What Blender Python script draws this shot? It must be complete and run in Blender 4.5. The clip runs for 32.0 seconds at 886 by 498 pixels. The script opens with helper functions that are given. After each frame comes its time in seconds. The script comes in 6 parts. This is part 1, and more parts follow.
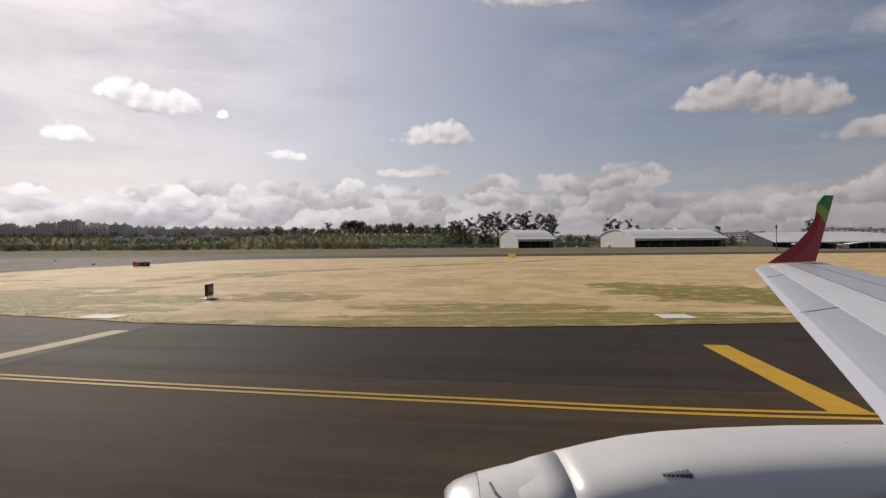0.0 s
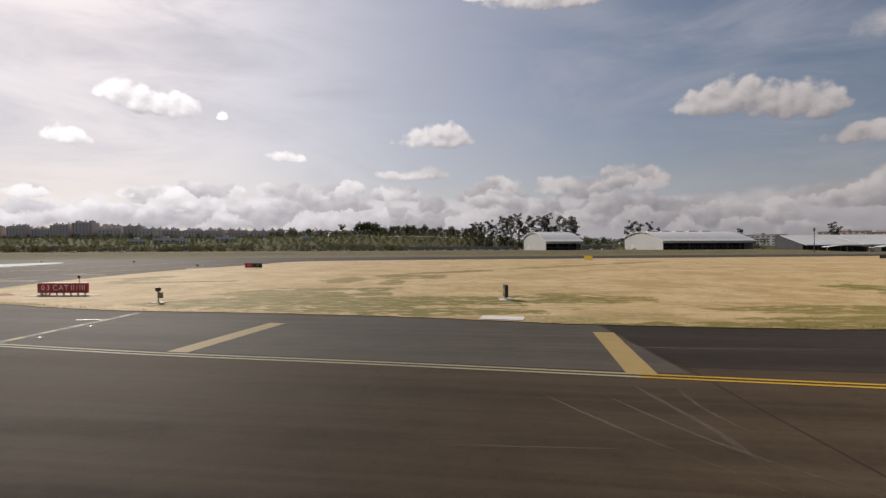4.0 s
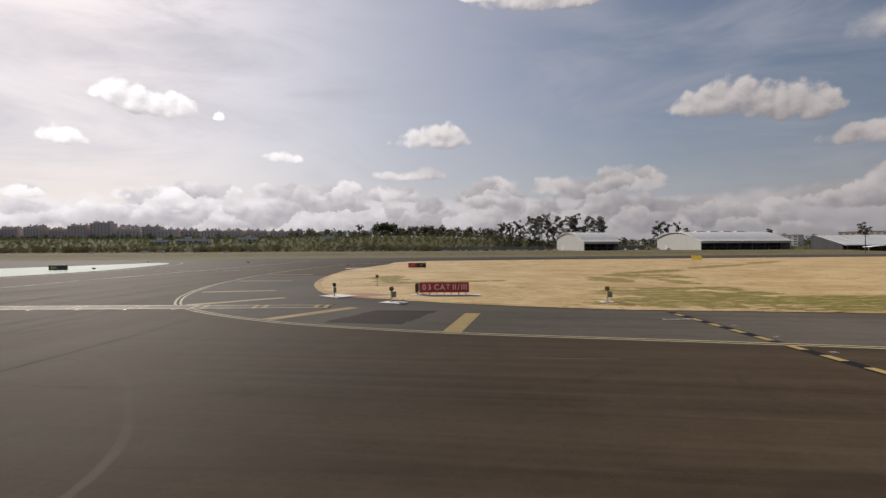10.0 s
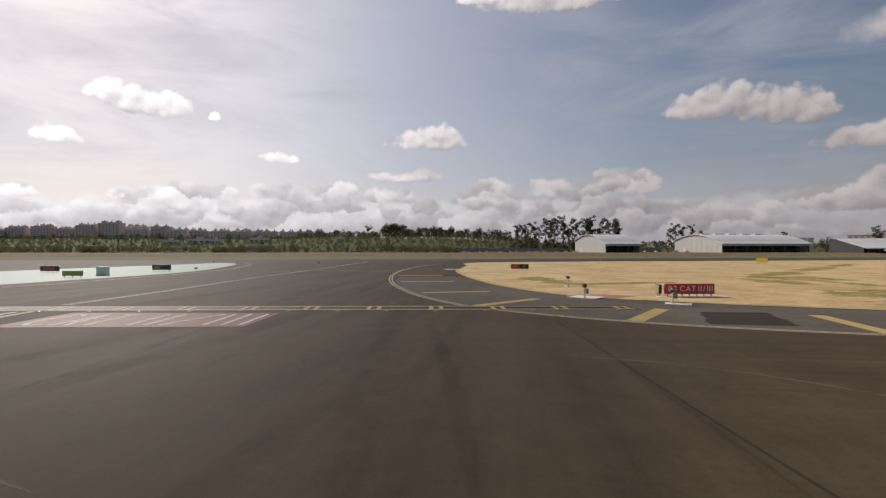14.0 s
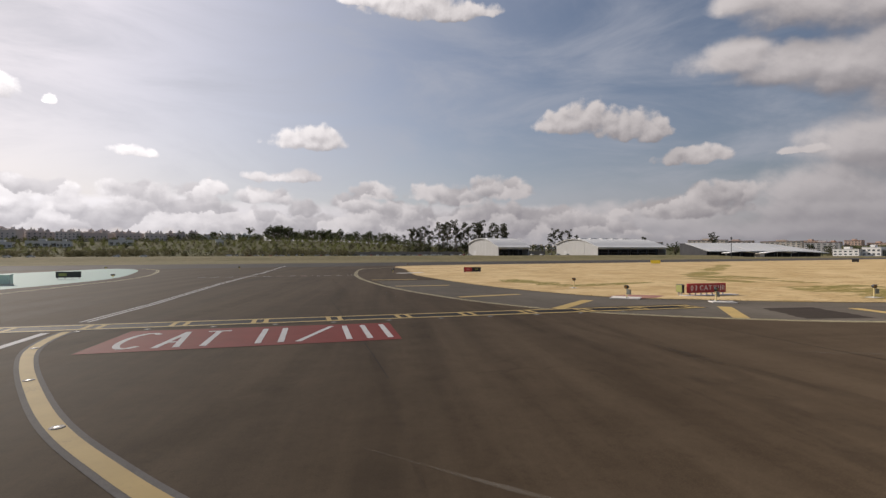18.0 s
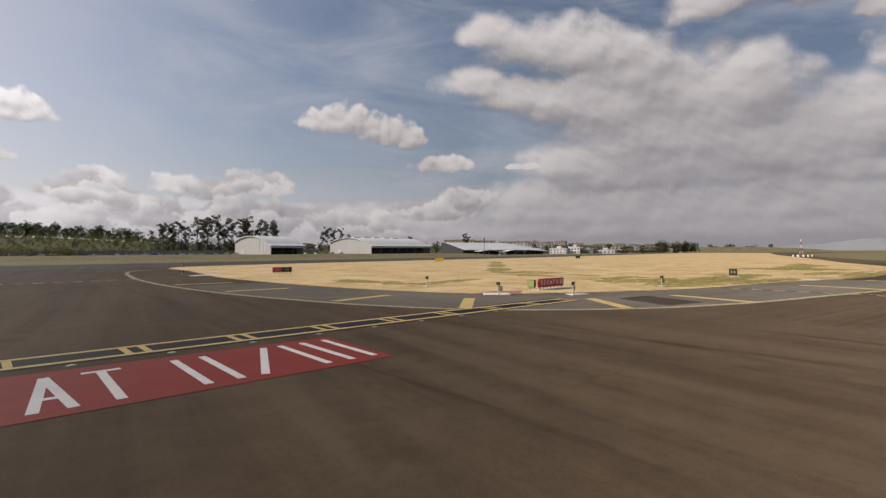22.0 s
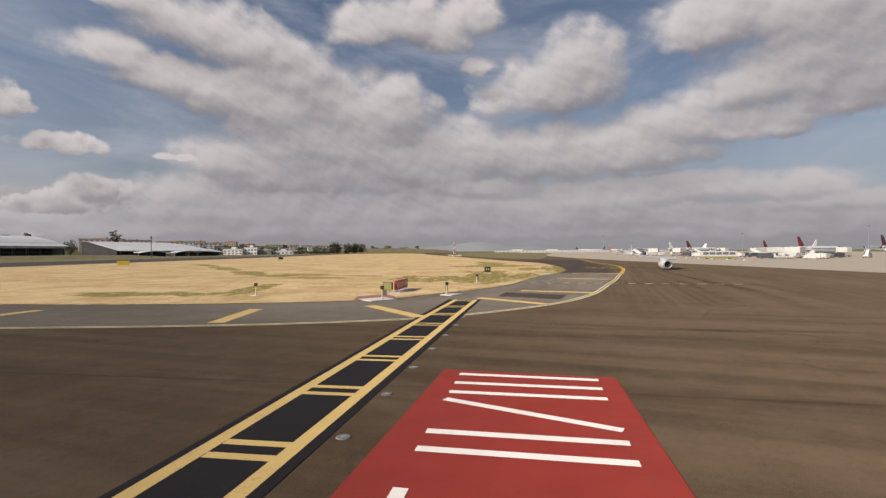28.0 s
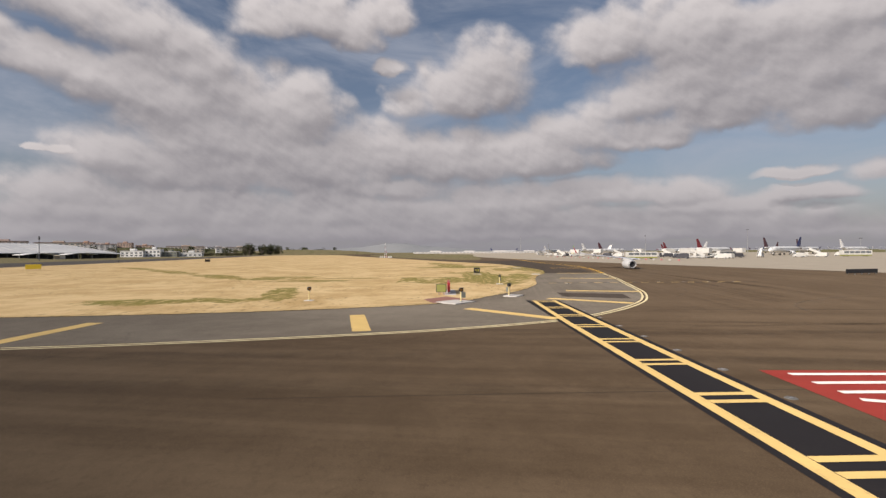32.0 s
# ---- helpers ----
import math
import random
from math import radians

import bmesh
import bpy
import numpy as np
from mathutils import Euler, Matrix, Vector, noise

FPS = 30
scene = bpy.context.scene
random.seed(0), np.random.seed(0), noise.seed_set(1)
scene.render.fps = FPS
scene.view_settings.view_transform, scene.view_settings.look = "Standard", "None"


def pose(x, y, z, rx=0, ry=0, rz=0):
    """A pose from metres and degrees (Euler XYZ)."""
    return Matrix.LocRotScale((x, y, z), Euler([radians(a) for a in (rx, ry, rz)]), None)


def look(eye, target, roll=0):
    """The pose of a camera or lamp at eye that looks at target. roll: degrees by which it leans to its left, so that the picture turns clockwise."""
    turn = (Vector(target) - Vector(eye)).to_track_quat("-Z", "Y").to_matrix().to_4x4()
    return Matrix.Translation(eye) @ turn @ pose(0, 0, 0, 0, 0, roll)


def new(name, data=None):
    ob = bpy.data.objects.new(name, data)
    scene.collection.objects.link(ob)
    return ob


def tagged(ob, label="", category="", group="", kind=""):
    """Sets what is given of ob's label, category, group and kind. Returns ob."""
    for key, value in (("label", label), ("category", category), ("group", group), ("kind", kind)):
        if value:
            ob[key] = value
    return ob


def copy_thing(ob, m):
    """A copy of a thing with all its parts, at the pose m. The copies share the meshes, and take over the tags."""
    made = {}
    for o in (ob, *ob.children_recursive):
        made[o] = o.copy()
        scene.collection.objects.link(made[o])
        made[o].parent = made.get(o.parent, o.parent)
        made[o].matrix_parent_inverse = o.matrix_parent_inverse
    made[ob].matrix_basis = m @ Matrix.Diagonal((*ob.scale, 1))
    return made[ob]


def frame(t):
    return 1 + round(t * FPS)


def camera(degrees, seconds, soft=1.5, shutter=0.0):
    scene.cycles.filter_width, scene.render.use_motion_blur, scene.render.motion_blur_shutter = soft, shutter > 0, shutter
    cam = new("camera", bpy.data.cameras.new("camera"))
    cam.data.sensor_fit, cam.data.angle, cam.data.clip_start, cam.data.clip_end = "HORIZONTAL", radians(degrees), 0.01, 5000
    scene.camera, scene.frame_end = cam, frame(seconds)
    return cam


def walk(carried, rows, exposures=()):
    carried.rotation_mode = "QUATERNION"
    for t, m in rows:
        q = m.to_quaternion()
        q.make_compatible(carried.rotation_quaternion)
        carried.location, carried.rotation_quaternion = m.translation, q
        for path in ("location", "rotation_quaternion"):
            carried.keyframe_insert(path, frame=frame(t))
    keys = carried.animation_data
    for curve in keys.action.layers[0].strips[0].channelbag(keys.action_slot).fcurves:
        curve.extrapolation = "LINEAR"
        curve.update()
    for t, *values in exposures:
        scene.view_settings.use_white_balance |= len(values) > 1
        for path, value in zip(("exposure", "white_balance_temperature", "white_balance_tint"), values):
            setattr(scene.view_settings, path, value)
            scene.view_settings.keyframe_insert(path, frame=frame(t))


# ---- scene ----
cam = camera(84.1, 32.0, soft=1.4)
PATH = [
    (0.0, 0.00, 0.00, 3.8, 89.63, 0.40, -0.08),
    (0.5, -2.94, 0.26, 3.8, 89.68, 0.37, -0.15),
    (1.0, -5.91, 0.49, 3.8, 89.69, 0.42, -0.22),
    (1.5, -8.60, 0.67, 3.8, 89.67, 0.27, -0.24),
    (2.0, -11.27, 0.71, 3.8, 89.68, 0.31, -0.28),
    (2.5, -13.92, 0.78, 3.8, 89.68, 0.32, -0.27),
    (3.0, -16.53, 0.77, 3.8, 89.70, 0.30, -0.21),
    (3.5, -19.22, 0.70, 3.8, 89.78, 0.27, -0.17),
    (5.5, -29.98, 1.13, 3.8, 90.06, 0.29, -0.17),
    (6.0, -32.62, 1.21, 3.8, 89.92, 0.32, -0.19),
    (6.5, -35.23, 1.35, 3.8, 89.83, 0.30, -0.16),
    (7.0, -37.87, 1.46, 3.8, 89.80, 0.26, -0.17),
    (7.5, -40.48, 1.55, 3.8, 89.80, 0.28, -0.22),
    (8.0, -43.08, 1.59, 3.8, 89.83, 0.35, -0.23),
    (8.5, -45.68, 1.57, 3.8, 89.85, 0.33, -0.28),
    (9.0, -48.29, 1.58, 3.8, 89.87, 0.28, -0.33),
    (9.5, -50.96, 1.51, 3.8, 89.88, 0.25, -0.46),
    (10.0, -53.53, 1.53, 3.8, 89.94, 0.31, -0.50),
    (10.5, -56.08, 1.66, 3.8, 89.96, 0.21, -0.56),
    (11.0, -58.61, 1.80, 3.8, 89.92, 0.25, -0.65),
    (11.5, -61.11, 1.85, 3.8, 89.92, 0.30, -0.70),
    (12.0, -63.65, 1.99, 3.8, 89.89, 0.25, -0.77),
    (12.5, -66.12, 2.11, 3.8, 89.89, 0.18, -0.81),
    (13.0, -68.70, 2.11, 3.8, 89.95, 0.24, -0.86),
    (13.5, -71.23, 2.14, 3.8, 90.01, 0.10, -0.91),
    (15.5, -79.67, 2.77, 3.8, 90.36, 0.12, -2.41),
    (16.0, -81.41, 3.11, 3.8, 90.39, 0.10, -4.25),
    (16.5, -82.88, 3.46, 3.8, 90.52, 0.22, -6.42),
    (17.0, -84.33, 3.93, 3.8, 90.54, 0.21, -8.94),
    (17.5, -85.61, 4.48, 3.8, 90.50, 0.15, -11.74),
    (18.0, -86.80, 5.17, 3.8, 90.47, 0.13, -14.79),
    (18.5, -87.87, 5.88, 3.8, 90.48, 0.10, -18.09),
    (19.0, -88.81, 6.60, 3.8, 90.42, 0.15, -21.33),
    (19.5, -89.75, 7.37, 3.8, 90.42, 0.14, -24.65),
    (20.0, -90.59, 8.22, 3.8, 90.35, 0.15, -28.03),
    (20.5, -91.33, 9.16, 3.8, 90.34, 0.08, -31.43),
    (21.0, -92.02, 10.13, 3.8, 90.35, 0.08, -34.80),
    (21.5, -92.81, 11.15, 3.8, 90.27, 0.30, -38.35),
    (22.0, -93.49, 12.21, 3.8, 90.23, 0.22, -41.82),
    (22.5, -94.13, 13.26, 3.8, 90.14, 0.12, -45.27),
    (23.0, -94.74, 14.39, 3.8, 90.15, 0.06, -48.76),
    (23.5, -95.24, 15.63, 3.8, 90.04, 0.03, -52.17),
    (24.0, -95.74, 16.90, 3.8, 90.14, 0.20, -55.56),
    (24.5, -96.21, 18.25, 3.8, 90.13, 0.17, -58.91),
    (25.0, -96.69, 19.72, 3.8, 90.20, 0.12, -62.31),
    (25.5, -96.88, 21.08, 3.8, 90.20, 0.11, -65.29),
    (27.5, -98.17, 27.36, 3.8, 90.20, 0.21, -76.92),
    (28.0, -98.25, 29.05, 3.8, 90.19, 0.26, -79.64),
    (28.5, -98.30, 30.59, 3.8, 90.19, 0.46, -81.97),
    (29.0, -98.31, 32.19, 3.8, 90.19, 0.56, -84.13),
    (29.5, -98.39, 33.76, 3.8, 90.17, 0.41, -85.77),
    (30.0, -98.44, 35.41, 3.8, 90.29, 0.15, -87.02),
    (30.5, -98.40, 37.03, 3.8, 90.21, 0.13, -87.80),
    (31.0, -98.31, 38.68, 3.8, 90.20, 0.22, -88.71),
    (31.5, -98.27, 40.29, 3.8, 90.24, 0.32, -89.42),
    (32.0, -98.27, 41.69, 3.8, 90.30, 0.38, -89.81),
]
walk(cam, [(t, pose(*p)) for t, *p in PATH],
     [(0, -0.12, 6500, 13), (13, -0.07, 6500, 13), (16, -0.02, 6500, 13), (19, 0.07, 6500, 13), (22, 0.12, 6500, 13), (25, 0.14, 6500, 13), (28, 0.14, 6500, 13), (32, 0.17, 6500, 13)])

# ---- light and sky ----
SUN_YAW, SUN_UP = 37.0, 31.0


def aim(yaw, up):
    a, e = radians(yaw), radians(up)
    return Vector((-math.sin(a) * math.cos(e), math.cos(a) * math.cos(e), math.sin(e)))


sun_way = aim(SUN_YAW, SUN_UP)
lamp = bpy.data.lights.new("sun", "SUN")
lamp.energy, lamp.angle, lamp.color = 5.0, radians(0.6), (1.0, 0.92, 0.80)
sun = new("sun", lamp)
sun.matrix_world = look(tuple(sun_way * 100), (0, 0, 0))

# yaw, height, half width, half height of each cloud, in degrees
CUMULUS = [(-12.1, 26.7, 5.5, 1.1), (-18.3, 26.3, 2.7, 0.6),
    (33.3, 15.1, 1.7, 0.9), (31, 14.5, 2.3, 1.1), (28, 14.3, 1.7, 1.1), (23.9, 13.9, 0.4, 0.4), (37.2, 10.4, 1.5, 0.7), (17.5, 10.1, 1.7, 0.5), (0.7, 12.5, 3.5,
    1), (-0.6, 13.3, 1.8, 0.8), (-28.2, 14.4, 2.1, 1.1), (-31.3, 14.7, 2.5, 1.5), (-35.4, 13.7, 2.5, 1.5), (-38, 12.9, 1.5, 1.1), (-14, 25.9, 4.3, 0.6), (-6.3, 27, 3.5,
    0.5), (5.6, 8.4, 1.9, 0.5), (1.4, 8.6, 1.8, 0.7)]
LOW_BANK = [(40, 5.3, 1.5, 0.5), (32.4, 5.5, 0.9, 0.5), (31.5, 5, 0.8, 0.4), (29.1, 5.6, 1.7, 0.8), (26.3, 6, 1.9, 0.9), (27.6, 4.6, 2.7, 0.6), (23.2, 5.8, 1.2, 0.8),
    (22.6, 4.6, 2, 0.8), (18.7, 6, 1.9, 0.8), (16.2, 5.8, 2.1, 1.1), (17.3, 4.4, 3.2, 0.8), (12, 6.5, 1.7, 0.7), (10.3, 6.9, 1.3, 0.8), (11.4, 4.8, 2.8, 1), (5.6, 6.2,
    2.2, 0.7), (3.5, 6.2, 1.4, 0.9), (1.3, 4.9, 1.8, 1), (-6.8, 7.1, 2.1, 0.9), (-4.2, 5.8, 2.4, 0.8), (-13.6, 7, 2.6, 0.9), (-16.9, 6.4, 2.8, 1), (-20, 7.6, 1.9, 1),
    (-22.5, 7.3, 2.2, 1.1), (-20.5, 4.5, 4.9, 1.1), (-8.1, 4.7, 4.7, 1), (-27.4, 4.2, 3.4, 0.9), (-34.6, 4.4, 1, 0.5), (-42, 9.9, 2.9, 0.8), (-44.5, 6, 3.3, 1), (-40.8,
    4.7, 4.6, 1.1), (-51.2, 9.6, 1.6, 0.4)]
MASS = [(-47.9, 23.8, 3.1, 1.2), (-52.6, 22.4, 3.8, 1.6), (-58.1, 21.3, 3.9, 1.9), (-63.1, 19.3, 3.6, 2.2), (-45.4, 18.7, 3, 1.1), (-50.4, 17.2, 3.7, 1.2), (-56.2, 16.5,
    4.2, 1.8), (-61.1, 16, 4.8, 2.5), (-68, 15.9, 5.1, 2.3), (-73.8, 15.9, 3.5, 2.3), (-63.4, 12.3, 6.4, 2.4), (-71.9, 12.1, 6.6, 2.4), (-56.2, 9.9, 3.6, 1.6), (-64.7,
    8.6, 9.1, 2), (-76.9, 9.7, 6.7, 2.2), (-84.3, 11.2, 5.7, 2.5), (-90.8, 10.6, 5.2, 2.2), (-97, 10.6, 4.6, 1.8), (-101.2, 10.9, 2.9, 1.9), (-84, 7.2, 6, 1), (-54.2,
    6.1, 6.4, 1.2), (-67.3, 5.1, 8.5, 1.2), (-86.6, 17.1, 2.7, 1.5), (-91.1, 18.2, 3.2, 2.5), (-95.2, 19.1, 3.8, 2.8), (-70, 24.1, 2.8, 1.5), (-73.8, 25.1, 2.7, 1.3),
    (-95.2, 5.8, 3.8, 1), (-99.8, 6.1, 2.4, 0.8), (-80, 23.9, 2.2, 1.4)]
MASS_EAST = [(-117.1, 17.8, 6.1, 2.6), (-113.3, 15.8, 4.8, 1.8), (-121.6, 14.7, 5.6, 1.9), (-128.6, 13.2, 3.9, 2), (-104.5, 13.1, 4.6, 1.8), (-101.3, 10.2, 5.3, 1.3), (-111.6, 11.7, 3.8, 0.9), (-95.5, 5.6, 6.7, 1.4), (-104.4, 6.3, 5.2, 1.2), (-111.6, 6.4, 6, 1.1), (-117.5, 4.5, 5.5, 0.7), (-126, 5.1, 3.7, 0.6), (-108.6, 3, 11.5, 0.7),
    (-110, 22, 5, 2), (-116.9, 22, 5.3, 2.1), (-121.1, 17.3, 5.6, 2.4), (-127.4, 17.3, 4.5, 3), (-131.7, 15.4, 2.5, 2.5), (-120.1, 13.1, 3, 0.9), (-115, 12.8,
    3.1, 1.1), (-126.2, 20.9, 5, 1.7), (-74.9, 24.9, 4.7, 1.5), (-83.1, 25.5, 2.7, 1.5), (-83.8, 20.7, 1.3, 0.6), (-96.8, 6.1, 5.4, 1.4), (-109, 6.3, 4.4, 0.9), (-115.7,
    5.8, 3.3, 0.8), (-125.2, 7.2, 2.3, 0.4), (-131.4, 6.8, 1.4, 0.8), (-122.2, 4.4, 1.2, 0.6)]


class Nodes:
    """Short hands for a node tree."""

    def __init__(self, tree):
        self.tree = tree

    def add(self, kind, **values):
        node = self.tree.nodes.new(kind)
        for key, value in values.items():
            setattr(node, key, value)
        return node

    def link(self, a, b):
        if hasattr(a, "is_output"):
            self.tree.links.new(a, b)
        else:
            b.default_value = a

    def math(self, op, a, b=None, c=None, clamp=False):
        node = self.add("ShaderNodeMath", operation=op, use_clamp=clamp)
        for n, v in enumerate((a, b, c)):
            if v is not None:
                self.link(v, node.inputs[n])
        return node.outputs[0]

    def vec(self, op, a, b=None, scale=None):
        node = self.add("ShaderNodeVectorMath", operation=op)
        self.link(a, node.inputs[0])
        if b is not None:
            self.link(b, node.inputs[1])
        if scale is not None:
            self.link(scale, node.inputs["Scale"])
        return node.outputs["Value" if op in ("DOT_PRODUCT", "LENGTH", "DISTANCE") else "Vector"]

    def noise(self, vector, scale, detail=4.0, rough=0.55, distort=0.0, color=False):
        node = self.add("ShaderNodeTexNoise")
        self.link(vector, node.inputs["Vector"])
        node.inputs["Scale"].default_value, node.inputs["Detail"].default_value = scale, detail
        node.inputs["Roughness"].default_value, node.inputs["Distortion"].default_value = rough, distort
        return node.outputs["Color" if color else "Fac"]

    def ramp(self, fac, a, b):
        """0 below a, 1 above b, smooth between."""
        node = self.add("ShaderNodeMapRange", interpolation_type="SMOOTHSTEP")
        self.link(fac, node.inputs["Value"])
        for key, v in (("From Min", a), ("From Max", b), ("To Min", 0.0), ("To Max", 1.0)):
            self.link(v, node.inputs[key])
        return node.outputs["Result"]

    def mix(self, fac, a, b, how="MIX"):
        node = self.add("ShaderNodeMix", data_type="RGBA", blend_type=how)
        self.link(fac, node.inputs[0])
        for v, n in ((a, 6), (b, 7)):
            self.link((*v, 1.0) if isinstance(v, tuple) and len(v) == 3 else v, node.inputs[n])
        return node.outputs[2]


HAZE_BANK = [(-62.0, 4.4, 14.0, 1.6), (-82.0, 4.8, 12.0, 1.5), (-98.0, 3.6, 14.0, 1.4), (-115.0, 3.2, 12.0, 1.2), (-70.0, 2.4, 30.0, 1.0), (-110.0, 2.0, 25.0, 0.8),
             (-20.0, 3.6, 20.0, 1.1), (14.0, 4.0, 22.0, 0.9)]


def cloud_group():
    """How deep a direction, given as yaw and height in degrees, lies inside the clouds."""
    tree = bpy.data.node_groups.new("clouds", "ShaderNodeTree")
    tree.interface.new_socket("Angles", in_out="INPUT", socket_type="NodeSocketVector")
    for key in ("Heap", "Heap Body", "Sheet", "Sheet Body", "Lump"):
        tree.interface.new_socket(key, in_out="OUTPUT", socket_type="NodeSocketFloat")
    n = Nodes(tree)
    start, end = n.add("NodeGroupInput"), n.add("NodeGroupOutput")
    place = start.outputs[0]

    def blobs(spots, where, grow, blend):
        split = n.add("ShaderNodeSeparateXYZ")
        n.link(where, split.inputs[0])
        both = n.add("ShaderNodeCombineXYZ")
        n.link(split.outputs[0], both.inputs[0])
        n.link(split.outputs[1], both.inputs[1])
        n.link(n.math("MULTIPLY", split.outputs[1], -1.0), both.inputs[2])
        least = None
        for yaw, up, wide, high in spots:
            foot = up - 0.3 * high
            off = n.vec("SUBTRACT", both.outputs[0], (yaw, foot, -foot))
            off = n.vec("MULTIPLY", off, (1 / (grow * wide), 1 / (grow * 1.3 * high), 1 / (grow * 0.65 * high)))
            off = n.vec("MAXIMUM", off, (-99.0, 0.0, 0.0))
            far = n.vec("DOT_PRODUCT", off, off)
            least = far if least is None else n.math("SMOOTH_MIN", least, far, blend)
        return n.math("MAXIMUM", n.math("SUBTRACT", 1.0, least), -3.0)

    def shaken(size, amount, detail):
        warp = n.noise(place, size, detail, 0.6, color=True)
        return n.vec("ADD", place, n.vec("MULTIPLY", n.vec("SUBTRACT", warp, (0.5, 0.5, 0.5)), (amount, amount * 0.8, 0.0)))

    def centred(value, amount):
        return n.math("MULTIPLY", n.math("SUBTRACT", value, 0.5), amount)

    # heaped clouds with billowing tops
    billow = n.add("ShaderNodeTexVoronoi", feature="SMOOTH_F1")
    n.link(shaken(0.9, 0.7, 4.0), billow.inputs["Vector"])
    billow.inputs["Scale"].default_value, billow.inputs["Smoothness"].default_value = 0.75, 0.6
    heap = blobs(CUMULUS + LOW_BANK, shaken(0.5, 1.1, 3.0), 1.46, 0.3)
    heap = n.math("ADD", heap, centred(n.noise(place, 0.3, 3.0, 0.5), 0.55))
    heap_core = heap
    heap_fine = n.math("ADD", heap, n.math("MULTIPLY", n.math("SUBTRACT", 0.45, billow.outputs["Distance"]), 0.85))
    heap_fine = n.math("ADD", heap_fine, centred(n.noise(place, 1.3, 5.0, 0.6), 0.7))
    # broken sheet, drawn out on a slant
    turned = n.add("ShaderNodeVectorRotate", rotation_type="Z_AXIS")
    n.link(place, turned.inputs["Vector"])
    turned.inputs["Angle"].default_value = radians(-24)
    slant = n.vec("MULTIPLY", turned.outputs[0], (0.62, 1.0, 0.0))
    sheet = blobs(MASS + MASS_EAST + HAZE_BANK, shaken(0.2, 2.6, 4.0), 1.62, 0.6)
    sheet = n.math("ADD", sheet, centred(n.noise(slant, 0.17, 2.0, 0.5), 0.9))
    puffs = n.add("ShaderNodeTexVoronoi", feature="SMOOTH_F1")
    n.link(shaken(0.45, 1.8, 4.0), puffs.inputs["Vector"])
    puffs.inputs["Scale"].default_value, puffs.inputs["Smoothness"].default_value = 0.34, 0.7
    sheet_fine = n.math("ADD", sheet, n.math("MULTIPLY", n.math("SUBTRACT", 0.45, puffs.outputs["Distance"]), 0.9))
    sheet_fine = n.math("ADD", sheet_fine, centred(n.noise(slant, 0.6, 5.0, 0.55), 0.8))
    # banked lumps low over the horizon, each with a lit crown and a grey foot
    apart = n.add("ShaderNodeSeparateXYZ")
    n.link(place, apart.inputs[0])
    rise = n.math("MULTIPLY", n.math("SUBTRACT", n.noise(n.vec("MULTIPLY", place, (0.28, 0.0, 0.0)), 1.0, 3.0, 0.5), 0.5), 4.0)
    crest = n.math("SUBTRACT", n.math("ADD", 4.9, rise), apart.outputs[1])
    crest = n.math("SUBTRACT", crest, n.math("MULTIPLY", n.math("SUBTRACT", 1.0, n.ramp(apart.outputs[0], -47.0, -30.0)), 5.0))
    crest = n.math("MINIMUM", n.math("MULTIPLY", crest, 0.75), n.math("MULTIPLY", n.math("SUBTRACT", apart.outputs[1], 1.2), 0.55))
    heap = n.math("MAXIMUM", heap, n.math("MINIMUM", crest, 0.9))
    heap_fine = n.math("ADD", heap_fine, n.math("SUBTRACT", n.math("MAXIMUM", n.math("SUBTRACT", n.math("MINIMUM", crest, 0.9), heap_core), 0.0), 0.0))
    lumps = n.add("ShaderNodeTexVoronoi", feature="SMOOTH_F1")
    stretch = n.vec("MULTIPLY", shaken(0.33, 5.0, 6.0), (0.24, 0.40, 0.0))
    n.link(stretch, lumps.inputs["Vector"])
    lumps.inputs["Scale"].default_value, lumps.inputs["Smoothness"].default_value = 1.0, 0.35
    inside_lump = n.vec("SUBTRACT", stretch, lumps.outputs["Position"])
    lump = n.vec("DOT_PRODUCT", inside_lump, (0.35, 1.0, 0.0))
    for k, value in enumerate((heap_fine, heap, sheet_fine, sheet, lump)):
        n.link(value, end.inputs[k])
    return tree


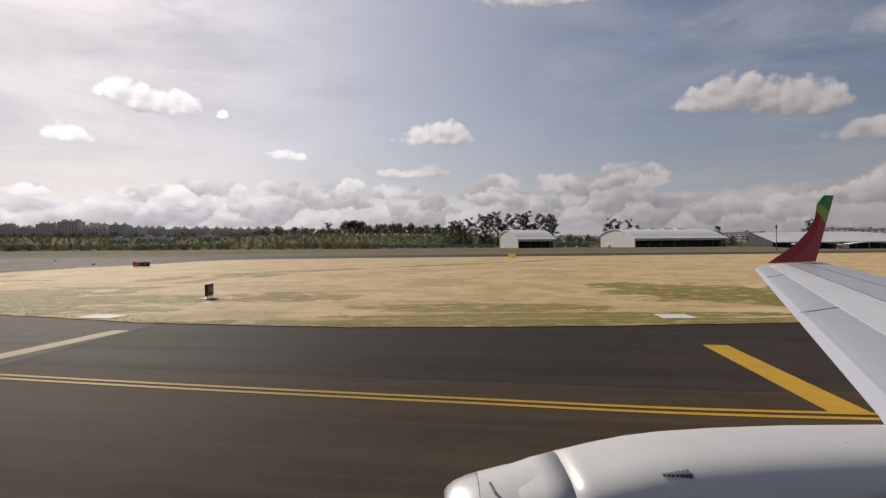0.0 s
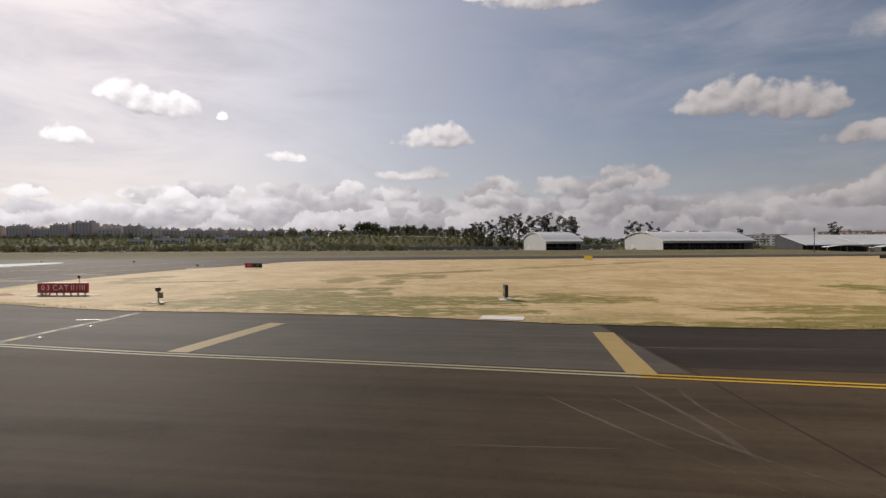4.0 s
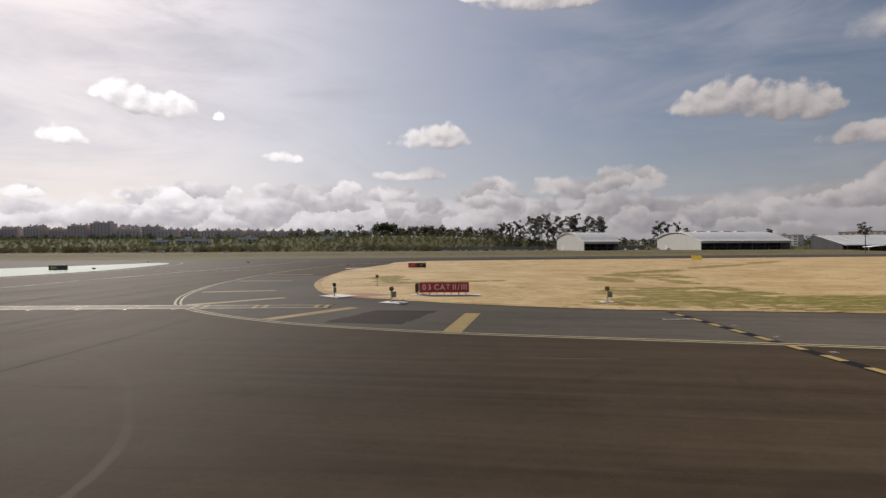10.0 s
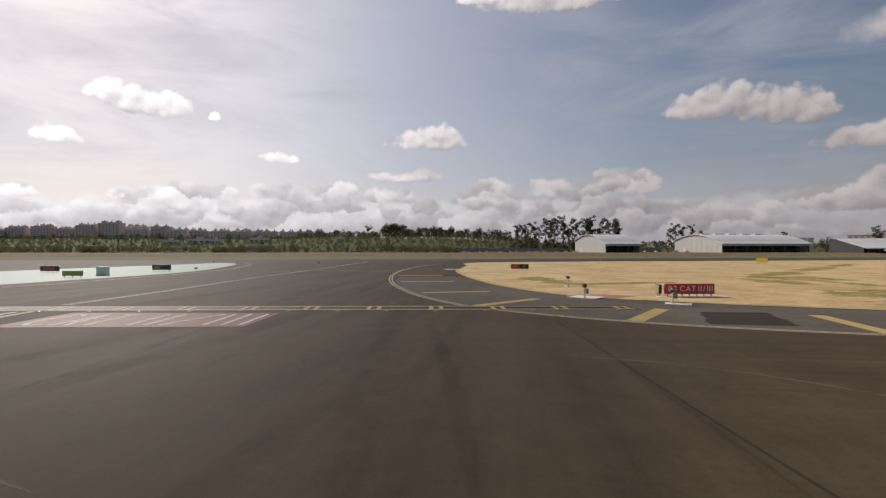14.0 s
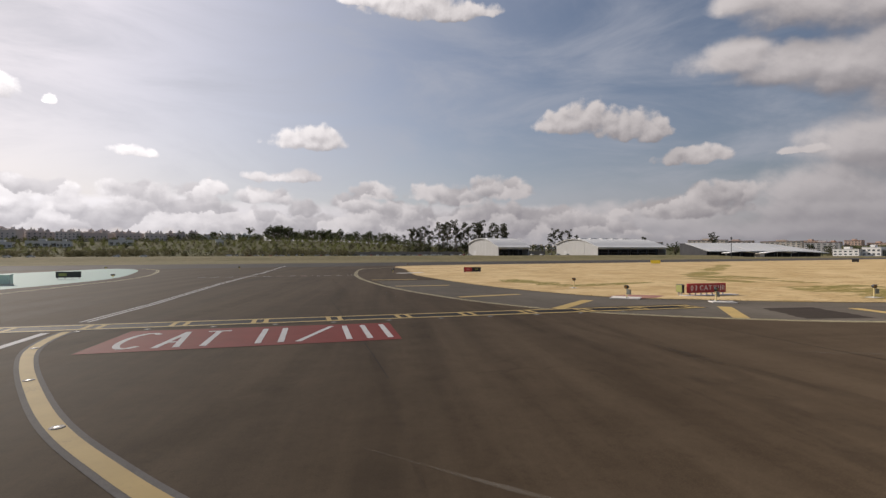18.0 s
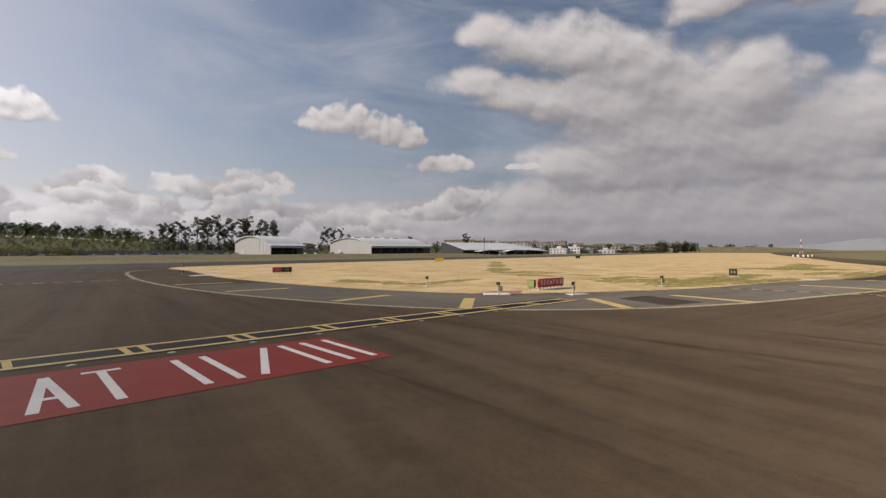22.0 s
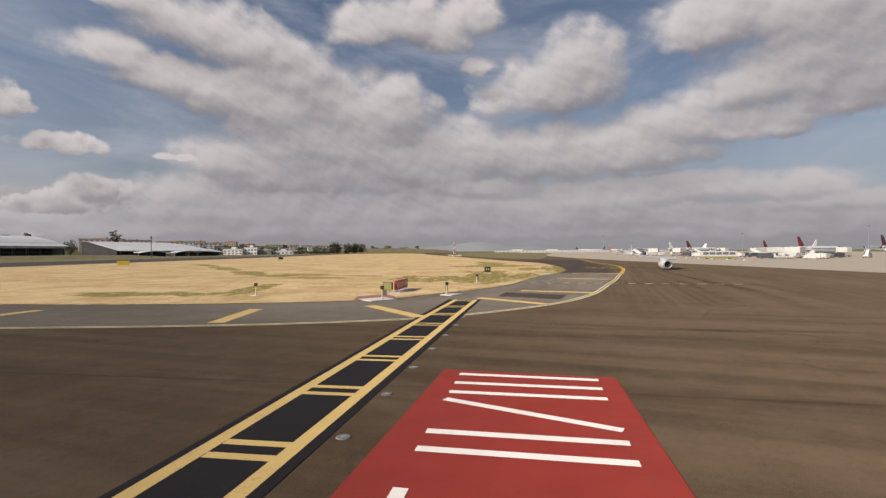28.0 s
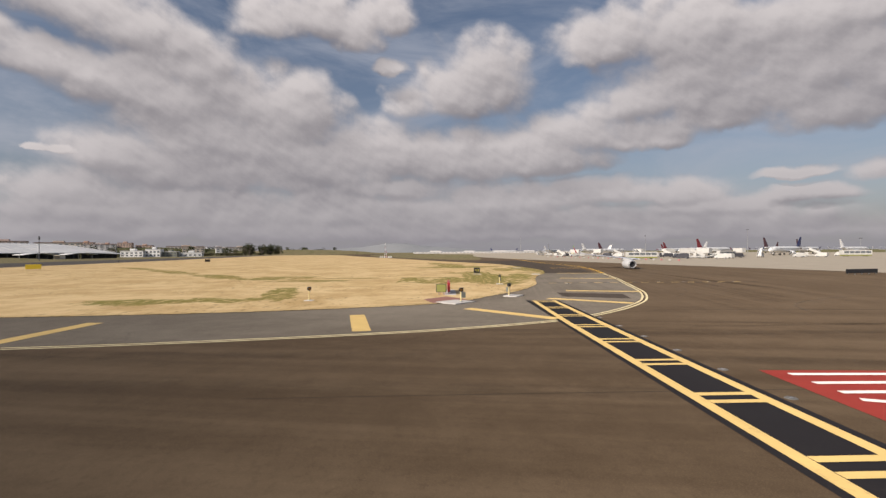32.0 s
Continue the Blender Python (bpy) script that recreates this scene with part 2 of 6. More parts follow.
def make_sky():
    world = bpy.data.worlds.new("world")
    scene.world = world
    world.use_nodes = True
    world.node_tree.nodes.clear()
    n = Nodes(world.node_tree)
    way = n.add("ShaderNodeTexCoord").outputs["Generated"]
    sky = n.add("ShaderNodeTexSky", sky_type="NISHITA", sun_disc=False, sun_elevation=radians(SUN_UP), sun_rotation=radians(-SUN_YAW))
    sky.air_density, sky.dust_density, sky.ozone_density = 1.0, 1.6, 1.6
    split = n.add("ShaderNodeSeparateXYZ")
    n.link(way, split.inputs[0])
    x, y, z = split.outputs
    yaw = n.math("MULTIPLY", n.math("ARCTAN2", n.math("MULTIPLY", x, -1.0), y), 180 / math.pi)
    up = n.math("MULTIPLY", n.math("ARCSINE", z), 180 / math.pi)
    angles = n.add("ShaderNodeCombineXYZ")
    n.link(yaw, angles.inputs[0])
    n.link(up, angles.inputs[1])
    angles = angles.outputs[0]
    group = cloud_group()
    near_g, up_g, far_g = [n.add("ShaderNodeGroup", node_tree=group) for _ in range(3)]
    for g, shift in ((near_g, (0.0, 0.0, 0.0)), (up_g, (0.3, 0.6, 0.0)), (far_g, (1.6, 2.8, 0.0))):
        n.link(n.vec("ADD", angles, shift), g.inputs[0])
    # glare of the air round the sun, and haze low down
    near = n.vec("DOT_PRODUCT", way, tuple(sun_way))
    glow = n.math("POWER", n.math("MAXIMUM", near, 0.0), 5.0)
    base = n.mix(1.0, sky.outputs[0], (0.74, 0.71, 0.69), "MULTIPLY")
    color = n.mix(n.math("MULTIPLY", glow, 0.72), base, (6.4, 6.6, 7.6))
    stretched = n.vec("MULTIPLY", angles, (0.05, 0.16, 0.0))
    veil = n.ramp(n.noise(stretched, 1.0, 6.0, 0.6, 0.6), 0.35, 0.8)
    color = n.mix(n.math("MULTIPLY", veil, 0.6), color, (4.2, 4.4, 4.9))
    low = n.math("POWER", 2.718, n.math("MULTIPLY", n.math("MAXIMUM", up, 0.0), -0.13))
    warm = n.ramp(yaw, -60.0, 38.0)
    hazy = n.mix(warm, (2.75, 2.65, 2.85), (6.9, 6.9, 7.5))
    color = n.mix(n.math("MULTIPLY", low, 0.85), color, hazy)
    # clouds: white where the light reaches, grey below
    near_sun = n.math("MULTIPLY", glow, 1.5, clamp=True)
    bright = n.mix(near_sun, (6.2, 5.8, 5.6), (13.0, 12.6, 12.4))
    dark = n.mix(near_sun, (1.75, 1.63, 1.75), (3.2, 3.05, 3.2))

    def shade(first, body, edge_width, form_width, weight):
        edge = n.ramp(n.math("SUBTRACT", near_g.outputs[first], up_g.outputs[first]), -edge_width, edge_width)
        form = n.ramp(n.math("SUBTRACT", near_g.outputs[body], far_g.outputs[body]), -form_width, form_width)
        lit = n.math("ADD", n.math("MULTIPLY", edge, 1 - weight), n.math("MULTIPLY", form, weight))
        thick = n.ramp(near_g.outputs[body], 0.2, 1.6)
        return n.math("SUBTRACT", lit, n.math("MULTIPLY", thick, 0.15), clamp=True)

    sheet_color = n.mix(shade(2, 3, 0.4, 1.25, 0.66), dark, bright)
    sheet_color = n.mix(n.math("MULTIPLY", low, 0.85), sheet_color, hazy)
    color = n.mix(n.math("MULTIPLY", n.ramp(near_g.outputs[2], -0.3, 0.7), 0.95), color, sheet_color)
    piled = n.ramp(near_g.outputs["Lump"], -0.35, 0.5)
    banked = n.math("MULTIPLY", n.math("SUBTRACT", 1.0, n.ramp(up, 7.0, 10.0)), 0.5)
    heap_lit = shade(0, 1, 0.75, 1.7, 0.45)
    heap_lit = n.math("ADD", n.math("MULTIPLY", heap_lit, n.math("SUBTRACT", 1.0, banked)), n.math("MULTIPLY", piled, banked))
    heap_color = n.mix(heap_lit, dark, bright)
    heap_color = n.mix(n.math("MULTIPLY", low, 0.45), heap_color, hazy)
    color = n.mix(n.math("MULTIPLY", n.ramp(near_g.outputs[0], 0.05, 0.6), 0.96), color, heap_color)
    back = n.add("ShaderNodeBackground")
    n.link(color, back.inputs["Color"])
    back.inputs["Strength"].default_value = 0.1
    n.link(back.outputs[0], n.add("ShaderNodeOutputWorld").inputs["Surface"])


make_sky()


# ---- materials ----
def material(name, base, other=None, rough=0.7, grain=12.0, blotch=0.8, bump=0.2, metal=0.0, spread=0.25, thing=0.0, gloss=0.5):
    """A surface with grain and blotches in metres. base and other: the two colours that it varies between."""
    m = bpy.data.materials.new(name)
    m.use_nodes = True
    n = Nodes(m.node_tree)
    shade = m.node_tree.nodes["Principled BSDF"]
    place = n.add("ShaderNodeNewGeometry").outputs["Position"]
    other = other or tuple(v * 0.72 for v in base)
    fine, wide = n.noise(place, grain, 6.0, 0.65), n.noise(place, blotch, 5.0, 0.6, 0.4)
    fac = n.ramp(n.math("ADD", n.math("MULTIPLY", fine, 0.4), n.math("MULTIPLY", wide, 0.6)), 0.5 - spread, 0.5 + spread)
    color = n.mix(fac, base, other)
    if thing:
        info = n.add("ShaderNodeObjectInfo").outputs["Random"]
        color = n.mix(n.math("MULTIPLY", info, thing), color, tuple(v * 0.4 for v in base))
    n.link(color, shade.inputs["Base Color"])
    n.link(n.math("ADD", rough - 0.08, n.math("MULTIPLY", fine, 0.16)), shade.inputs["Roughness"])
    shade.inputs["Metallic"].default_value = metal
    shade.inputs["Specular IOR Level"].default_value = gloss
    if bump:
        b = n.add("ShaderNodeBump")
        b.inputs["Strength"].default_value, b.inputs["Distance"].default_value = bump, 0.02
        n.link(fine, b.inputs["Height"])
        n.link(b.outputs[0], shade.inputs["Normal"])
    return m


def leaf_material(name, base, other, thing=0.3):
    """Leaves that let part of the light through."""
    m = material(name, base, other, 0.8, 1.2, 0.12, 0.0, thing=thing)
    n = Nodes(m.node_tree)
    shade = m.node_tree.nodes["Principled BSDF"]
    shade.inputs["Specular IOR Level"].default_value = 0.1
    through_leaf = n.add("ShaderNodeBsdfTranslucent")
    n.link(shade.inputs["Base Color"].links[0].from_socket, through_leaf.inputs["Color"])
    both = n.add("ShaderNodeMixShader")
    both.inputs[0].default_value = 0.42
    n.link(shade.outputs[0], both.inputs[1])
    n.link(through_leaf.outputs[0], both.inputs[2])
    n.link(both.outputs[0], m.node_tree.nodes["Material Output"].inputs["Surface"])
    return m


def asphalt_material(name, base, other, streak=0.68):
    m = bpy.data.materials.new(name)
    m.use_nodes = True
    n = Nodes(m.node_tree)
    shade = m.node_tree.nodes["Principled BSDF"]
    place = n.add("ShaderNodeNewGeometry").outputs["Position"]
    grain = n.noise(place, 30.0, 4.0, 0.7)
    wide = n.noise(place, 0.07, 6.0, 0.6, 0.5)
    mid = n.noise(place, 0.9, 5.0, 0.65)
    turned = n.add("ShaderNodeVectorRotate", rotation_type="Z_AXIS")
    n.link(place, turned.inputs["Vector"])
    turned.inputs["Angle"].default_value = radians(8)
    long = n.noise(n.vec("MULTIPLY", turned.outputs[0], (0.018, 0.55, 1.0)), 1.0, 6.0, 0.6)
    # the rubber lies along the way that the wheels take, which bends at the west end
    turning = n.noise(n.vec("MULTIPLY", turned.outputs[0], (0.5, 0.022, 1.0)), 1.0, 6.0, 0.6)
    apart = n.add("ShaderNodeSeparateXYZ")
    n.link(place, apart.inputs[0])
    bend = n.ramp(apart.outputs[0], -74.0, -52.0)
    long = n.math("ADD", n.math("MULTIPLY", long, bend), n.math("MULTIPLY", turning, n.math("SUBTRACT", 1.0, bend)))
    fac = n.math("ADD", n.math("MULTIPLY", wide, 1 - streak), n.math("MULTIPLY", long, streak))
    fac = n.math("ADD", n.math("MULTIPLY", fac, 0.8), n.math("MULTIPLY", mid, 0.2))
    color = n.mix(n.ramp(fac, 0.33, 0.67), base, other)
    color = n.mix(n.math("MULTIPLY", n.ramp(grain, 0.45, 0.8), 0.35), color, tuple(v * 1.7 for v in other))
    # narrow wheel-polished streaks and coarse stone
    thin = n.noise(n.vec("MULTIPLY", turned.outputs[0], (0.035, 2.4, 1.0)), 1.0, 5.0, 0.65)
    coarse = n.noise(place, 5.0, 5.0, 0.75)
    color = n.mix(n.math("MULTIPLY", n.math("MULTIPLY", n.ramp(thin, 0.47, 0.66), bend), 0.3), color, tuple(v * 1.25 for v in other))
    color = n.mix(n.math("MULTIPLY", n.ramp(coarse, 0.48, 0.66), 0.2), color, tuple(v * 0.7 for v in base))
    # thin cracks and sealed joints
    crack = n.add("ShaderNodeTexVoronoi", feature="DISTANCE_TO_EDGE")
    n.link(n.vec("ADD", place, n.vec("MULTIPLY", n.noise(place, 0.5, 4.0, color=True), (3.0, 3.0, 0.0))), crack.inputs["Vector"])
    crack.inputs["Scale"].default_value = 0.09
    line = n.math("SUBTRACT", 1.0, n.ramp(crack.outputs["Distance"], 0.0, 0.012))
    line = n.math("MULTIPLY", line, n.ramp(n.noise(place, 0.11, 2.0), 0.52, 0.62))
    color = n.mix(n.math("MULTIPLY", line, 0.2), color, tuple(v * 0.5 for v in base))
    n.link(color, shade.inputs["Base Color"])
    n.link(n.math("ADD", 0.72, n.math("MULTIPLY", long, 0.16)), shade.inputs["Roughness"])
    shade.inputs["Diffuse Roughness"].default_value = 0.75
    shade.inputs["Specular IOR Level"].default_value = 0.055
    shade.inputs["Specular Tint"].default_value = (1.0, 0.82, 0.62, 1.0)
    b = n.add("ShaderNodeBump")
    b.inputs["Strength"].default_value, b.inputs["Distance"].default_value = 0.35, 0.01
    n.link(grain, b.inputs["Height"])
    n.link(b.outputs[0], shade.inputs["Normal"])
    return m


# centre, half length, half width and turn of the places where grass has taken hold
PATCHES = [(24, 118, 13, 2.2, 45), (2, 98, 18, 2.2, 42), (-20, 78, 9, 2.6, 40), (-52, 57, 8, 1.6, 15), (-60, 63, 2.4, 7, 10), (31, 40, 13, 3.2, 15), (50, 42, 15, 4, 15),
           (-33.5, 59.8, 2.3, 5.5, 0), (-27.3, 67.7, 4, 5.7, 0), (-23.5, 66, 2.3, 5.4, 0), (-27.4, 54.4, 1.3, 4.6, 0), (-28.1, 45.6, 1.6, 2.6, 0), (-27.5, 41.1, 1.9, 1.5,
           0), (-36.4, 41.2, 4.1, 2.4, 0), (-35.3, 34.9, 7.9, 3.4, 0), (-24, 35.4, 10.6, 3.1, 0), (-28.5, 31.5, 5.7, 1.9, 0), (-11.9, 36.6, 5.4, 3.2, 0), (-34.5, 41.5,
           5.4, 6.3, 0), (-28.1, 32.9, 3.6, 2.7, 0), (20.6, 38.4, 7.1, 7, 0), (17.6, 44, 4.5, 4.1, 0), (22.5, 32.7, 2.7, 5.6, 0), (3.3, 29.9, 6.8, 1.9, 0), (7.2, 26.3,
           11.9, 1, 0), (-2.3, 24.1, 22.4, 1.2, 0), (-21.9, 30, 6.4, 1.9, 0)]


def soil_material(name, sand, pale, grass, amount, spots=False):
    """Bare sandy soil with dry and green growth in uneven patches."""
    m = bpy.data.materials.new(name)
    m.use_nodes = True
    n = Nodes(m.node_tree)
    shade = m.node_tree.nodes["Principled BSDF"]
    place = n.add("ShaderNodeNewGeometry").outputs["Position"]
    fine, mid, wide = n.noise(place, 6.0, 6.0, 0.7), n.noise(place, 0.35, 7.0, 0.68, 0.3), n.noise(place, 0.045, 5.0, 0.55, 0.6)
    squeezed = n.noise(n.vec("MULTIPLY", place, (0.05, 0.19, 1.0)), 1.0, 8.0, 0.68, 0.4)
    color = n.mix(n.ramp(n.math("ADD", n.math("MULTIPLY", mid, 0.5), n.math("MULTIPLY", n.noise(place, 0.11, 6.0, 0.62, 0.5), 0.5)), 0.40, 0.60), sand, pale)
    color = n.mix(n.math("MULTIPLY", n.ramp(fine, 0.45, 0.75), 0.3), color, tuple(v * 0.6 for v in sand))
    split = n.add("ShaderNodeSeparateXYZ")
    n.link(place, split.inputs[0])
    # growth is denser towards the east end and along the southern border
    east = n.ramp(split.outputs[0], -62.0, 10.0)
    south = n.math("SUBTRACT", 1.0, n.ramp(n.math("ADD", split.outputs[1], n.math("MULTIPLY", split.outputs[0], 0.15)), 24.0, 46.0))
    lean = n.math("ADD", n.math("MULTIPLY", n.math("MULTIPLY", east, south), 0.2), amount)
    growth = n.math("ADD", n.math("MULTIPLY", squeezed, 0.6), n.math("MULTIPLY", wide, 0.4))
    patch = n.ramp(n.math("ADD", growth, lean), 0.62, 0.74)
    tufted = n.ramp(n.noise(place, 2.4, 5.0, 0.7), 0.3, 0.55)
    dry = n.mix(n.ramp(n.noise(place, 0.16, 4.0), 0.4, 0.6), grass, tuple((a + b) / 2 for a, b in zip(grass, sand)))
    color = n.mix(n.math("MULTIPLY", n.math("MULTIPLY", patch, tufted), 0.8), color, dry)
    nearest = 9.0
    for gx, gy, rx, ry, turn in (PATCHES if spots else ()):
        c, sn = math.cos(radians(turn)), math.sin(radians(turn))
        off = n.vec("SUBTRACT", place, (gx, gy, 0.0))
        u, v = n.vec("DOT_PRODUCT", off, (c / rx, sn / rx, 0.0)), n.vec("DOT_PRODUCT", off, (-sn / ry, c / ry, 0.0))
        nearest = n.math("MINIMUM", nearest, n.math("ADD", n.math("MULTIPLY", u, u), n.math("MULTIPLY", v, v)))
    if spots:
        ragged = n.math("ADD", nearest, n.math("MULTIPLY", n.math("SUBTRACT", squeezed, 0.5), 3.6))
        ragged = n.math("ADD", ragged, n.math("MULTIPLY", n.math("SUBTRACT", mid, 0.5), 4.5))
        green = n.math("SUBTRACT", 1.0, n.ramp(ragged, 0.92, 1.16))
        green = n.math("MULTIPLY", green, n.ramp(n.noise(n.vec("MULTIPLY", place, (0.6, 1.3, 1.0)), 1.1, 6.0, 0.72), 0.38, 0.5))
        color = n.mix(n.math("MULTIPLY", green, 0.95), color, n.mix(n.ramp(wide, 0.4, 0.6), (0.165, 0.15, 0.03), (0.24, 0.185, 0.055)))
    clods = n.ramp(n.noise(n.vec("MULTIPLY", place, (0.7, 1.6, 1.0)), 1.3, 6.0, 0.7), 0.56, 0.61)
    clods = n.math("MULTIPLY", clods, n.ramp(n.noise(place, 0.06, 3.0), 0.40, 0.56))
    color = n.mix(n.math("MULTIPLY", clods, 0.8), color, (sand[0] * 0.4, sand[1] * 0.44, sand[2] * 0.36))
    n.link(color, shade.inputs["Base Color"])
    shade.inputs["Roughness"].default_value = 0.82 if spots else 0.95
    shade.inputs["Diffuse Roughness"].default_value = 0.25
    shade.inputs["Specular IOR Level"].default_value = 0.15 if spots else 0.05
    shade.inputs["Specular Tint"].default_value = (1.0, 0.84, 0.58, 1.0)
    b = n.add("ShaderNodeBump")
    b.inputs["Strength"].default_value, b.inputs["Distance"].default_value = 0.45, 0.05
    n.link(n.math("ADD", fine, n.math("MULTIPLY", mid, 0.3)), b.inputs["Height"])
    n.link(b.outputs[0], shade.inputs["Normal"])
    return m


def smear_material(name, base, strength):
    """A soft worn streak, thinning out towards its edges."""
    m = bpy.data.materials.new(name)
    m.use_nodes = True
    n = Nodes(m.node_tree)
    shade = m.node_tree.nodes["Principled BSDF"]
    coords = n.add("ShaderNodeTexCoord")
    place = n.add("ShaderNodeNewGeometry").outputs["Position"]
    split = n.add("ShaderNodeSeparateXYZ")
    n.link(coords.outputs["UV"], split.inputs[0])
    across = n.math("MULTIPLY", n.math("MULTIPLY", split.outputs[0], n.math("SUBTRACT", 1.0, split.outputs[0])), 4.0)
    along = n.noise(place, 0.35, 5.0, 0.65)
    alpha = n.math("MULTIPLY", n.math("MULTIPLY", n.ramp(across, 0.0, 0.9), n.ramp(along, 0.32, 0.62)), strength)
    shade.inputs["Base Color"].default_value = (*base, 1.0)
    shade.inputs["Roughness"].default_value = 0.9
    shade.inputs["Specular IOR Level"].default_value = 0.06
    n.link(alpha, shade.inputs["Alpha"])
    return m


def paint_material(name, color, wear=0.35):
    """Road paint, worn through to the asphalt in specks."""
    m = bpy.data.materials.new(name)
    m.use_nodes = True
    n = Nodes(m.node_tree)
    shade = m.node_tree.nodes["Principled BSDF"]
    place = n.add("ShaderNodeNewGeometry").outputs["Position"]
    specks = n.ramp(n.math("ADD", n.math("MULTIPLY", n.noise(place, 9.0, 6.0, 0.75), 0.6), n.math("MULTIPLY", n.noise(place, 0.5, 4.0), 0.4)), 0.54, 0.7)
    tone = n.mix(n.noise(place, 0.9, 5.0, 0.6), color, tuple(v * 0.68 for v in color))
    n.link(n.mix(n.math("MULTIPLY", specks, wear), tone, (0.09, 0.08, 0.07)), shade.inputs["Base Color"])
    shade.inputs["Roughness"].default_value = 0.7
    shade.inputs["Specular IOR Level"].default_value = 0.1
    shade.inputs["Diffuse Roughness"].default_value = 0.8
    return m


ASPHALT = asphalt_material("asphalt", (0.054, 0.0372, 0.0232), (0.112, 0.081, 0.0525))
OLD_BORDER = asphalt_material("worn_border_paint", (0.13, 0.12, 0.11), (0.19, 0.175, 0.16), 0.2)
ASPHALT_DARK = asphalt_material("dark_asphalt", (0.038, 0.030, 0.025), (0.066, 0.053, 0.043))
ASPHALT_GREY = asphalt_material("grey_asphalt", (0.096, 0.081, 0.064), (0.168, 0.145, 0.118), 0.3)
RUNWAY = asphalt_material("runway_asphalt", (0.06, 0.054, 0.049), (0.10, 0.09, 0.082), 0.7)
CONCRETE = material("concrete", (0.43, 0.365, 0.275), (0.34, 0.29, 0.22), 0.85, 8.0, 0.2)
SLAB = material("slab_concrete", (0.62, 0.58, 0.53), (0.48, 0.45, 0.42), 0.85, 10.0, 0.8)
SOIL = soil_material("sandy_soil", (0.445, 0.308, 0.143), (0.60, 0.445, 0.24), (0.19, 0.165, 0.055), 0.02, True)
MEADOW = soil_material("dry_meadow", (0.16, 0.138, 0.075), (0.21, 0.178, 0.10), (0.105, 0.11, 0.05), 0.12)
YELLOW = paint_material("yellow_paint", (0.62, 0.44, 0.17))
BRIGHT_YELLOW = paint_material("fresh_yellow_paint", (0.74, 0.44, 0.05), 0.25)
CREAM = paint_material("faded_yellow_paint", (0.62, 0.54, 0.33), 0.4)
WHITE_LINE = paint_material("white_paint", (0.74, 0.70, 0.66))
RED_PAINT = paint_material("red_paint", (0.25, 0.036, 0.027), 0.35)
BLACK_PAINT = paint_material("black_paint", (0.018, 0.016, 0.017), 0.12)
PINK_PAINT = paint_material("faded_pink_paint", (0.55, 0.34, 0.30), 0.45)
MINT = paint_material("mint_green_paint", (0.50, 0.68, 0.58), 0.15)


# ---- builders ----
def part(name, bm, mat, parent=None, label="", smooth=False):
    """Links a bmesh as one mesh object, under a thing or a part."""
    me = bpy.data.meshes.new(name)
    bm.normal_update()
    bm.to_mesh(me)
    bm.free()
    me.materials.append(mat)
    if smooth:
        for p in me.polygons:
            p.use_smooth = True
    ob = new(name, me)
    if parent is not None:
        ob.parent = parent
    if label:
        ob["label"] = label
    return ob


def thing(name, label, category, group="", at=(0, 0, 0), turn=0.0, kind=""):
    ob = new(name)
    ob.matrix_basis = pose(*at, 0, 0, turn)
    return tagged(ob, label, category, group, kind)


def box(bm, x0, x1, y0, y1, z0, z1, bevel=0.0):
    made = bmesh.ops.create_cube(bm, size=1.0, matrix=Matrix.LocRotScale(((x0 + x1) / 2, (y0 + y1) / 2, (z0 + z1) / 2), None, (x1 - x0, y1 - y0, z1 - z0)))
    if bevel:
        edges = list({e for v in made["verts"] for e in v.link_edges})
        bmesh.ops.bevel(bm, geom=edges, offset=bevel, segments=2, affect="EDGES", profile=0.6)
    return bm


def one_box(*a, **k):
    return box(bmesh.new(), *a, **k)


def tube(bm, a, b, r0, r1=None, sides=10, caps=True):
    a, b = Vector(a), Vector(b)
    m = Matrix.Translation((a + b) / 2) @ (b - a).to_track_quat("Z", "Y").to_matrix().to_4x4()
    bmesh.ops.create_cone(bm, cap_ends=caps, segments=sides, radius1=r0, radius2=r0 if r1 is None else r1, depth=(b - a).length, matrix=m)
    return bm


def one_tube(*a, **k):
    return tube(bmesh.new(), *a, **k)


def slab(bm, points, z0, z1):
    """A flat piece with the given outline and a thickness."""
    top = [bm.verts.new((x, y, z1)) for x, y in points]
    bottom = [bm.verts.new((x, y, z0)) for x, y in points]
    bm.faces.new(top)
    bm.faces.new(bottom[::-1])
    for n in range(len(points)):
        k = (n + 1) % len(points)
        bm.faces.new((top[k], top[n], bottom[n], bottom[k]))
    bmesh.ops.recalc_face_normals(bm, faces=bm.faces)
    return bm


def one_slab(*a):
    return slab(bmesh.new(), *a)


def curve_points(points, steps=10):
    """A smooth line through the given points."""
    p = [Vector(q) for q in points]
    p = [2 * p[0] - p[1]] + p + [2 * p[-1] - p[-2]]
    out = []
    for n in range(1, len(p) - 2):
        a, b, c, d = p[n - 1:n + 3]
        for k in range(steps):
            t = k / steps
            out.append(0.5 * (2 * b + (c - a) * t + (2 * a - 5 * b + 4 * c - d) * t * t + (3 * b - a - 3 * c + d) * t ** 3))
    return out + [p[-2]]


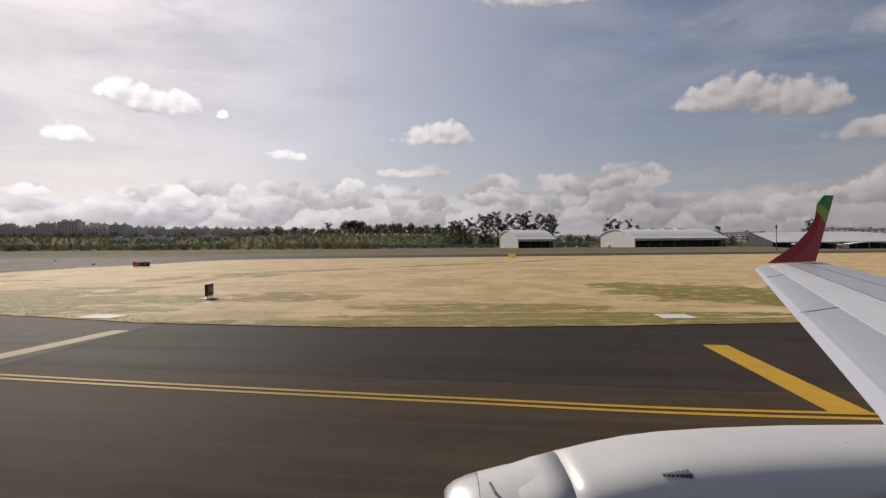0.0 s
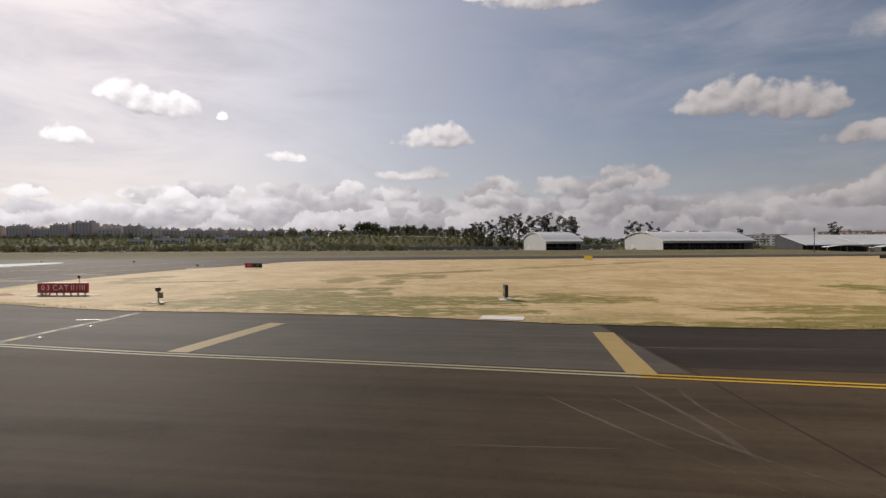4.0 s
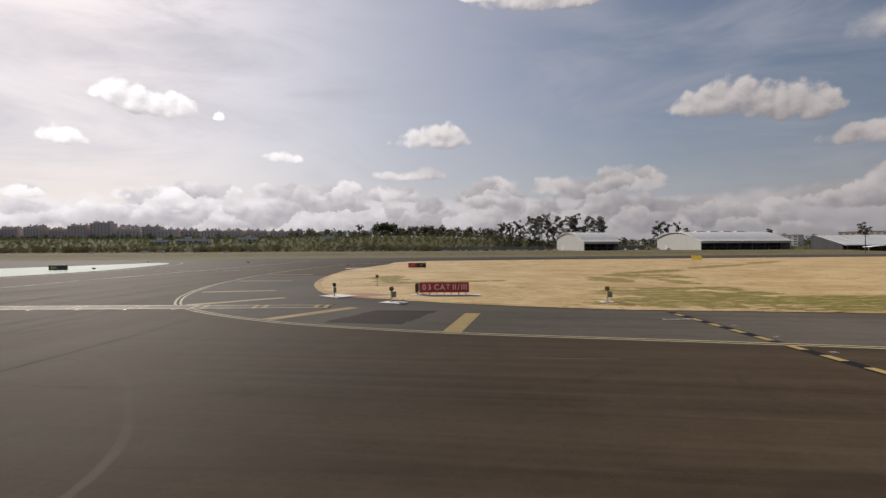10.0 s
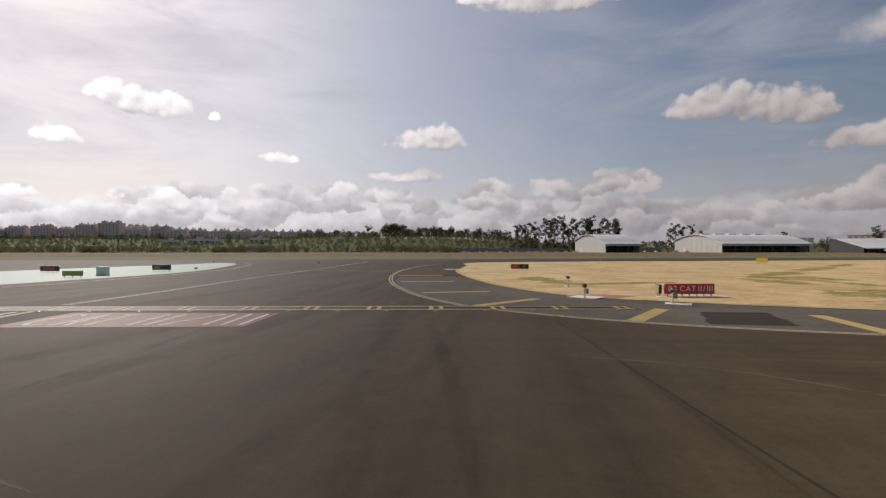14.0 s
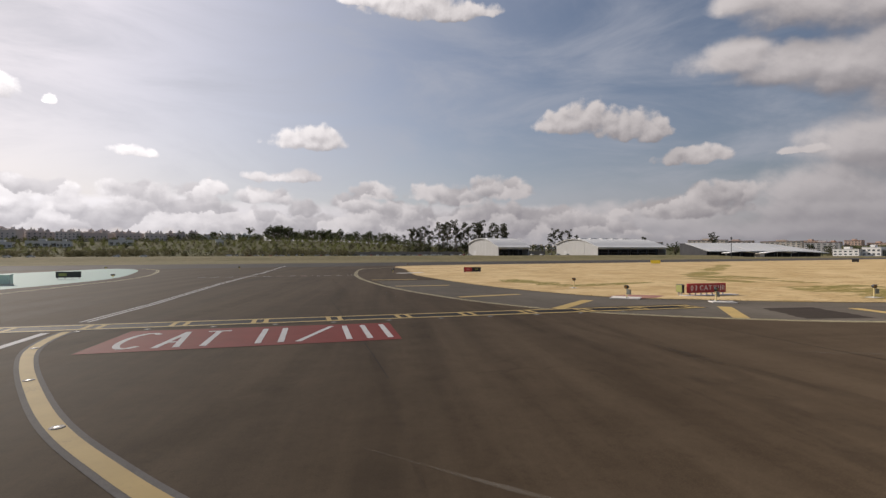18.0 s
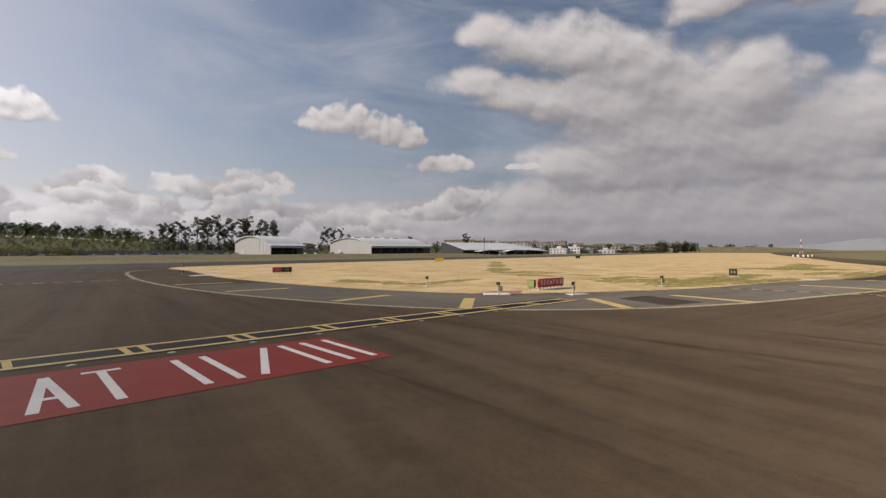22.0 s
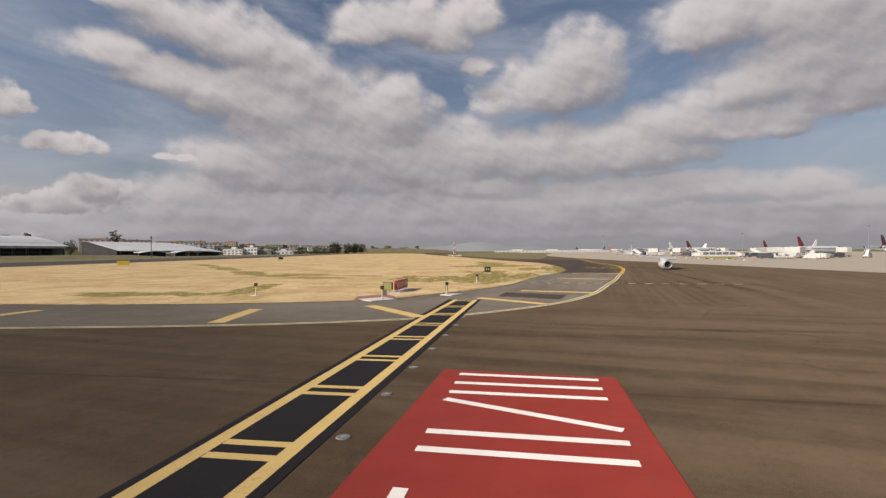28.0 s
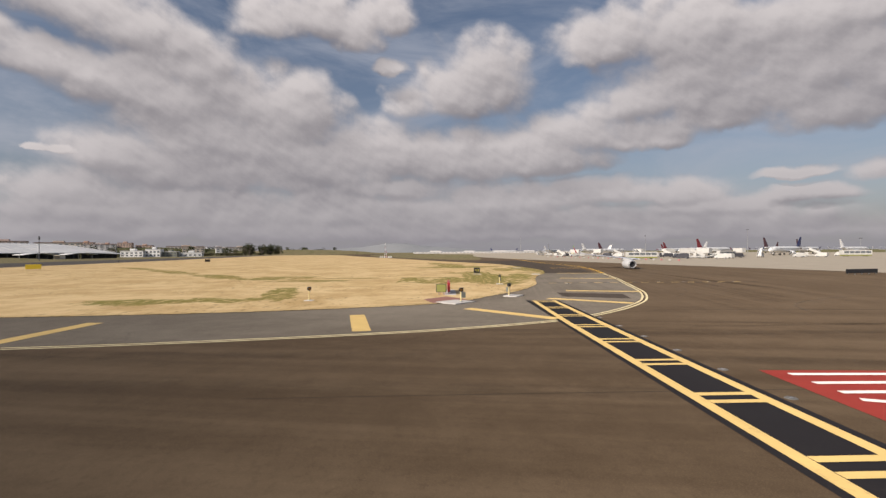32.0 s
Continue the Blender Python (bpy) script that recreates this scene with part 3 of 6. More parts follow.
def ribbon(points, width, z=0.008, offset=0.0):
    """A painted line along the points."""
    bm, p, before = bmesh.new(), [Vector(q) for q in points], None
    for n, q in enumerate(p):
        way = (p[min(n + 1, len(p) - 1)] - p[max(n - 1, 0)]).normalized()
        side = Vector((-way.y, way.x))
        pair = [bm.verts.new((*(q + side * (offset + k * width / 2)), z)) for k in (-1, 1)]
        if before:
            bm.faces.new((before[0], pair[0], pair[1], before[1]))
        before = pair
    bmesh.ops.recalc_face_normals(bm, faces=bm.faces)
    for f in bm.faces:
        if f.normal.z < 0:
            f.normal_flip()
    return bm


# ---- ground ----
def flat(points, z):
    bm = bmesh.new()
    bm.faces.new([bm.verts.new((x, y, z)) for x, y in points])
    bmesh.ops.triangulate(bm, faces=bm.faces)
    bmesh.ops.recalc_face_normals(bm, faces=bm.faces)
    for f in bm.faces:
        if f.normal.z < 0:
            f.normal_flip()
    return bm


def rough_outline(points, steps, jitter, seed):
    rnd = random.Random(seed)
    return [(p.x + rnd.uniform(-jitter, jitter), p.y + rnd.uniform(-jitter, jitter)) for p in curve_points(points, steps)[:-1]]


tagged(part("ground", flat([(-4600, -4600), (4600, -4600), (4600, 4600), (-4600, 4600)], -0.08), MEADOW), "dry brownish green airfield meadow reaching the horizon", "ground", kind="structure")
tagged(part("pavement", flat([(-520, -70), (640, -70), (640, 40), (900, 330), (900, 375), (335, 262), (-60, 205), (-520, 150)], 0.0), ASPHALT), "dark brownish grey taxiway asphalt with long tyre streaks", "taxiway", kind="structure")
tagged(part("runway", flat([(-520, 85), (-65, 152), (20, 165), (160, 187), (335, 225), (900, 330), (900, 374), (335, 261), (-60, 204), (-520, 149)], 0.004), RUNWAY), "dark grey asphalt runway beyond the sandy island", "runway", kind="structure")

ISLAND = [(150, 60), (90, 42), (52, 28), (30, 24.4), (8, 22.9), (-3, 22.9), (-6, 23.2), (-15, 24.8), (-24, 27.7), (-32, 29.5), (-42.4, 31.3),
          (-49, 33.6), (-52.7, 35.3), (-57, 38.0), (-60.6, 40.1), (-63.3, 43.6), (-65.9, 50.5), (-67.9, 59.5), (-69.2, 72), (-69.9, 87),
          (-68.5, 100), (-66, 118), (-61, 147), (-22, 159), (20, 165), (90, 175), (160, 187), (335, 225), (560, 266), (560, 190), (330, 118)]
border = rough_outline(ISLAND + [ISLAND[0]], 14, 0.10, 3)
tagged(part("sandy_island", flat(border, 0.035), SOIL), "pale sandy soil island with thin dry grass between taxiways", "ground", kind="structure")
tagged(part("grass_island", flat(rough_outline([(190, 62), (120, 34), (140, 24), (300, 18), (560, 16), (620, 120), (400, 118), (190, 62)], 6, 0.2, 5), 0.035), MEADOW), "dry grass island beside the far taxiway", "ground", kind="structure")
tagged(part("apron", flat([(1000, 60), (640, 48), (300, 26), (158, 12), (79, -2), (22, -17), (-6, -24), (-22, -28), (-60, -38), (-60, -60), (-20, -420), (1000, -420)], 0.02), CONCRETE), "light grey concrete apron beside the taxiway", "apron", kind="structure")
tagged(part("dark_patch", flat([(-14.2, 24.6), (-6, 23.1), (8, 22.8), (52, 27.5), (85, 38), (100, 12), (28, 12.0), (7.6, 12.6), (-14.4, 16.2)], 0.003), ASPHALT_DARK), "darker resurfaced asphalt beside the yellow edge line", "asphalt patch", kind="structure")
tagged(part("shoulder", flat([(-14.3, 24.9), (-24, 27.8), (-32, 29.6), (-42.4, 31.4), (-49, 33.7), (-57, 38.1), (-63.2, 43.6), (-65.8, 50.5), (-67.8, 59.5), (-69.2, 72),
                              (-78.5, 72), (-78.4, 61), (-76.8, 51), (-74.4, 42), (-70.8, 34.6), (-66, 30), (-58, 25.3), (-51.2, 23.3), (-32.9, 19.2), (-14.5, 15.4)], 0.003), ASPHALT_GREY),
       "paler grey asphalt shoulder behind the yellow edge lines", "shoulder", kind="structure")
corners = [(-59.6, 27.0), (-57.4, 31.9), (-53.6, 31.5), (-55.4, 26.2)]
square = [tuple(Vector(a).lerp(Vector(b), k / 12)) for a, b in zip(corners, corners[1:] + corners[:1]) for k in range(12)]
ragged = [math.sin(2.7 * k) + 0.7 * math.sin(5.3 * k + 1) for k in range(48)]
tagged(part("square_patch", flat([(p[0] + e * 0.12, p[1]) for p, e in zip(square, ragged)], 0.006), ASPHALT_DARK), "dark square of new asphalt in the shoulder", "asphalt patch", kind="structure")

GREEN = [(-121, 58), (-119.5, 66), (-117.5, 76), (-116.5, 90), (-119, 106), (-125, 130), (-131, 143), (-137, 146), (-141, 130), (-148, 105), (-152, 80), (-150, 40), (-130, 40)]
tagged(part("green_island", flat([tuple(p) for p in curve_points(GREEN + [GREEN[0]], 6)[:-1]], 0.006), MINT), "mint green painted no-taxi area on the asphalt", "painted area", kind="structure")

# ---- painted lines ----
edge = curve_points([(270, 6.5), (141, 9.0), (60, 10.7), (28, 9.4), (8.9, 10.75), (0, 12.1), (-11.2, 14.2), (-24, 16.95), (-32.3, 18.6), (-40.5, 20.6), (-46.5, 22.0), (-53.5, 23.75), (-59.8, 26.1), (-64, 28.5), (-67.5, 31.2), (-70.4, 34.1),
                     (-72.4, 37.2), (-74.9, 43.2), (-77.1, 51.5), (-78.6, 60), (-79.7, 72), (-79.9, 82), (-79.6, 92), (-78.3, 106), (-76.8, 117), (-74.3, 126), (-70, 132), (-62, 136.5)], 8)


def line_thing(name, label, category, bms, mat, piece="stripe"):
    t = thing(name, label, category)
    for bm in bms:
        part(piece, bm, mat, t)
    return t


line_thing("edge_line", "double yellow line painted along the taxiway edge", "road marking", [ribbon(edge[:52], 0.17, 0.010, k) for k in (-0.17, 0.17)], BRIGHT_YELLOW)
line_thing("edge_line", "double faded cream line painted along the taxiway edge", "road marking", [ribbon(edge[51:], 0.17, 0.010, k) for k in (-0.17, 0.17)], CREAM)


def bar(a, b, width, mat=YELLOW, z=0.012):
    ob = part("edge_bar", ribbon([a, b], width, z), mat)
    return tagged(ob, "broad yellow bar painted across the shoulder", "road marking", "shoulder bars")


for a, b in (((10.2, 18.4), (9.1, 10.9)), ((-14.75, 22.6), (-15.95, 15.4)), ((-30.3, 25.85), (-31.7, 18.85)), ((-51.55, 30.2), (-53.0, 23.6)), ((-59.0, 33.4), (-62.9, 28.2)),
             ((-65.6, 40.2), (-70.8, 35.4)), ((-68.6, 47.0), (-74.7, 45.7)), ((-71.3, 60.9), (-77.7, 61.0)), ((-72.4, 74.8), (-78.9, 75.2))):
    bar(a, b, 0.9, BRIGHT_YELLOW if a[0] > 0 else YELLOW)

# dashed stop line across the taxiway
for k in range(13):
    ob = part("dash", ribbon([(-40.05 - 0.012 * k, 29.4 - 1.81 * k), (-40.06 - 0.012 * k, 28.5 - 1.81 * k)], 0.34, 0.014), YELLOW)
    tagged(ob, "short yellow dash of an intermediate stop line", "road marking", "stop line dashes")
tagged(part("dash_backing", ribbon([(-40.0, 30.2), (-40.3, 5.0)], 0.5, 0.009), BLACK_PAINT), "black painted strip under the dashed line", "road marking")

# ladder-shaped holding position marking
ladder = thing("holding_position_marking", "yellow ladder marking on black across the taxiway", "road marking")
part("backing", ribbon([(-60.6, 34.25), (-72, 34.33), (-104, 34.48)], 2.5, 0.011), BLACK_PAINT, ladder, "black painted strip")
for y in (33.5, 35.2):
    part("rail", ribbon([(-60.7, y - 0.1 if y < 34 else y - 0.3), (-72, y), (-104, y + 0.15)], 0.33, 0.015), YELLOW, ladder)
for k in range(11):
    for d in (-0.32, 0.32):
        x = -61.3 - 4.05 * k + d
        part("rung", ribbon([(x, 33.6), (x - 0.05, 35.1)], 0.26, 0.0165), YELLOW, ladder)

# red mandatory panel with its characters
panel = thing("runway_category_marking", "red painted panel with white letters CAT II/III on asphalt", "road marking")
part("panel", flat([(-95.6, 26.6), (-83.0, 26.65), (-82.8, 31.85), (-95.4, 32.3)], 0.012), RED_PAINT, panel)
Y0, Y1, S = 27.2, 31.27, 0.26


strokes = []


def stroke(*points):
    part("letter", ribbon(points, S, 0.0165 + 0.0008 * len(strokes)), WHITE_LINE, panel)
    strokes.append(points)


stroke(*[(-94.15 + 0.6 * math.cos(a), 29.3 + 1.95 * math.sin(a)) for a in [radians(50 + k * 13) for k in range(21)]])
stroke((-93.0, Y0), (-92.6, Y1))
stroke((-92.6, Y1), (-92.2, Y0))
stroke((-92.85, 28.5), (-92.35, 28.5))
stroke((-91.2, Y0), (-91.2, Y1 - 0.26))
stroke((-91.7, Y1 - 0.13), (-90.65, Y1 - 0.13))
for a, b in ((-89.08, -89.08), (-88.15, -88.15), (-87.45, -85.9), (-85.25, -85.25), (-84.33, -84.33), (-83.42, -83.35)):
    stroke((a, Y0), (b, Y1))

line_thing("lead_line", "long pale line leading from the holding position to the runway", "road marking", [ribbon([(-99.1, 36.6), (-98.5, 46), (-98.3, 58), (-98.1, 71), (-97.4, 86), (-96.3, 107), (-94.9, 160)], 0.17, 0.010, k) for k in (-0.2, 0.2)], WHITE_LINE, "line")
centre = curve_points([(-98.4, 33.0), (-98.1, 30.4), (-97.45, 27.8), (-96.3, 25.1), (-94.6, 21.8), (-92.6, 18.3), (-90.7, 15.6), (-88.0, 12.4), (-84.3, 9.3), (-78.5, 6.3), (-70, 3.6), (-60, 1.6)], 8)
centre_mark = thing("centre_line", "curved broad yellow taxiway centre line with worn grey borders", "road marking")
part("border", ribbon(centre, 0.66, 0.010), OLD_BORDER, centre_mark, "worn grey border")
part("line", ribbon(centre, 0.38, 0.014), YELLOW, centre_mark)
line_thing("side_line", "pale line beside the curved centre line", "road marking", [ribbon([(-99.2, 32.8), (-99.0, 26.5), (-99.6, 15)], 0.38, 0.010)], WHITE_LINE, "line")

# second, faded holding marking in front of the runway and the line round the green area
fading = thing("faded_holding_marking", "faded pinkish white broken marking across the taxiway", "road marking")
for k in range(13):
    x = -104.5 + 1.95 * k
    part("dash", ribbon([(x, 90.4 + 0.09 * k), (x + 1.2, 90.45 + 0.09 * k)], 0.5 if 4 < k < 9 else 0.32, 0.013), PINK_PAINT if k in (3, 6, 8) else WHITE_LINE, fading)
line_thing("green_area_line", "thin yellow line curving round the green painted area", "road marking",
           [ribbon(curve_points([(-117.5, 50), (-115.6, 62), (-114.2, 76), (-113.4, 90), (-115.5, 107), (-121.5, 131), (-129, 146)], 8), 0.18, 0.010, k) for k in (-0.2, 0.2)], CREAM)

# ---- small painted and inset details of the pavement ----
GRASS = leaf_material("low_grass", (0.25, 0.23, 0.08), (0.32, 0.28, 0.11), 0.0)
DRY = leaf_material("dry_grass", (0.46, 0.36, 0.18), (0.38, 0.30, 0.14), 0.0)
RED_SOIL = material("red_brown_gravel", (0.30, 0.13, 0.10), (0.24, 0.12, 0.09), 0.95, 9.0, 0.6, 0.5)
STEEL = material("galvanised_steel", (0.42, 0.42, 0.41), (0.33, 0.33, 0.33), 0.45, 20.0, 2.0, 0.1, 0.7)
WORN_STEEL = material("worn_steel", (0.20, 0.19, 0.175), (0.13, 0.125, 0.115), 0.8, 20.0, 2.0, 0.1, 0.2)
BLACK = material("black_paint_metal", (0.02, 0.02, 0.022), None, 0.5, 20.0, 2.0, 0.1)
RUBBER = material("rubber", (0.03, 0.03, 0.03), None, 0.85, 20.0, 2.0, 0.1)
RED_SIGN = material("red_sign_face", (0.42, 0.03, 0.035), (0.36, 0.03, 0.035), 0.45, 20.0, 1.5, 0.05)
YELLOW_SIGN = material("yellow_sign_face", (0.72, 0.55, 0.03), (0.62, 0.46, 0.03), 0.5, 20.0, 1.5, 0.05)
# real olive parts, and yellow sign faces with shade mixed into the colour
OLIVE_SIGN = material("olive_and_shaded_yellow", (0.24, 0.25, 0.06), (0.2, 0.2, 0.06), 0.6, 20.0, 1.5, 0.05)
DULL_YELLOW = material("dull_yellow_face", (0.42, 0.36, 0.05), (0.36, 0.3, 0.05), 0.6, 20.0, 1.5, 0.05)
DULL_PINK = material("dull_pink_face", (0.55, 0.2, 0.2), None, 0.6, 20.0, 1.5, 0.05)
PALE_TEAL = material("pale_teal_enamel", (0.40, 0.48, 0.46), (0.34, 0.42, 0.40), 0.6, 10.0, 1.5, 0.05)
TEAL = material("grey_teal_cabinet", (0.21, 0.215, 0.18), (0.16, 0.165, 0.14), 0.6, 10.0, 1.5, 0.05)
WHITE = material("white_enamel", (0.78, 0.77, 0.75), (0.70, 0.69, 0.67), 0.4, 6.0, 0.6, 0.03)
AMBER = material("amber_lens", (0.26, 0.13, 0.03), None, 0.25, 30.0, 3.0, 0.0)
BEIGE = material("beige_post_paint", (0.72, 0.58, 0.27), (0.62, 0.5, 0.25), 0.6, 20.0, 2.0, 0.05)
TYRE_MARK = smear_material("tyre_mark", (0.035, 0.030, 0.025), 0.13)
PALE_MARK = smear_material("pale_scuff", (0.22, 0.195, 0.165), 0.3)


smears = []


def smear(points, width, mat, label):
    """A worn band on the asphalt with ragged edges."""
    bm, p, before, rnd = bmesh.new(), curve_points(points, 12), None, random.Random(len(points) + int(points[0][0]))
    uv = bm.loops.layers.uv.new("across")
    for k, q in enumerate(p):
        way = (p[min(k + 1, len(p) - 1)] - p[max(k - 1, 0)]).normalized()
        side, ease = Vector((-way.y, way.x)), min(1.0, (k + 0.1) / 8, (len(p) - 0.9 - k) / 8)
        w = width * ease * rnd.uniform(0.85, 1.1)
        pair = [bm.verts.new((*(q + side * s * w / 2), 0.0062 + 0.0002 * len(smears))) for s in (-1, 1)]
        if before:
            f = bm.faces.new((before[0], pair[0], pair[1], before[1]))
            for loop, u in zip(f.loops, (0.0, 0.0, 1.0, 1.0)):
                loop[uv].uv = (u, 0.5)
        before = pair
    for f in bm.faces:
        f.normal_update()
        if f.normal.z < 0:
            f.normal_flip()
    smears.append(points)
    tagged(part("tyre_mark", bm, mat), label, "tyre mark", "tyre marks")


for pts, w in (([(-78.5, 5), (-76.6, 13), (-74.6, 16.5), (-73.2, 21), (-72, 31)], 0.7), ([(-67.9, 8), (-67.3, 18.5), (-66.7, 29.5)], 0.22), ([(-74.8, 6), (-75.5, 18), (-75.7, 24), (-76, 50)], 0.9),
               ([(-72.9, 7), (-73.1, 17), (-73.8, 28), (-75, 46)], 0.5), ([(-85.1, 12), (-84.8, 20), (-84.5, 30)], 0.3), ([(-90, 4), (-84, 18), (-80.5, 40), (-79.5, 80)], 1.1), ([(-96, 6), (-88, 20), (-84.5, 44), (-84, 84)], 1.1),
               ([(-108, 12), (-100, 22), (-92, 48), (-89, 90)], 1.2), ([(-60, 10.2), (-30, 8.4), (0, 5), (30, -2)], 0.8), ([(-66, 15.5), (-48, 13.4), (-20, 10), (5, 6)], 1.0),
               ([(-60, 7), (-45, 9), (-25, 8), (-6, 7.4)], 0.9)):
    smear(pts, 1.5 * w, TYRE_MARK, "dark rubber tyre streak on the asphalt")
for pts, w in (([(-69.5, 20), (-65.5, 18.3), (-63, 16.2), (-61, 13.4), (-59.7, 11), (-59.2, 8.5), (-59, 4)], 0.3), ([(-46.5, 28.3), (-44, 28.0), (-42.2, 27.8)], 0.35),
               ([(-60, 24), (-52, 19), (-45, 18)], 0.2), ([(-16.4, 8.0), (-18.0, 10.6), (-19.6, 14.0)], 0.16), ([(-14.8, 7.5), (-16.6, 10.2), (-18.0, 14.0)], 0.16), ([(-20, 20), (-12, 19), (-6, 18.5)], 0.2), ([(-86, 15), (-82.6, 11.5), (-79.5, 9.8)], 0.2), ([(-22.5, 10.25), (-20.4, 10.1), (-18.4, 9.95)], 0.12), ([(-16.7, 14.2), (-16.5, 12.6), (-16.3, 10.6), (-16.4, 8.8)], 0.22), ([(-15.5, 14.6), (-15.8, 12.4), (-15.6, 10.4)], 0.16)):
    smear(pts, w, PALE_MARK, "pale scuffed streak on the asphalt")


SEAM = asphalt_material("sealed_joint", (0.036, 0.028, 0.021), (0.055, 0.043, 0.033), 0.2)
for points, wide in (([(-67.1, 28.5), (-67.3, 17.0), (-67.4, 12.0), (-67.4, 4.0)], 0.08), ([(-13.9, 24.6), (-14.3, 15.6), (-14.5, 12.4), (-14.7, 7.0)], 0.06), ([(-85.5, 47.0), (-85.2, 40.4), (-84.7, 26.0), (-84.6, 20.0)], 0.045)):
    tagged(part("sealed_joint", ribbon(curve_points(points, 8), wide, 0.0055), SEAM), "dark sealed joint between strips of asphalt", "asphalt joint", "asphalt joints")


def inset_light(x, y):
    t = thing("inset_light", "round steel light set flush in the asphalt", "ground light", "inset lights", (x, y, 0))
    part("ring", one_tube((0, 0, 0.002), (0, 0, 0.02), 0.16, 0.14, 18), WORN_STEEL, t)
    part("lens", one_tube((0, 0, 0.02), (0, 0, 0.024), 0.06, 0.05, 12), STEEL, t, "small glass lens")
    return t


first = inset_light(-79.6, 32.9)
for k in range(-4, 7):
    if k:
        copy_thing(first, pose(-79.6 - 3.05 * k, 32.9 - 0.01 * k, 0))
for y in (25.1, 22.05, 19.0, 16.1, 13.15, 10.2, 7.2):
    copy_thing(first, pose(-39.3 - 0.012 * (25 - y), y, 0))
for x, y in ((-95.05, 22.6), (-92.2, 17.7), (-97.6, 28.4), (-88.5, 12.95), (-80.2, 7.1), (-69, 3.4)):
    copy_thing(first, pose(x, y, 0.012))

drain = thing("drain_grate", "long dark drain slot with a pale concrete end", "drain", at=(-41.0, 27.35, 0))
part("frame", one_box(-0.7, 0.7, -0.14, 0.14, 0.004, 0.016), SLAB, drain)
for k in range(9):
    part("slot", one_box(-0.6 + 0.13 * k, -0.52 + 0.13 * k, -0.1, 0.1, 0.012, 0.021), BLACK, drain)


def pad(x, y, w, d, turn, label="pale concrete slab set level with the soil"):
    ob = part("concrete_slab", one_box(-w / 2, w / 2, -d / 2, d / 2, -0.05, 0.07, 0.01), SLAB)
    ob.matrix_basis = pose(x, y, 0, 0, 0, turn)
    return tagged(ob, label, "slab", "concrete slabs")


for x, y, w, d, turn in ((-18.7, 26.95, 2.3, 1.3, -14), (12.1, 25.5, 1.6, 1.5, -3), (-56.7, 35.9, 1.7, 1.2, -28), (-61.6, 40.9, 2.3, 2.0, -42), (-41.9, 35.4, 0.9, 0.8, 0), (-59.9, 52.3, 0.7, 0.7, 0),
                         (-53.0, 41.2, 5.6, 1.0, 0), (-17.3, 36.3, 0.9, 1.3, 0), (-69.0, 97.0, 5.0, 1.8, 20)):
    pad(x, y, w, d, turn)
tagged(part("gravel_wedge", flat([(-62.4, 42.6), (-60.9, 39.9), (-59.2, 40.2), (-57.2, 41.6), (-59.4, 43.4)], 0.05), RED_SOIL), "reddish brown gravel wedge beside the slab", "gravel", kind="structure")


# ---- growth on the island ----
def blades(name, spots, label, mat, tall, seed):
    """Many small tufts, each three crossed blades, as one mesh."""
    rnd, verts, faces = random.Random(seed), [], []
    for x, y in spots:
        size = tall * rnd.uniform(0.4, 1.2)
        for k in range(3):
            a, n = rnd.uniform(0, math.pi), len(verts)
            dx, dy = math.cos(a) * size * 0.9, math.sin(a) * size * 0.9
            lean = rnd.uniform(-0.4, 0.4) * size
            verts += [(x - dx, y - dy, 0.03), (x + dx, y + dy, 0.03), (x + dx * 0.5 + lean, y + dy * 0.5, 0.03 + size * 0.8), (x - dx * 0.6 + lean, y - dy * 0.6, 0.03 + size)]
            faces.append((n, n + 1, n + 2, n + 3))
    me = bpy.data.meshes.new(name)
    me.from_pydata(verts, [], faces)
    me.materials.append(mat)
    tagged(new(name, me), label, "grass", kind="stuff")


def inside(p, poly):
    hit, n = False, len(poly)
    for k in range(n):
        (x0, y0), (x1, y1) = poly[k], poly[k - 1]
        if (y0 > p[1]) != (y1 > p[1]) and p[0] < (x1 - x0) * (p[1] - y0) / (y1 - y0) + x0:
            hit = not hit
    return hit


rnd = random.Random(21)
spots, dry_spots = [], []
while len(spots) < 7000:
    x, y = rnd.uniform(-64, 45), rnd.uniform(23, 75)
    near = min(((((x - a) * math.cos(radians(d)) + (y - b) * math.sin(radians(d))) / p) ** 2 + (((y - b) * math.cos(radians(d)) - (x - a) * math.sin(radians(d))) / q) ** 2) for a, b, p, q, d in PATCHES)
    dense = (0.5 if near < 1.0 else 0.0) + noise.noise((x * 0.07, y * 0.19, 3.1)) + 0.5 * noise.noise((x * 0.35, y * 0.6, 1.7)) + 0.5 * min(1.0, max(0.0, (x + 40) / 60)) * max(0.0, 1 - (y - 24 + 0.15 * x) / 26)
    if dense > 0.30 + rnd.uniform(-0.06, 0.1) and inside((x, y), border):
        (spots if rnd.random() < 0.6 else dry_spots).append((x, y))
while len(dry_spots) < 9000:
    k = rnd.randrange(len(border))
    x, y = border[k]
    x, y = x + rnd.uniform(-0.6, 0.6), y + abs(rnd.gauss(0, 0.6))
    if -72 < x < 40 and y < 120 and inside((x, y), border):
        dry_spots.append((x, y))
blades("grass_tufts", spots, "low olive green grass tufts scattered on sandy soil", GRASS, 0.024, 5)
blades("dry_tufts", dry_spots, "short straw coloured grass tufts along the pavement border", DRY, 0.03, 6)

# ---- signs and lights ----
FONT_SIZE = 0.62


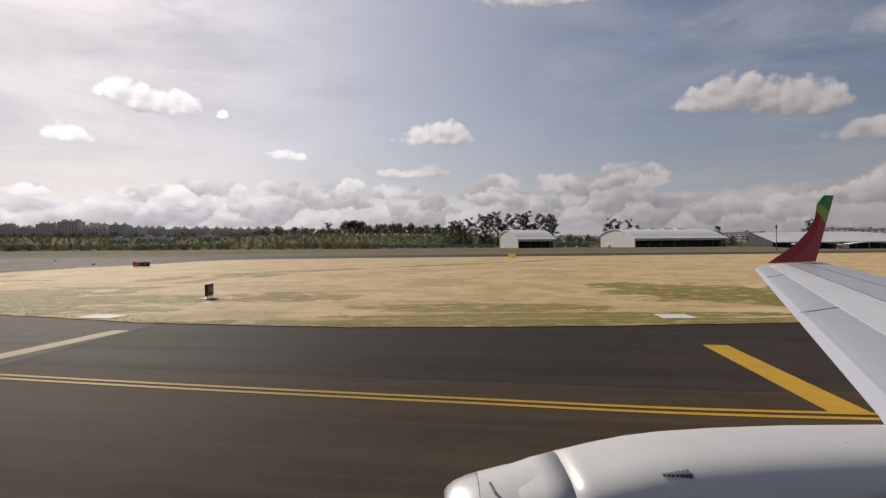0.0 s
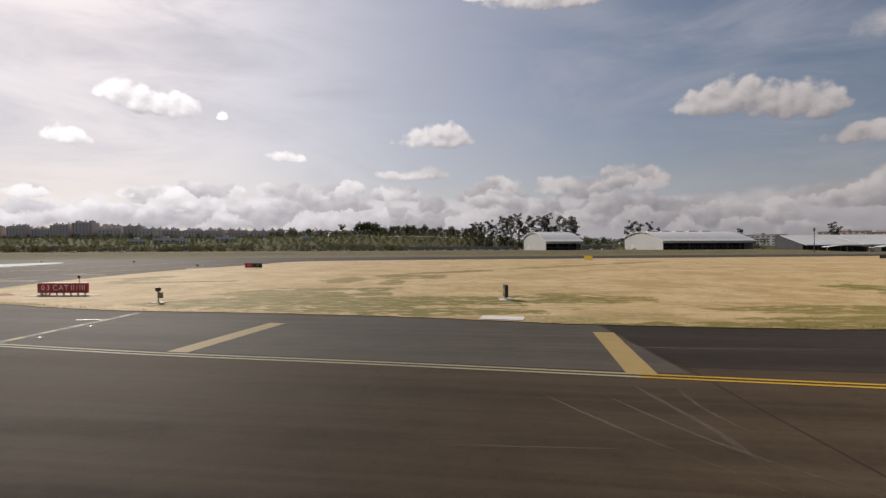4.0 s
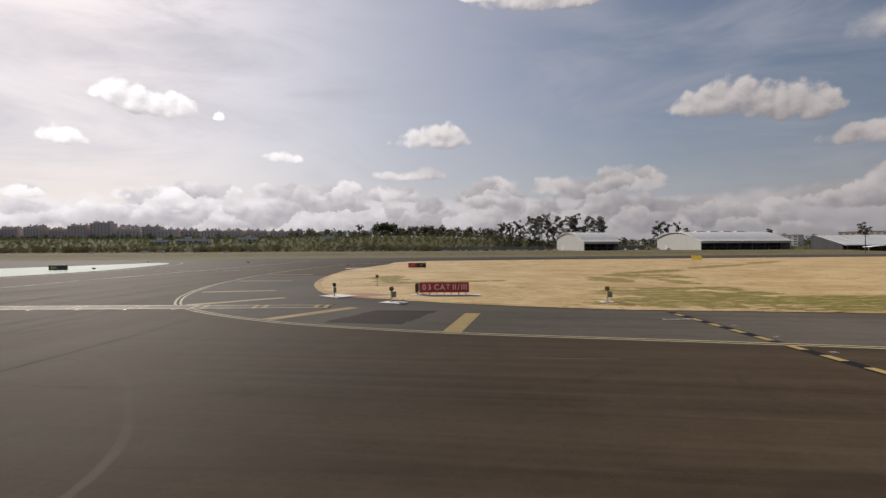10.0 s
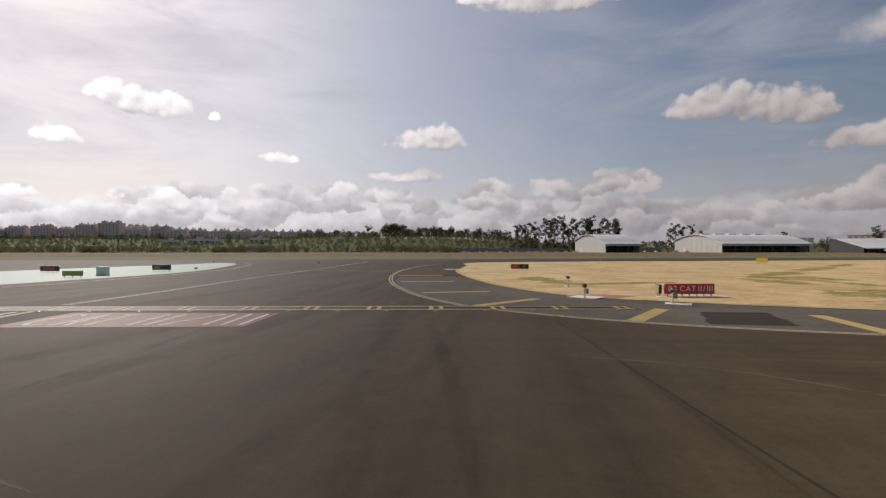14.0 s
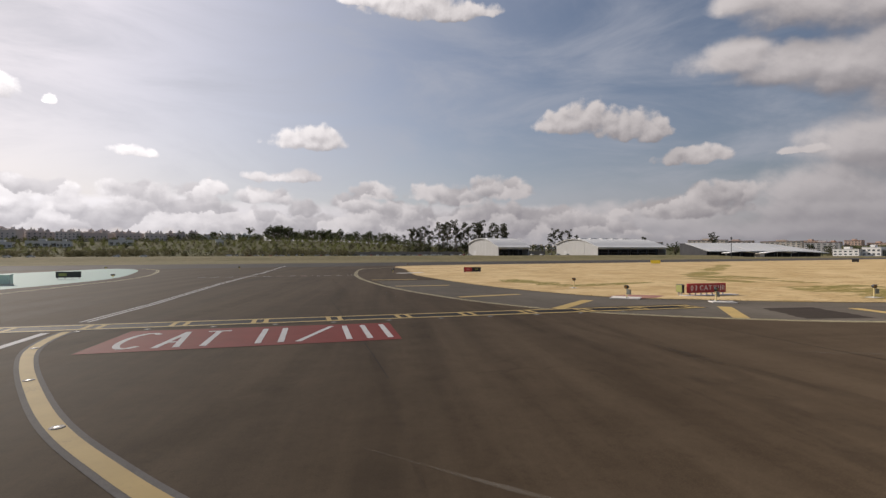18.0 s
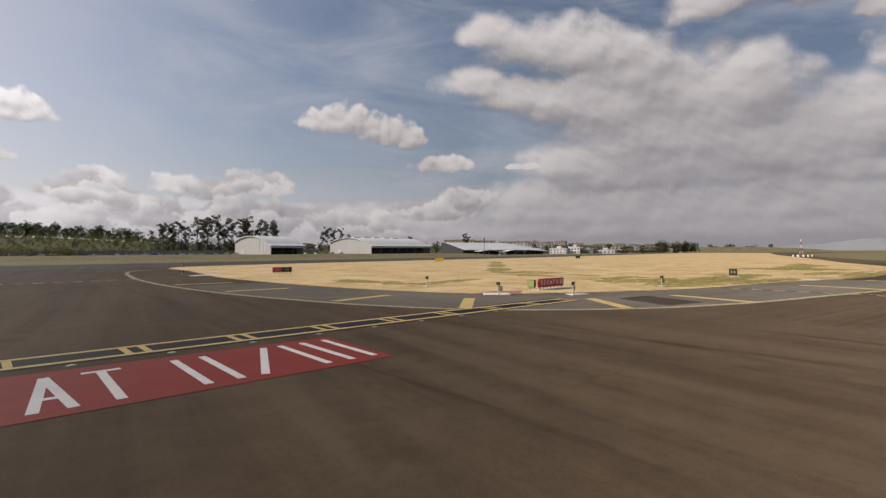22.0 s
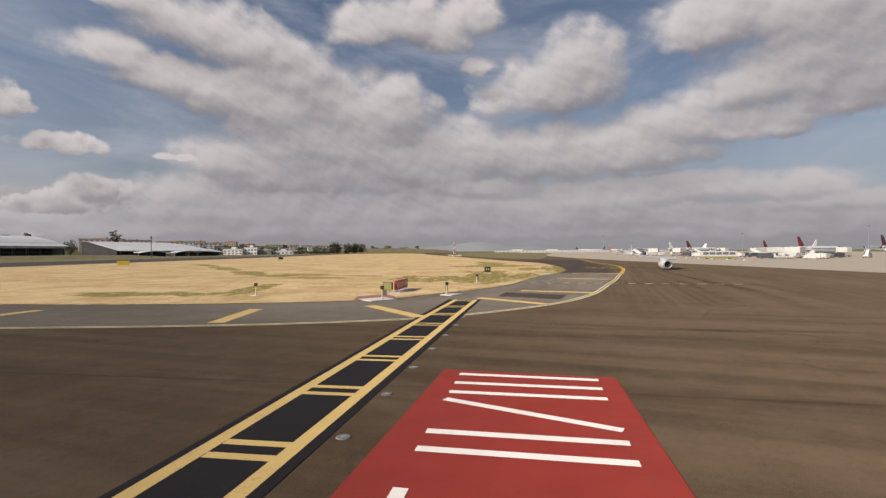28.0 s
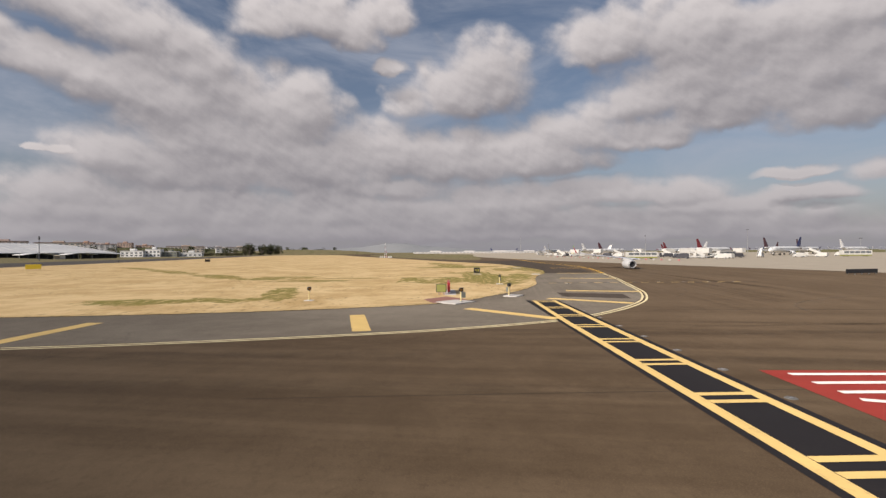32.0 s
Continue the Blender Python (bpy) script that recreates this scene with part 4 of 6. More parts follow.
def lettering(text, parent, size, at, mat, turn=0.0):
    """Raised characters on a face that looks to -y."""
    cu = bpy.data.curves.new("legend", "FONT")
    cu.body, cu.size, cu.extrude, cu.align_x, cu.align_y = text, size, 0.004, "CENTER", "CENTER"
    cu.materials.append(mat)
    draft = bpy.data.objects.new("draft", cu)
    me = bpy.data.meshes.new_from_object(draft)
    bpy.data.objects.remove(draft)
    ob = new("legend", me)
    ob.parent = parent
    ob.matrix_basis = pose(*at, 90, 0, turn)
    return ob


def sign(name, label, x, y, turn, width, high, face, legs, back=BLACK, deep=0.22, lift=0.22):
    t = thing(name, label, "airfield sign", at=(x, y, 0.03), turn=turn)
    part("case", one_box(-width / 2, width / 2, -deep / 2, deep / 2, lift, lift + high, 0.015), back, t)
    part("face", one_box(-width / 2 + 0.03, width / 2 - 0.03, -deep / 2 - 0.012, -deep / 2 + 0.01, lift + 0.03, lift + high - 0.03), face, t)
    for k in range(legs):
        a = -width / 2 + 0.25 + (width - 0.5) * k / max(1, legs - 1) if legs > 1 else 0.0
        part("leg", one_box(a - 0.04, a + 0.04, -0.05, 0.05, 0.0, lift), STEEL, t)
    return t


cat = sign("runway_sign", "long red runway sign with white legend 03 CAT II/III", -53.1, 41.35, 0, 4.0, 0.82, RED_SIGN, 7, RED_SIGN)
for k, (letter, wide) in enumerate(zip("03CATII/III", (-1.62, -1.2, -0.62, -0.14, 0.3, 0.72, 0.9, 1.16, 1.42, 1.6, 1.78))):
    lettering(letter, cat, FONT_SIZE, (wide, -0.125, 0.63), WHITE)
# its yellow faces are coloured olive to show them in shade
s = sign("direction_sign", "short yellow sign with a black rim beside the runway sign", -55.3, 42.0, 84, 0.9, 0.72, OLIVE_SIGN, 2)
part("rear_face", one_box(-0.4, 0.4, 0.1, 0.125, 0.26, 0.9), OLIVE_SIGN, s, "yellow face darkened to olive as in shade")
s = sign("position_sign", "small square black sign with yellow marks on short legs", -17.3, 36.4, 92, 1.0, 0.86, BLACK, 2, BLACK)
for side in (-0.128, 0.118):
    part("mark", one_box(-0.3, -0.12, side, side + 0.01, 0.5, 0.82), DULL_YELLOW, s)
    part("mark", one_box(0.08, 0.24, side, side + 0.01, 0.5, 0.82), DULL_YELLOW, s)
s = sign("runway_exit_sign", "low sign with a red half and a black half", -57.6, 94.0, -4, 3.3, 0.86, BLACK, 5)
part("red_face", one_box(-1.6, -0.1, -0.135, -0.115, 0.26, 1.04), RED_SIGN, s, "red half")
part("mark", one_box(-1.15, -0.55, -0.145, -0.13, 0.55, 0.78), DULL_PINK, s)
part("mark", one_box(0.5, 1.1, -0.145, -0.13, 0.55, 0.78), OLIVE_SIGN, s)
s = sign("distance_sign", "bright yellow sign board at the runway edge", 20.0, 141.0, -58, 3.0, 1.1, YELLOW_SIGN, 4, YELLOW_SIGN)
s = sign("runway_edge_sign", "small black sign at the far sand edge", 103.0, 139.0, -60, 2.0, 1.0, BLACK, 2)
s = sign("taxiway_sign", "dark sign with a slanted end on the green area", -122.4, 91.0, 3, 3.2, 0.9, BLACK, 4)
part("mark", one_box(-1.2, -0.2, -0.145, -0.13, 0.45, 0.85), OLIVE_SIGN, s)
s = sign("taxiway_sign", "dark sign standing on the green painted area", -138.5, 86.3, 3, 3.0, 0.9, BLACK, 4)
part("mark", one_box(-1.0, 0.8, -0.145, -0.13, 0.45, 0.85), RED_SIGN, s)
s = sign("taxiway_sign", "olive yellow sign seen from its plain back", -123.3, 70.6, 5, 2.6, 0.72, OLIVE_SIGN, 3, OLIVE_SIGN)
s = sign("apron_sign", "long black sign standing by the apron edge", -26.0, -19.5, -75, 6.0, 0.6, BLACK, 5)
box_t = thing("equipment_cabinet", "pale teal equipment cabinet on a low plinth", "cabinet", at=(-123.0, 76.3, 0), turn=4)
part("plinth", one_box(-0.75, 0.75, -0.5, 0.5, 0, 0.15), SLAB, box_t)
part("body", one_box(-0.7, 0.7, -0.45, 0.45, 0.15, 1.25, 0.03), PALE_TEAL, box_t)
part("lid", one_box(-0.75, 0.75, -0.5, 0.5, 1.25, 1.33, 0.02), PALE_TEAL, box_t)
part("handle", one_box(0.45, 0.52, -0.48, -0.44, 0.65, 0.85), STEEL, box_t)


def guard_light(x, y, turn, label, boxed=True):
    t = thing("guard_light", label, "airfield light", "guard lights", (x, y, 0.05), turn)
    part("base", one_tube((0, 0, 0), (0, 0, 0.06), 0.16, 0.14, 12), STEEL, t)
    part("post", one_tube((0, 0, 0.05), (0, 0, 0.8), 0.05, 0.045, 10), BEIGE, t)
    lamp_ob = part("lamp", one_tube((0, 0.1, 0.92), (0, -0.12, 0.92), 0.15, 0.15, 16), BLACK, t)
    part("lens", one_tube((0, -0.115, 0.92), (0, -0.135, 0.92), 0.1, 0.09, 14), AMBER, lamp_ob, "amber glass lens")
    part("hood", one_box(-0.14, 0.14, -0.25, -0.05, 1.04, 1.07, 0.005), BLACK, lamp_ob)
    if boxed:
        part("box", one_box(0.02, 0.34, -0.1, 0.1, 0.32, 0.72, 0.015), TEAL, t, "grey junction box")
    part("bracket", one_box(-0.03, 0.1, -0.03, 0.03, 0.7, 0.76), STEEL, t)
    return t


guard_light(-56.9, 36.3, 20, "stop light on a beige post with a grey junction box")
guard_light(-41.9, 35.4, -15, "stop light on a post with box beside the dashed line")
guard_light(-61.8, 40.5, -70, "stop light on a beige post over a concrete slab", True)
guard_light(-59.9, 52.3, -60, "stop light on a slim beige post in the sand", False)
small = thing("edge_light", "small black edge light on a short stem", "airfield light", "edge lights", (-71.7, 101, 0.04))
part("stem", one_tube((0, 0, 0), (0, 0, 0.4), 0.04, 0.03, 8), BEIGE, small)
part("head", one_box(-0.3, 0.3, -0.15, 0.15, 0.4, 0.62, 0.04), BLACK, small)
part("collar", one_tube((0, 0, 0.3), (0, 0, 0.42), 0.14, 0.16, 12), YELLOW_SIGN, small, "yellow collar")
part("lens", one_tube((0, -0.15, 0.51), (0, -0.19, 0.51), 0.09, 0.07, 12), WHITE, small)
for x, y in ((-117.1, 92.6), (-135, 140), (-60, 148), (-20, 160), (60, 172), (110, 180), (-104, 132)):
    copy_thing(small, pose(x, y, 0, 0, 0, x))

# ---- woods and scrub ----
BARK = material("bark", (0.16, 0.12, 0.09), (0.24, 0.2, 0.16), 0.9, 6.0, 0.6, 0.5)
LEAF_DARK = leaf_material("dark_foliage", (0.055, 0.065, 0.03), (0.085, 0.095, 0.042))
LEAF_GREY = leaf_material("grey_green_foliage", (0.075, 0.08, 0.05), (0.11, 0.11, 0.075))
LEAF_LIME = leaf_material("light_foliage", (0.17, 0.175, 0.06), (0.125, 0.135, 0.05))
SCRUB = leaf_material("scrub_foliage", (0.12, 0.11, 0.06), (0.085, 0.08, 0.045), 0.0)


def leaf_mesh(name, lobes, count, size, seed, mat):
    """A crown of many small leaf clumps filling uneven lobes (x, y, z, radius, height)."""
    r = np.random.RandomState(seed)
    weight = np.array([l[3] ** 2 * l[4] for l in lobes])
    pick = r.choice(len(lobes), count, p=weight / weight.sum())
    lobe = np.array(lobes)[pick]
    way = r.normal(size=(count, 3))
    way /= np.linalg.norm(way, axis=1)[:, None]
    far = r.uniform(0.35, 1.0, count) ** 0.5
    spot = lobe[:, :3] + way * far[:, None] * np.stack([lobe[:, 3], lobe[:, 3], lobe[:, 4]], 1)
    a, b = r.normal(size=(count, 3)), r.normal(size=(count, 3))
    a /= np.linalg.norm(a, axis=1)[:, None]
    b = np.cross(a, b)
    b /= np.linalg.norm(b, axis=1)[:, None]
    s = (size * r.uniform(0.5, 1.3, count))[:, None]
    quad = np.stack([spot - a * s, spot - b * s * 0.6, spot + a * s, spot + b * s * 0.6], 1).reshape(-1, 3)
    me = bpy.data.meshes.new(name)
    me.from_pydata(quad.tolist(), [], np.arange(4 * count).reshape(-1, 4).tolist())
    me.materials.append(mat)
    return me


def tree(label, x, y, high, kind, seed):
    r = random.Random(seed)
    t = thing("tree", label, "tree", "woods beyond the runway", (x, y, -0.1))
    lobes, bm = [], bmesh.new()
    if kind == "eucalyptus":
        bare = high * r.uniform(0.36, 0.5)
        lean = (r.uniform(-0.06, 0.06) * high, r.uniform(-0.05, 0.05) * high)
        tube(bm, (0, 0, 0), (lean[0] * 0.5, lean[1] * 0.5, bare), high * 0.018, high * 0.013, 8)
        tube(bm, (lean[0] * 0.5, lean[1] * 0.5, bare), (lean[0], lean[1], high * 0.92), high * 0.013, high * 0.004, 8)
        for k in range(15):
            z = bare + (high - bare) * ((k + 0.5) / 15) ** 0.75
            a, d = r.uniform(0, 6.28), high * r.uniform(0.03, 0.17)
            tip = (lean[0] + d * math.cos(a), lean[1] + d * math.sin(a), z + high * 0.03)
            tube(bm, (lean[0] * 0.8, lean[1] * 0.8, z - high * 0.06), tip, high * 0.005, high * 0.002, 5)
            lobes.append((*tip, high * r.uniform(0.04, 0.085), high * r.uniform(0.03, 0.055)))
        mesh = leaf_mesh("crown", lobes, 1300, high * 0.016, seed, LEAF_GREY)
    elif kind == "pine":
        tube(bm, (0, 0, 0), (0, 0, high * 0.7), high * 0.022, high * 0.01, 8)
        for k in range(15):
            a, d = k * 0.8 + r.uniform(-0.3, 0.3), high * r.uniform(0.05, 0.27)
            tip = (d * math.cos(a), d * math.sin(a), high * r.uniform(0.5, 0.88))
            tube(bm, (0, 0, high * 0.45), tip, high * 0.009, high * 0.003, 5)
            lobes.append((*tip, high * r.uniform(0.08, 0.15), high * r.uniform(0.06, 0.1)))
        mesh = leaf_mesh("crown", lobes, 1000, high * 0.024, seed, LEAF_DARK)
    else:
        tube(bm, (0, 0, 0), (0, 0, high * 0.55), high * 0.025, high * 0.012, 8)
        for k in range(26):
            a, d = k * 0.9 + r.uniform(-0.5, 0.5), high * r.uniform(0.03, 0.34)
            tip = (d * math.cos(a), d * math.sin(a), high * r.uniform(0.12, 0.92 - 0.9 * d / high))
            tube(bm, (0, 0, high * 0.12), tip, high * 0.01, high * 0.003, 5)
            lobes.append((*tip, high * r.uniform(0.06, 0.14), high * r.uniform(0.05, 0.12)))
        mesh = leaf_mesh("crown", lobes, 1200, high * 0.021, seed, LEAF_LIME if kind == "lime" else LEAF_DARK)
    part("trunk", bm, BARK, t)
    ob = new("crown", mesh)
    ob.parent = t
    return t


LABELS = {"eucalyptus": "tall thin eucalyptus with a sparse grey-green crown", "pine": "dark umbrella pine with a spreading uneven crown",
          "lime": "light yellowish green young tree in the scrub", "round": "dark round-crowned tree on the airfield border"}
models = {kind: [tree(LABELS[kind], 0, 0, 20.0, kind, 31 + 7 * n + len(kind)) for n in range(3)] for kind in LABELS}
used = set()
rnd = random.Random(8)


def plant(kind, x, y, high, z=-0.1):
    n = rnd.randrange(3)
    first_one = (kind, n) not in used
    used.add((kind, n))
    base = models[kind][n]
    m = pose(x, y, z, 0, 0, rnd.uniform(0, 360))
    ob = base if first_one else copy_thing(base, m)
    s = high / 20.0
    ob.matrix_basis = m @ Matrix.Diagonal((s * rnd.uniform(0.85, 1.2), s * rnd.uniform(0.85, 1.2), s, 1))


# the slope rises from the perimeter road to a plateau that carries wood and town
TERRACE = 1.7


def slope(x, y):
    step = TERRACE * min(1.0, max(0.0, (250 - x) / 40))
    u = min(1.0, max(0.0, (y - 425) / 330))
    side = min(1.0, max(0.0, (150 - x) / 230))
    return step + 20.5 * u * u * (3 - 2 * u) * (0.42 + 0.58 * side * side * (3 - 2 * side)) + 0.6 * math.sin(x * 0.021) * u + 0.5 * math.sin(y * 0.05 + x * 0.013) * u


# eucalyptus row behind the first hangar
for k in range(30):
    x = 4 + 3.8 * k + rnd.uniform(-1.5, 1.5)
    y = 500 + rnd.uniform(-9, 9)
    plant("eucalyptus", x, y, (22, 26, 29, 21, 30, 31, 34, 31)[(k * 5) % 8] * (0.8 if k < 8 else 1.0), slope(x, y) - 0.2)
for k in range(16):
    x, y = 4 + 6.6 * k + rnd.uniform(-3, 3), 492 + rnd.uniform(-6, 6)
    plant("round", x, y, rnd.uniform(12, 19), slope(x, y) - 0.2)
# dark pine wood on the crest
for k in range(72):
    x, y = -150 + 2.6 * k + rnd.uniform(-3, 3), 745 + rnd.uniform(-16, 20)
    plant("round" if k % 3 else "pine", x, y, rnd.uniform(13, 20) + (7 if 3 <= k <= 13 else 0) + (3 if 25 < k < 40 else 0), slope(x, y) - 0.3)
plant("pine", -174, 748, 20, slope(-174, 748)), plant("pine", -141, 738, 25, slope(-141, 738)), plant("pine", -133, 741, 24, slope(-133, 741)), plant("pine", -150, 744, 22, slope(-150, 744))
# dark bushes standing apart along the perimeter road
for k in range(34):
    x, y = -430 + 11.5 * k + rnd.uniform(-5, 5), 420 + rnd.uniform(-14, 24)
    plant("round", x, y, rnd.choice((4.5, 5.5, 7.0, 8.5)), slope(x, y) - 0.4)
# light young trees standing in rows on the slope
for k in range(80):
    x, y = -560 + 7.3 * k + rnd.uniform(-3, 3), 560 + 26 * (k % 5) + rnd.uniform(-4, 4)
    plant("lime" if k % 5 else "round", x, y, rnd.uniform(5, 8), slope(x, y) - 0.2)
for x, y, h in ((168, 500, 24), (174, 503, 30), (181, 498, 27), (190, 502, 29), (198, 497, 22), (262, 470, 22), (268, 474, 19), (276, 468, 17), (305, 470, 20), (344, 458, 28), (350, 462, 24), (330, 470, 18)):
    plant("eucalyptus" if h > 20 else "round", x, y, h * 0.9, slope(x, y) - 0.3)
for k in range(16):
    plant("round", 538 + 2.6 * k + rnd.uniform(-1, 1), 300 - 1.7 * k + rnd.uniform(-8, 8), rnd.uniform(15, 21))
for k in range(46):
    plant("round" if k % 3 else "pine", 420 + 8.5 * k + rnd.uniform(-5, 5), 470 - 4.4 * k + rnd.uniform(-30, 40), rnd.uniform(8, 16))


def scrub(name, spots, size, seed, label):
    r = np.random.RandomState(seed)
    lobes = []
    for x, y, h in spots:
        for _ in range(3):
            lobes.append((x + r.uniform(-1, 1) * h, y + r.uniform(-1, 1) * h * 0.6, (slope(x, y) if x < 250 else 0.0) + h * r.uniform(0.3, 0.6), h * r.uniform(0.5, 0.9), h * r.uniform(0.35, 0.55)))
    ob = new(name, leaf_mesh(name, lobes, 24 * len(lobes), size, seed, SCRUB))
    tagged(ob, label, "shrubs", kind="stuff")


rnd2 = random.Random(12)


def on_slope(count, x0, x1, y0, y1, sizes):
    out = []
    for _ in range(count):
        x, y = rnd2.uniform(x0, x1), rnd2.uniform(y0, y1)
        out.append((x, y, rnd2.choice(sizes)))
    return out


def orchard(name, label, mat, rows_y, x0, x1, step, tall, seed):
    """Young trees in rows up the slope."""
    r, lobes = random.Random(seed), []
    for y in rows_y:
        x = x0
        while x < x1:
            x += step * r.uniform(0.7, 1.5)
            h = tall * r.uniform(0.6, 1.25)
            yy = y + r.uniform(-4, 4)
            for _ in range(2):
                lobes.append((x + r.uniform(-0.25, 0.25) * h, yy, slope(x, yy) + h * r.uniform(0.4, 0.7), h * r.uniform(0.28, 0.45), h * r.uniform(0.35, 0.5)))
    tagged(new(name, leaf_mesh(name, lobes, 28 * len(lobes), 0.12 * tall, seed, mat)), label, "trees", kind="stuff")


orchard("far_wood", "dark round trees scattered before the town and along the crest", LEAF_DARK, (690, 706, 722, 735), -285, 60, 13.0, 8.5, 47)
orchard("town_trees", "dark trees standing here and there before the town", LEAF_DARK, (650, 668), -900, -270, 22.0, 6.5, 48)
orchard("east_wood", "dark trees and bushes on the rise behind the hangars", LEAF_DARK, (600, 630, 660, 690), 110, 470, 12.0, 8.0, 49)
orchard("orchard", "rows of light green young trees on the slope", LEAF_LIME, [478 + 15 * k for k in range(17)], -760, 60, 11.0, 4.2, 41)
orchard("darker_orchard", "rows of darker green bushes on the slope", SCRUB, [470 + 19 * k for k in range(14)], -800, 300, 9.0, 3.4, 43)
scrub("roadside_scrub", on_slope(300, -520, -58, 398, 446, (1.6, 2.2, 3.0, 5.6)), 0.6, 3, "brownish green scrub and bushes along the perimeter")
scrub("east_scrub", [(380 + 9 * k * 0.45, 430 - 3.2 * k * 0.45 + rnd2.uniform(-25, 25), rnd2.choice((1.5, 2.5, 4.0))) for k in range(140)], 0.8, 5, "low bushes between the far airport buildings")

# ---- relief beyond the runway ----
HILL = soil_material("hill_soil", (0.085, 0.085, 0.042), (0.11, 0.10, 0.052), (0.075, 0.085, 0.036), 0.16)
# pale bluish grey: the haze of distance is put into the hill colour
FAR_HILL = material("hazed_far_hill", (0.20, 0.21, 0.22), (0.25, 0.255, 0.26), 0.95, 0.05, 0.004, 0.0)


def ridge(name, label, a, b, deep, tops, mat, seed):
    """A low hill between two points on the ground with the given crest heights."""
    r, bm = random.Random(seed), bmesh.new()
    a, b = Vector(a), Vector(b)
    side = Vector((-(b - a).y, (b - a).x)).normalized() * deep
    crest = [p.y for p in curve_points([(k, h) for k, h in enumerate(tops)], 8)]
    rows_v = []
    for k, h in enumerate(crest):
        p = a + (b - a) * k / (len(crest) - 1)
        line = []
        for s, f in ((-1, 0.0), (-0.6, 0.45), (-0.25, 0.88), (0, 1.0), (0.4, 0.7), (1, 0.0)):
            line.append(bm.verts.new((*(p + side * s), -0.2 + f * h * r.uniform(0.93, 1.07))))
        rows_v.append(line)
    for u, v in zip(rows_v, rows_v[1:]):
        for k in range(5):
            bm.faces.new((u[k], v[k], v[k + 1], u[k + 1]))
    bmesh.ops.recalc_face_normals(bm, faces=bm.faces)
    for f in bm.faces:
        if f.normal.z < 0:
            f.normal_flip()
    tagged(part(name, bm, mat, smooth=True), label, "hill", kind="structure")


bm = bmesh.new()
grid = [[bm.verts.new((x, y, slope(x, y) - 0.14)) for x in range(-1500, 521, 20)] for y in list(range(415, 800, 15)) + [850, 950, 1150, 1500]]
for below, above in zip(grid, grid[1:]):
    for k in range(len(below) - 1):
        bm.faces.new((below[k], below[k + 1], above[k + 1], above[k]))
tagged(part("slope", bm, HILL, smooth=True), "green planted slope rising beyond the perimeter road", "hill", kind="structure")
bm, lines = bmesh.new(), []
for x, f in ((-1500, 1), (-800, 1), (-300, 1), (0, 1), (120, 1), (210, 1), (228, 0.5), (240, 0)):
    lines.append([bm.verts.new((x, y + 0.04 * max(x, -300), z * f - 0.1)) for y, z in ((286, 0), (292, 0.25), (300, 1.45), (306, TERRACE), (400, TERRACE), (500, TERRACE))])
for a, b in zip(lines, lines[1:]):
    for k in range(5):
        bm.faces.new((a[k], b[k], b[k + 1], a[k + 1]))
tagged(part("grass_terrace", bm, MEADOW, smooth=True), "low grassy bank between the runway and the hangars", "bank", kind="structure")
ridge("meadow_mound", "dry grassy mound beyond the runway", (640, 420), (830, 150), 60, (0, 5, 8.5, 8.5, 6, 0), MEADOW, 3)
ridge("east_rise", "low rise with houses beyond the hangars", (330, 760), (980, 420), 110, (9, 12, 12, 14, 15, 10, 3), HILL, 4)
ridge("far_hill", "distant hill on the horizon, coloured bluish for haze", (2330, 760), (2480, -160), 130, (6, 18, 30, 48, 34, 24, 8), FAR_HILL, 5)
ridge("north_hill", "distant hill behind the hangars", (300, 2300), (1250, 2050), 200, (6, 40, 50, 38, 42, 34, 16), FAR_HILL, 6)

# ---- buildings ----
SHEET = material("pale_sheet_metal", (0.66, 0.655, 0.64), (0.56, 0.555, 0.545), 0.5, 2.0, 0.07, 0.05, gloss=0.12)
GABLE = material("grey_gable_sheet", (0.47, 0.465, 0.455), (0.40, 0.395, 0.39), 0.55, 2.0, 0.07, 0.05, gloss=0.12)
ROOF_SHEET = material("grey_roof_sheet", (0.58, 0.58, 0.58), (0.48, 0.48, 0.48), 0.45, 2.0, 0.06, 0.05, gloss=0.12)
DARK_IN = material("dark_interior", (0.035, 0.035, 0.04), (0.06, 0.06, 0.062), 0.8, 1.0, 0.1, 0.0, gloss=0.12)
DARK_SHEET = material("dark_grey_sheet", (0.09, 0.095, 0.105), (0.12, 0.12, 0.13), 0.6, 1.0, 0.1, 0.0, gloss=0.12)
WALL_GREY = material("weathered_wall", (0.26, 0.24, 0.22), (0.19, 0.18, 0.165), 0.9, 1.0, 0.08, 0.1, gloss=0.12)
ORANGE = material("orange_plaster", (0.58, 0.42, 0.33), (0.52, 0.38, 0.31), 0.85, 1.0, 0.05, 0.0, gloss=0.12)
BEIGE_WALL = material("beige_plaster", (0.68, 0.6, 0.5), (0.6, 0.53, 0.45), 0.85, 1.0, 0.05, 0.0, gloss=0.12)
GREY_WALL = material("grey_plaster", (0.68, 0.65, 0.62), (0.6, 0.57, 0.55), 0.85, 1.0, 0.05, 0.0, gloss=0.12)
PINK_WALL = material("dusty_pink_plaster", (0.62, 0.52, 0.46), (0.54, 0.46, 0.41), 0.85, 1.0, 0.05, 0.0, gloss=0.12)
# town render, paled towards mauve so that its colour carries the distant haze
HAZY_TOWN_WALLS = [material(n, c, tuple(0.85 * v for v in c), 0.9, 1.0, 0.05, 0.0, gloss=0.1) for n, c in (("mauve_render", (0.52, 0.455, 0.44)), ("dusky_render", (0.58, 0.50, 0.47)), ("ash_render", (0.64, 0.58, 0.55)))]
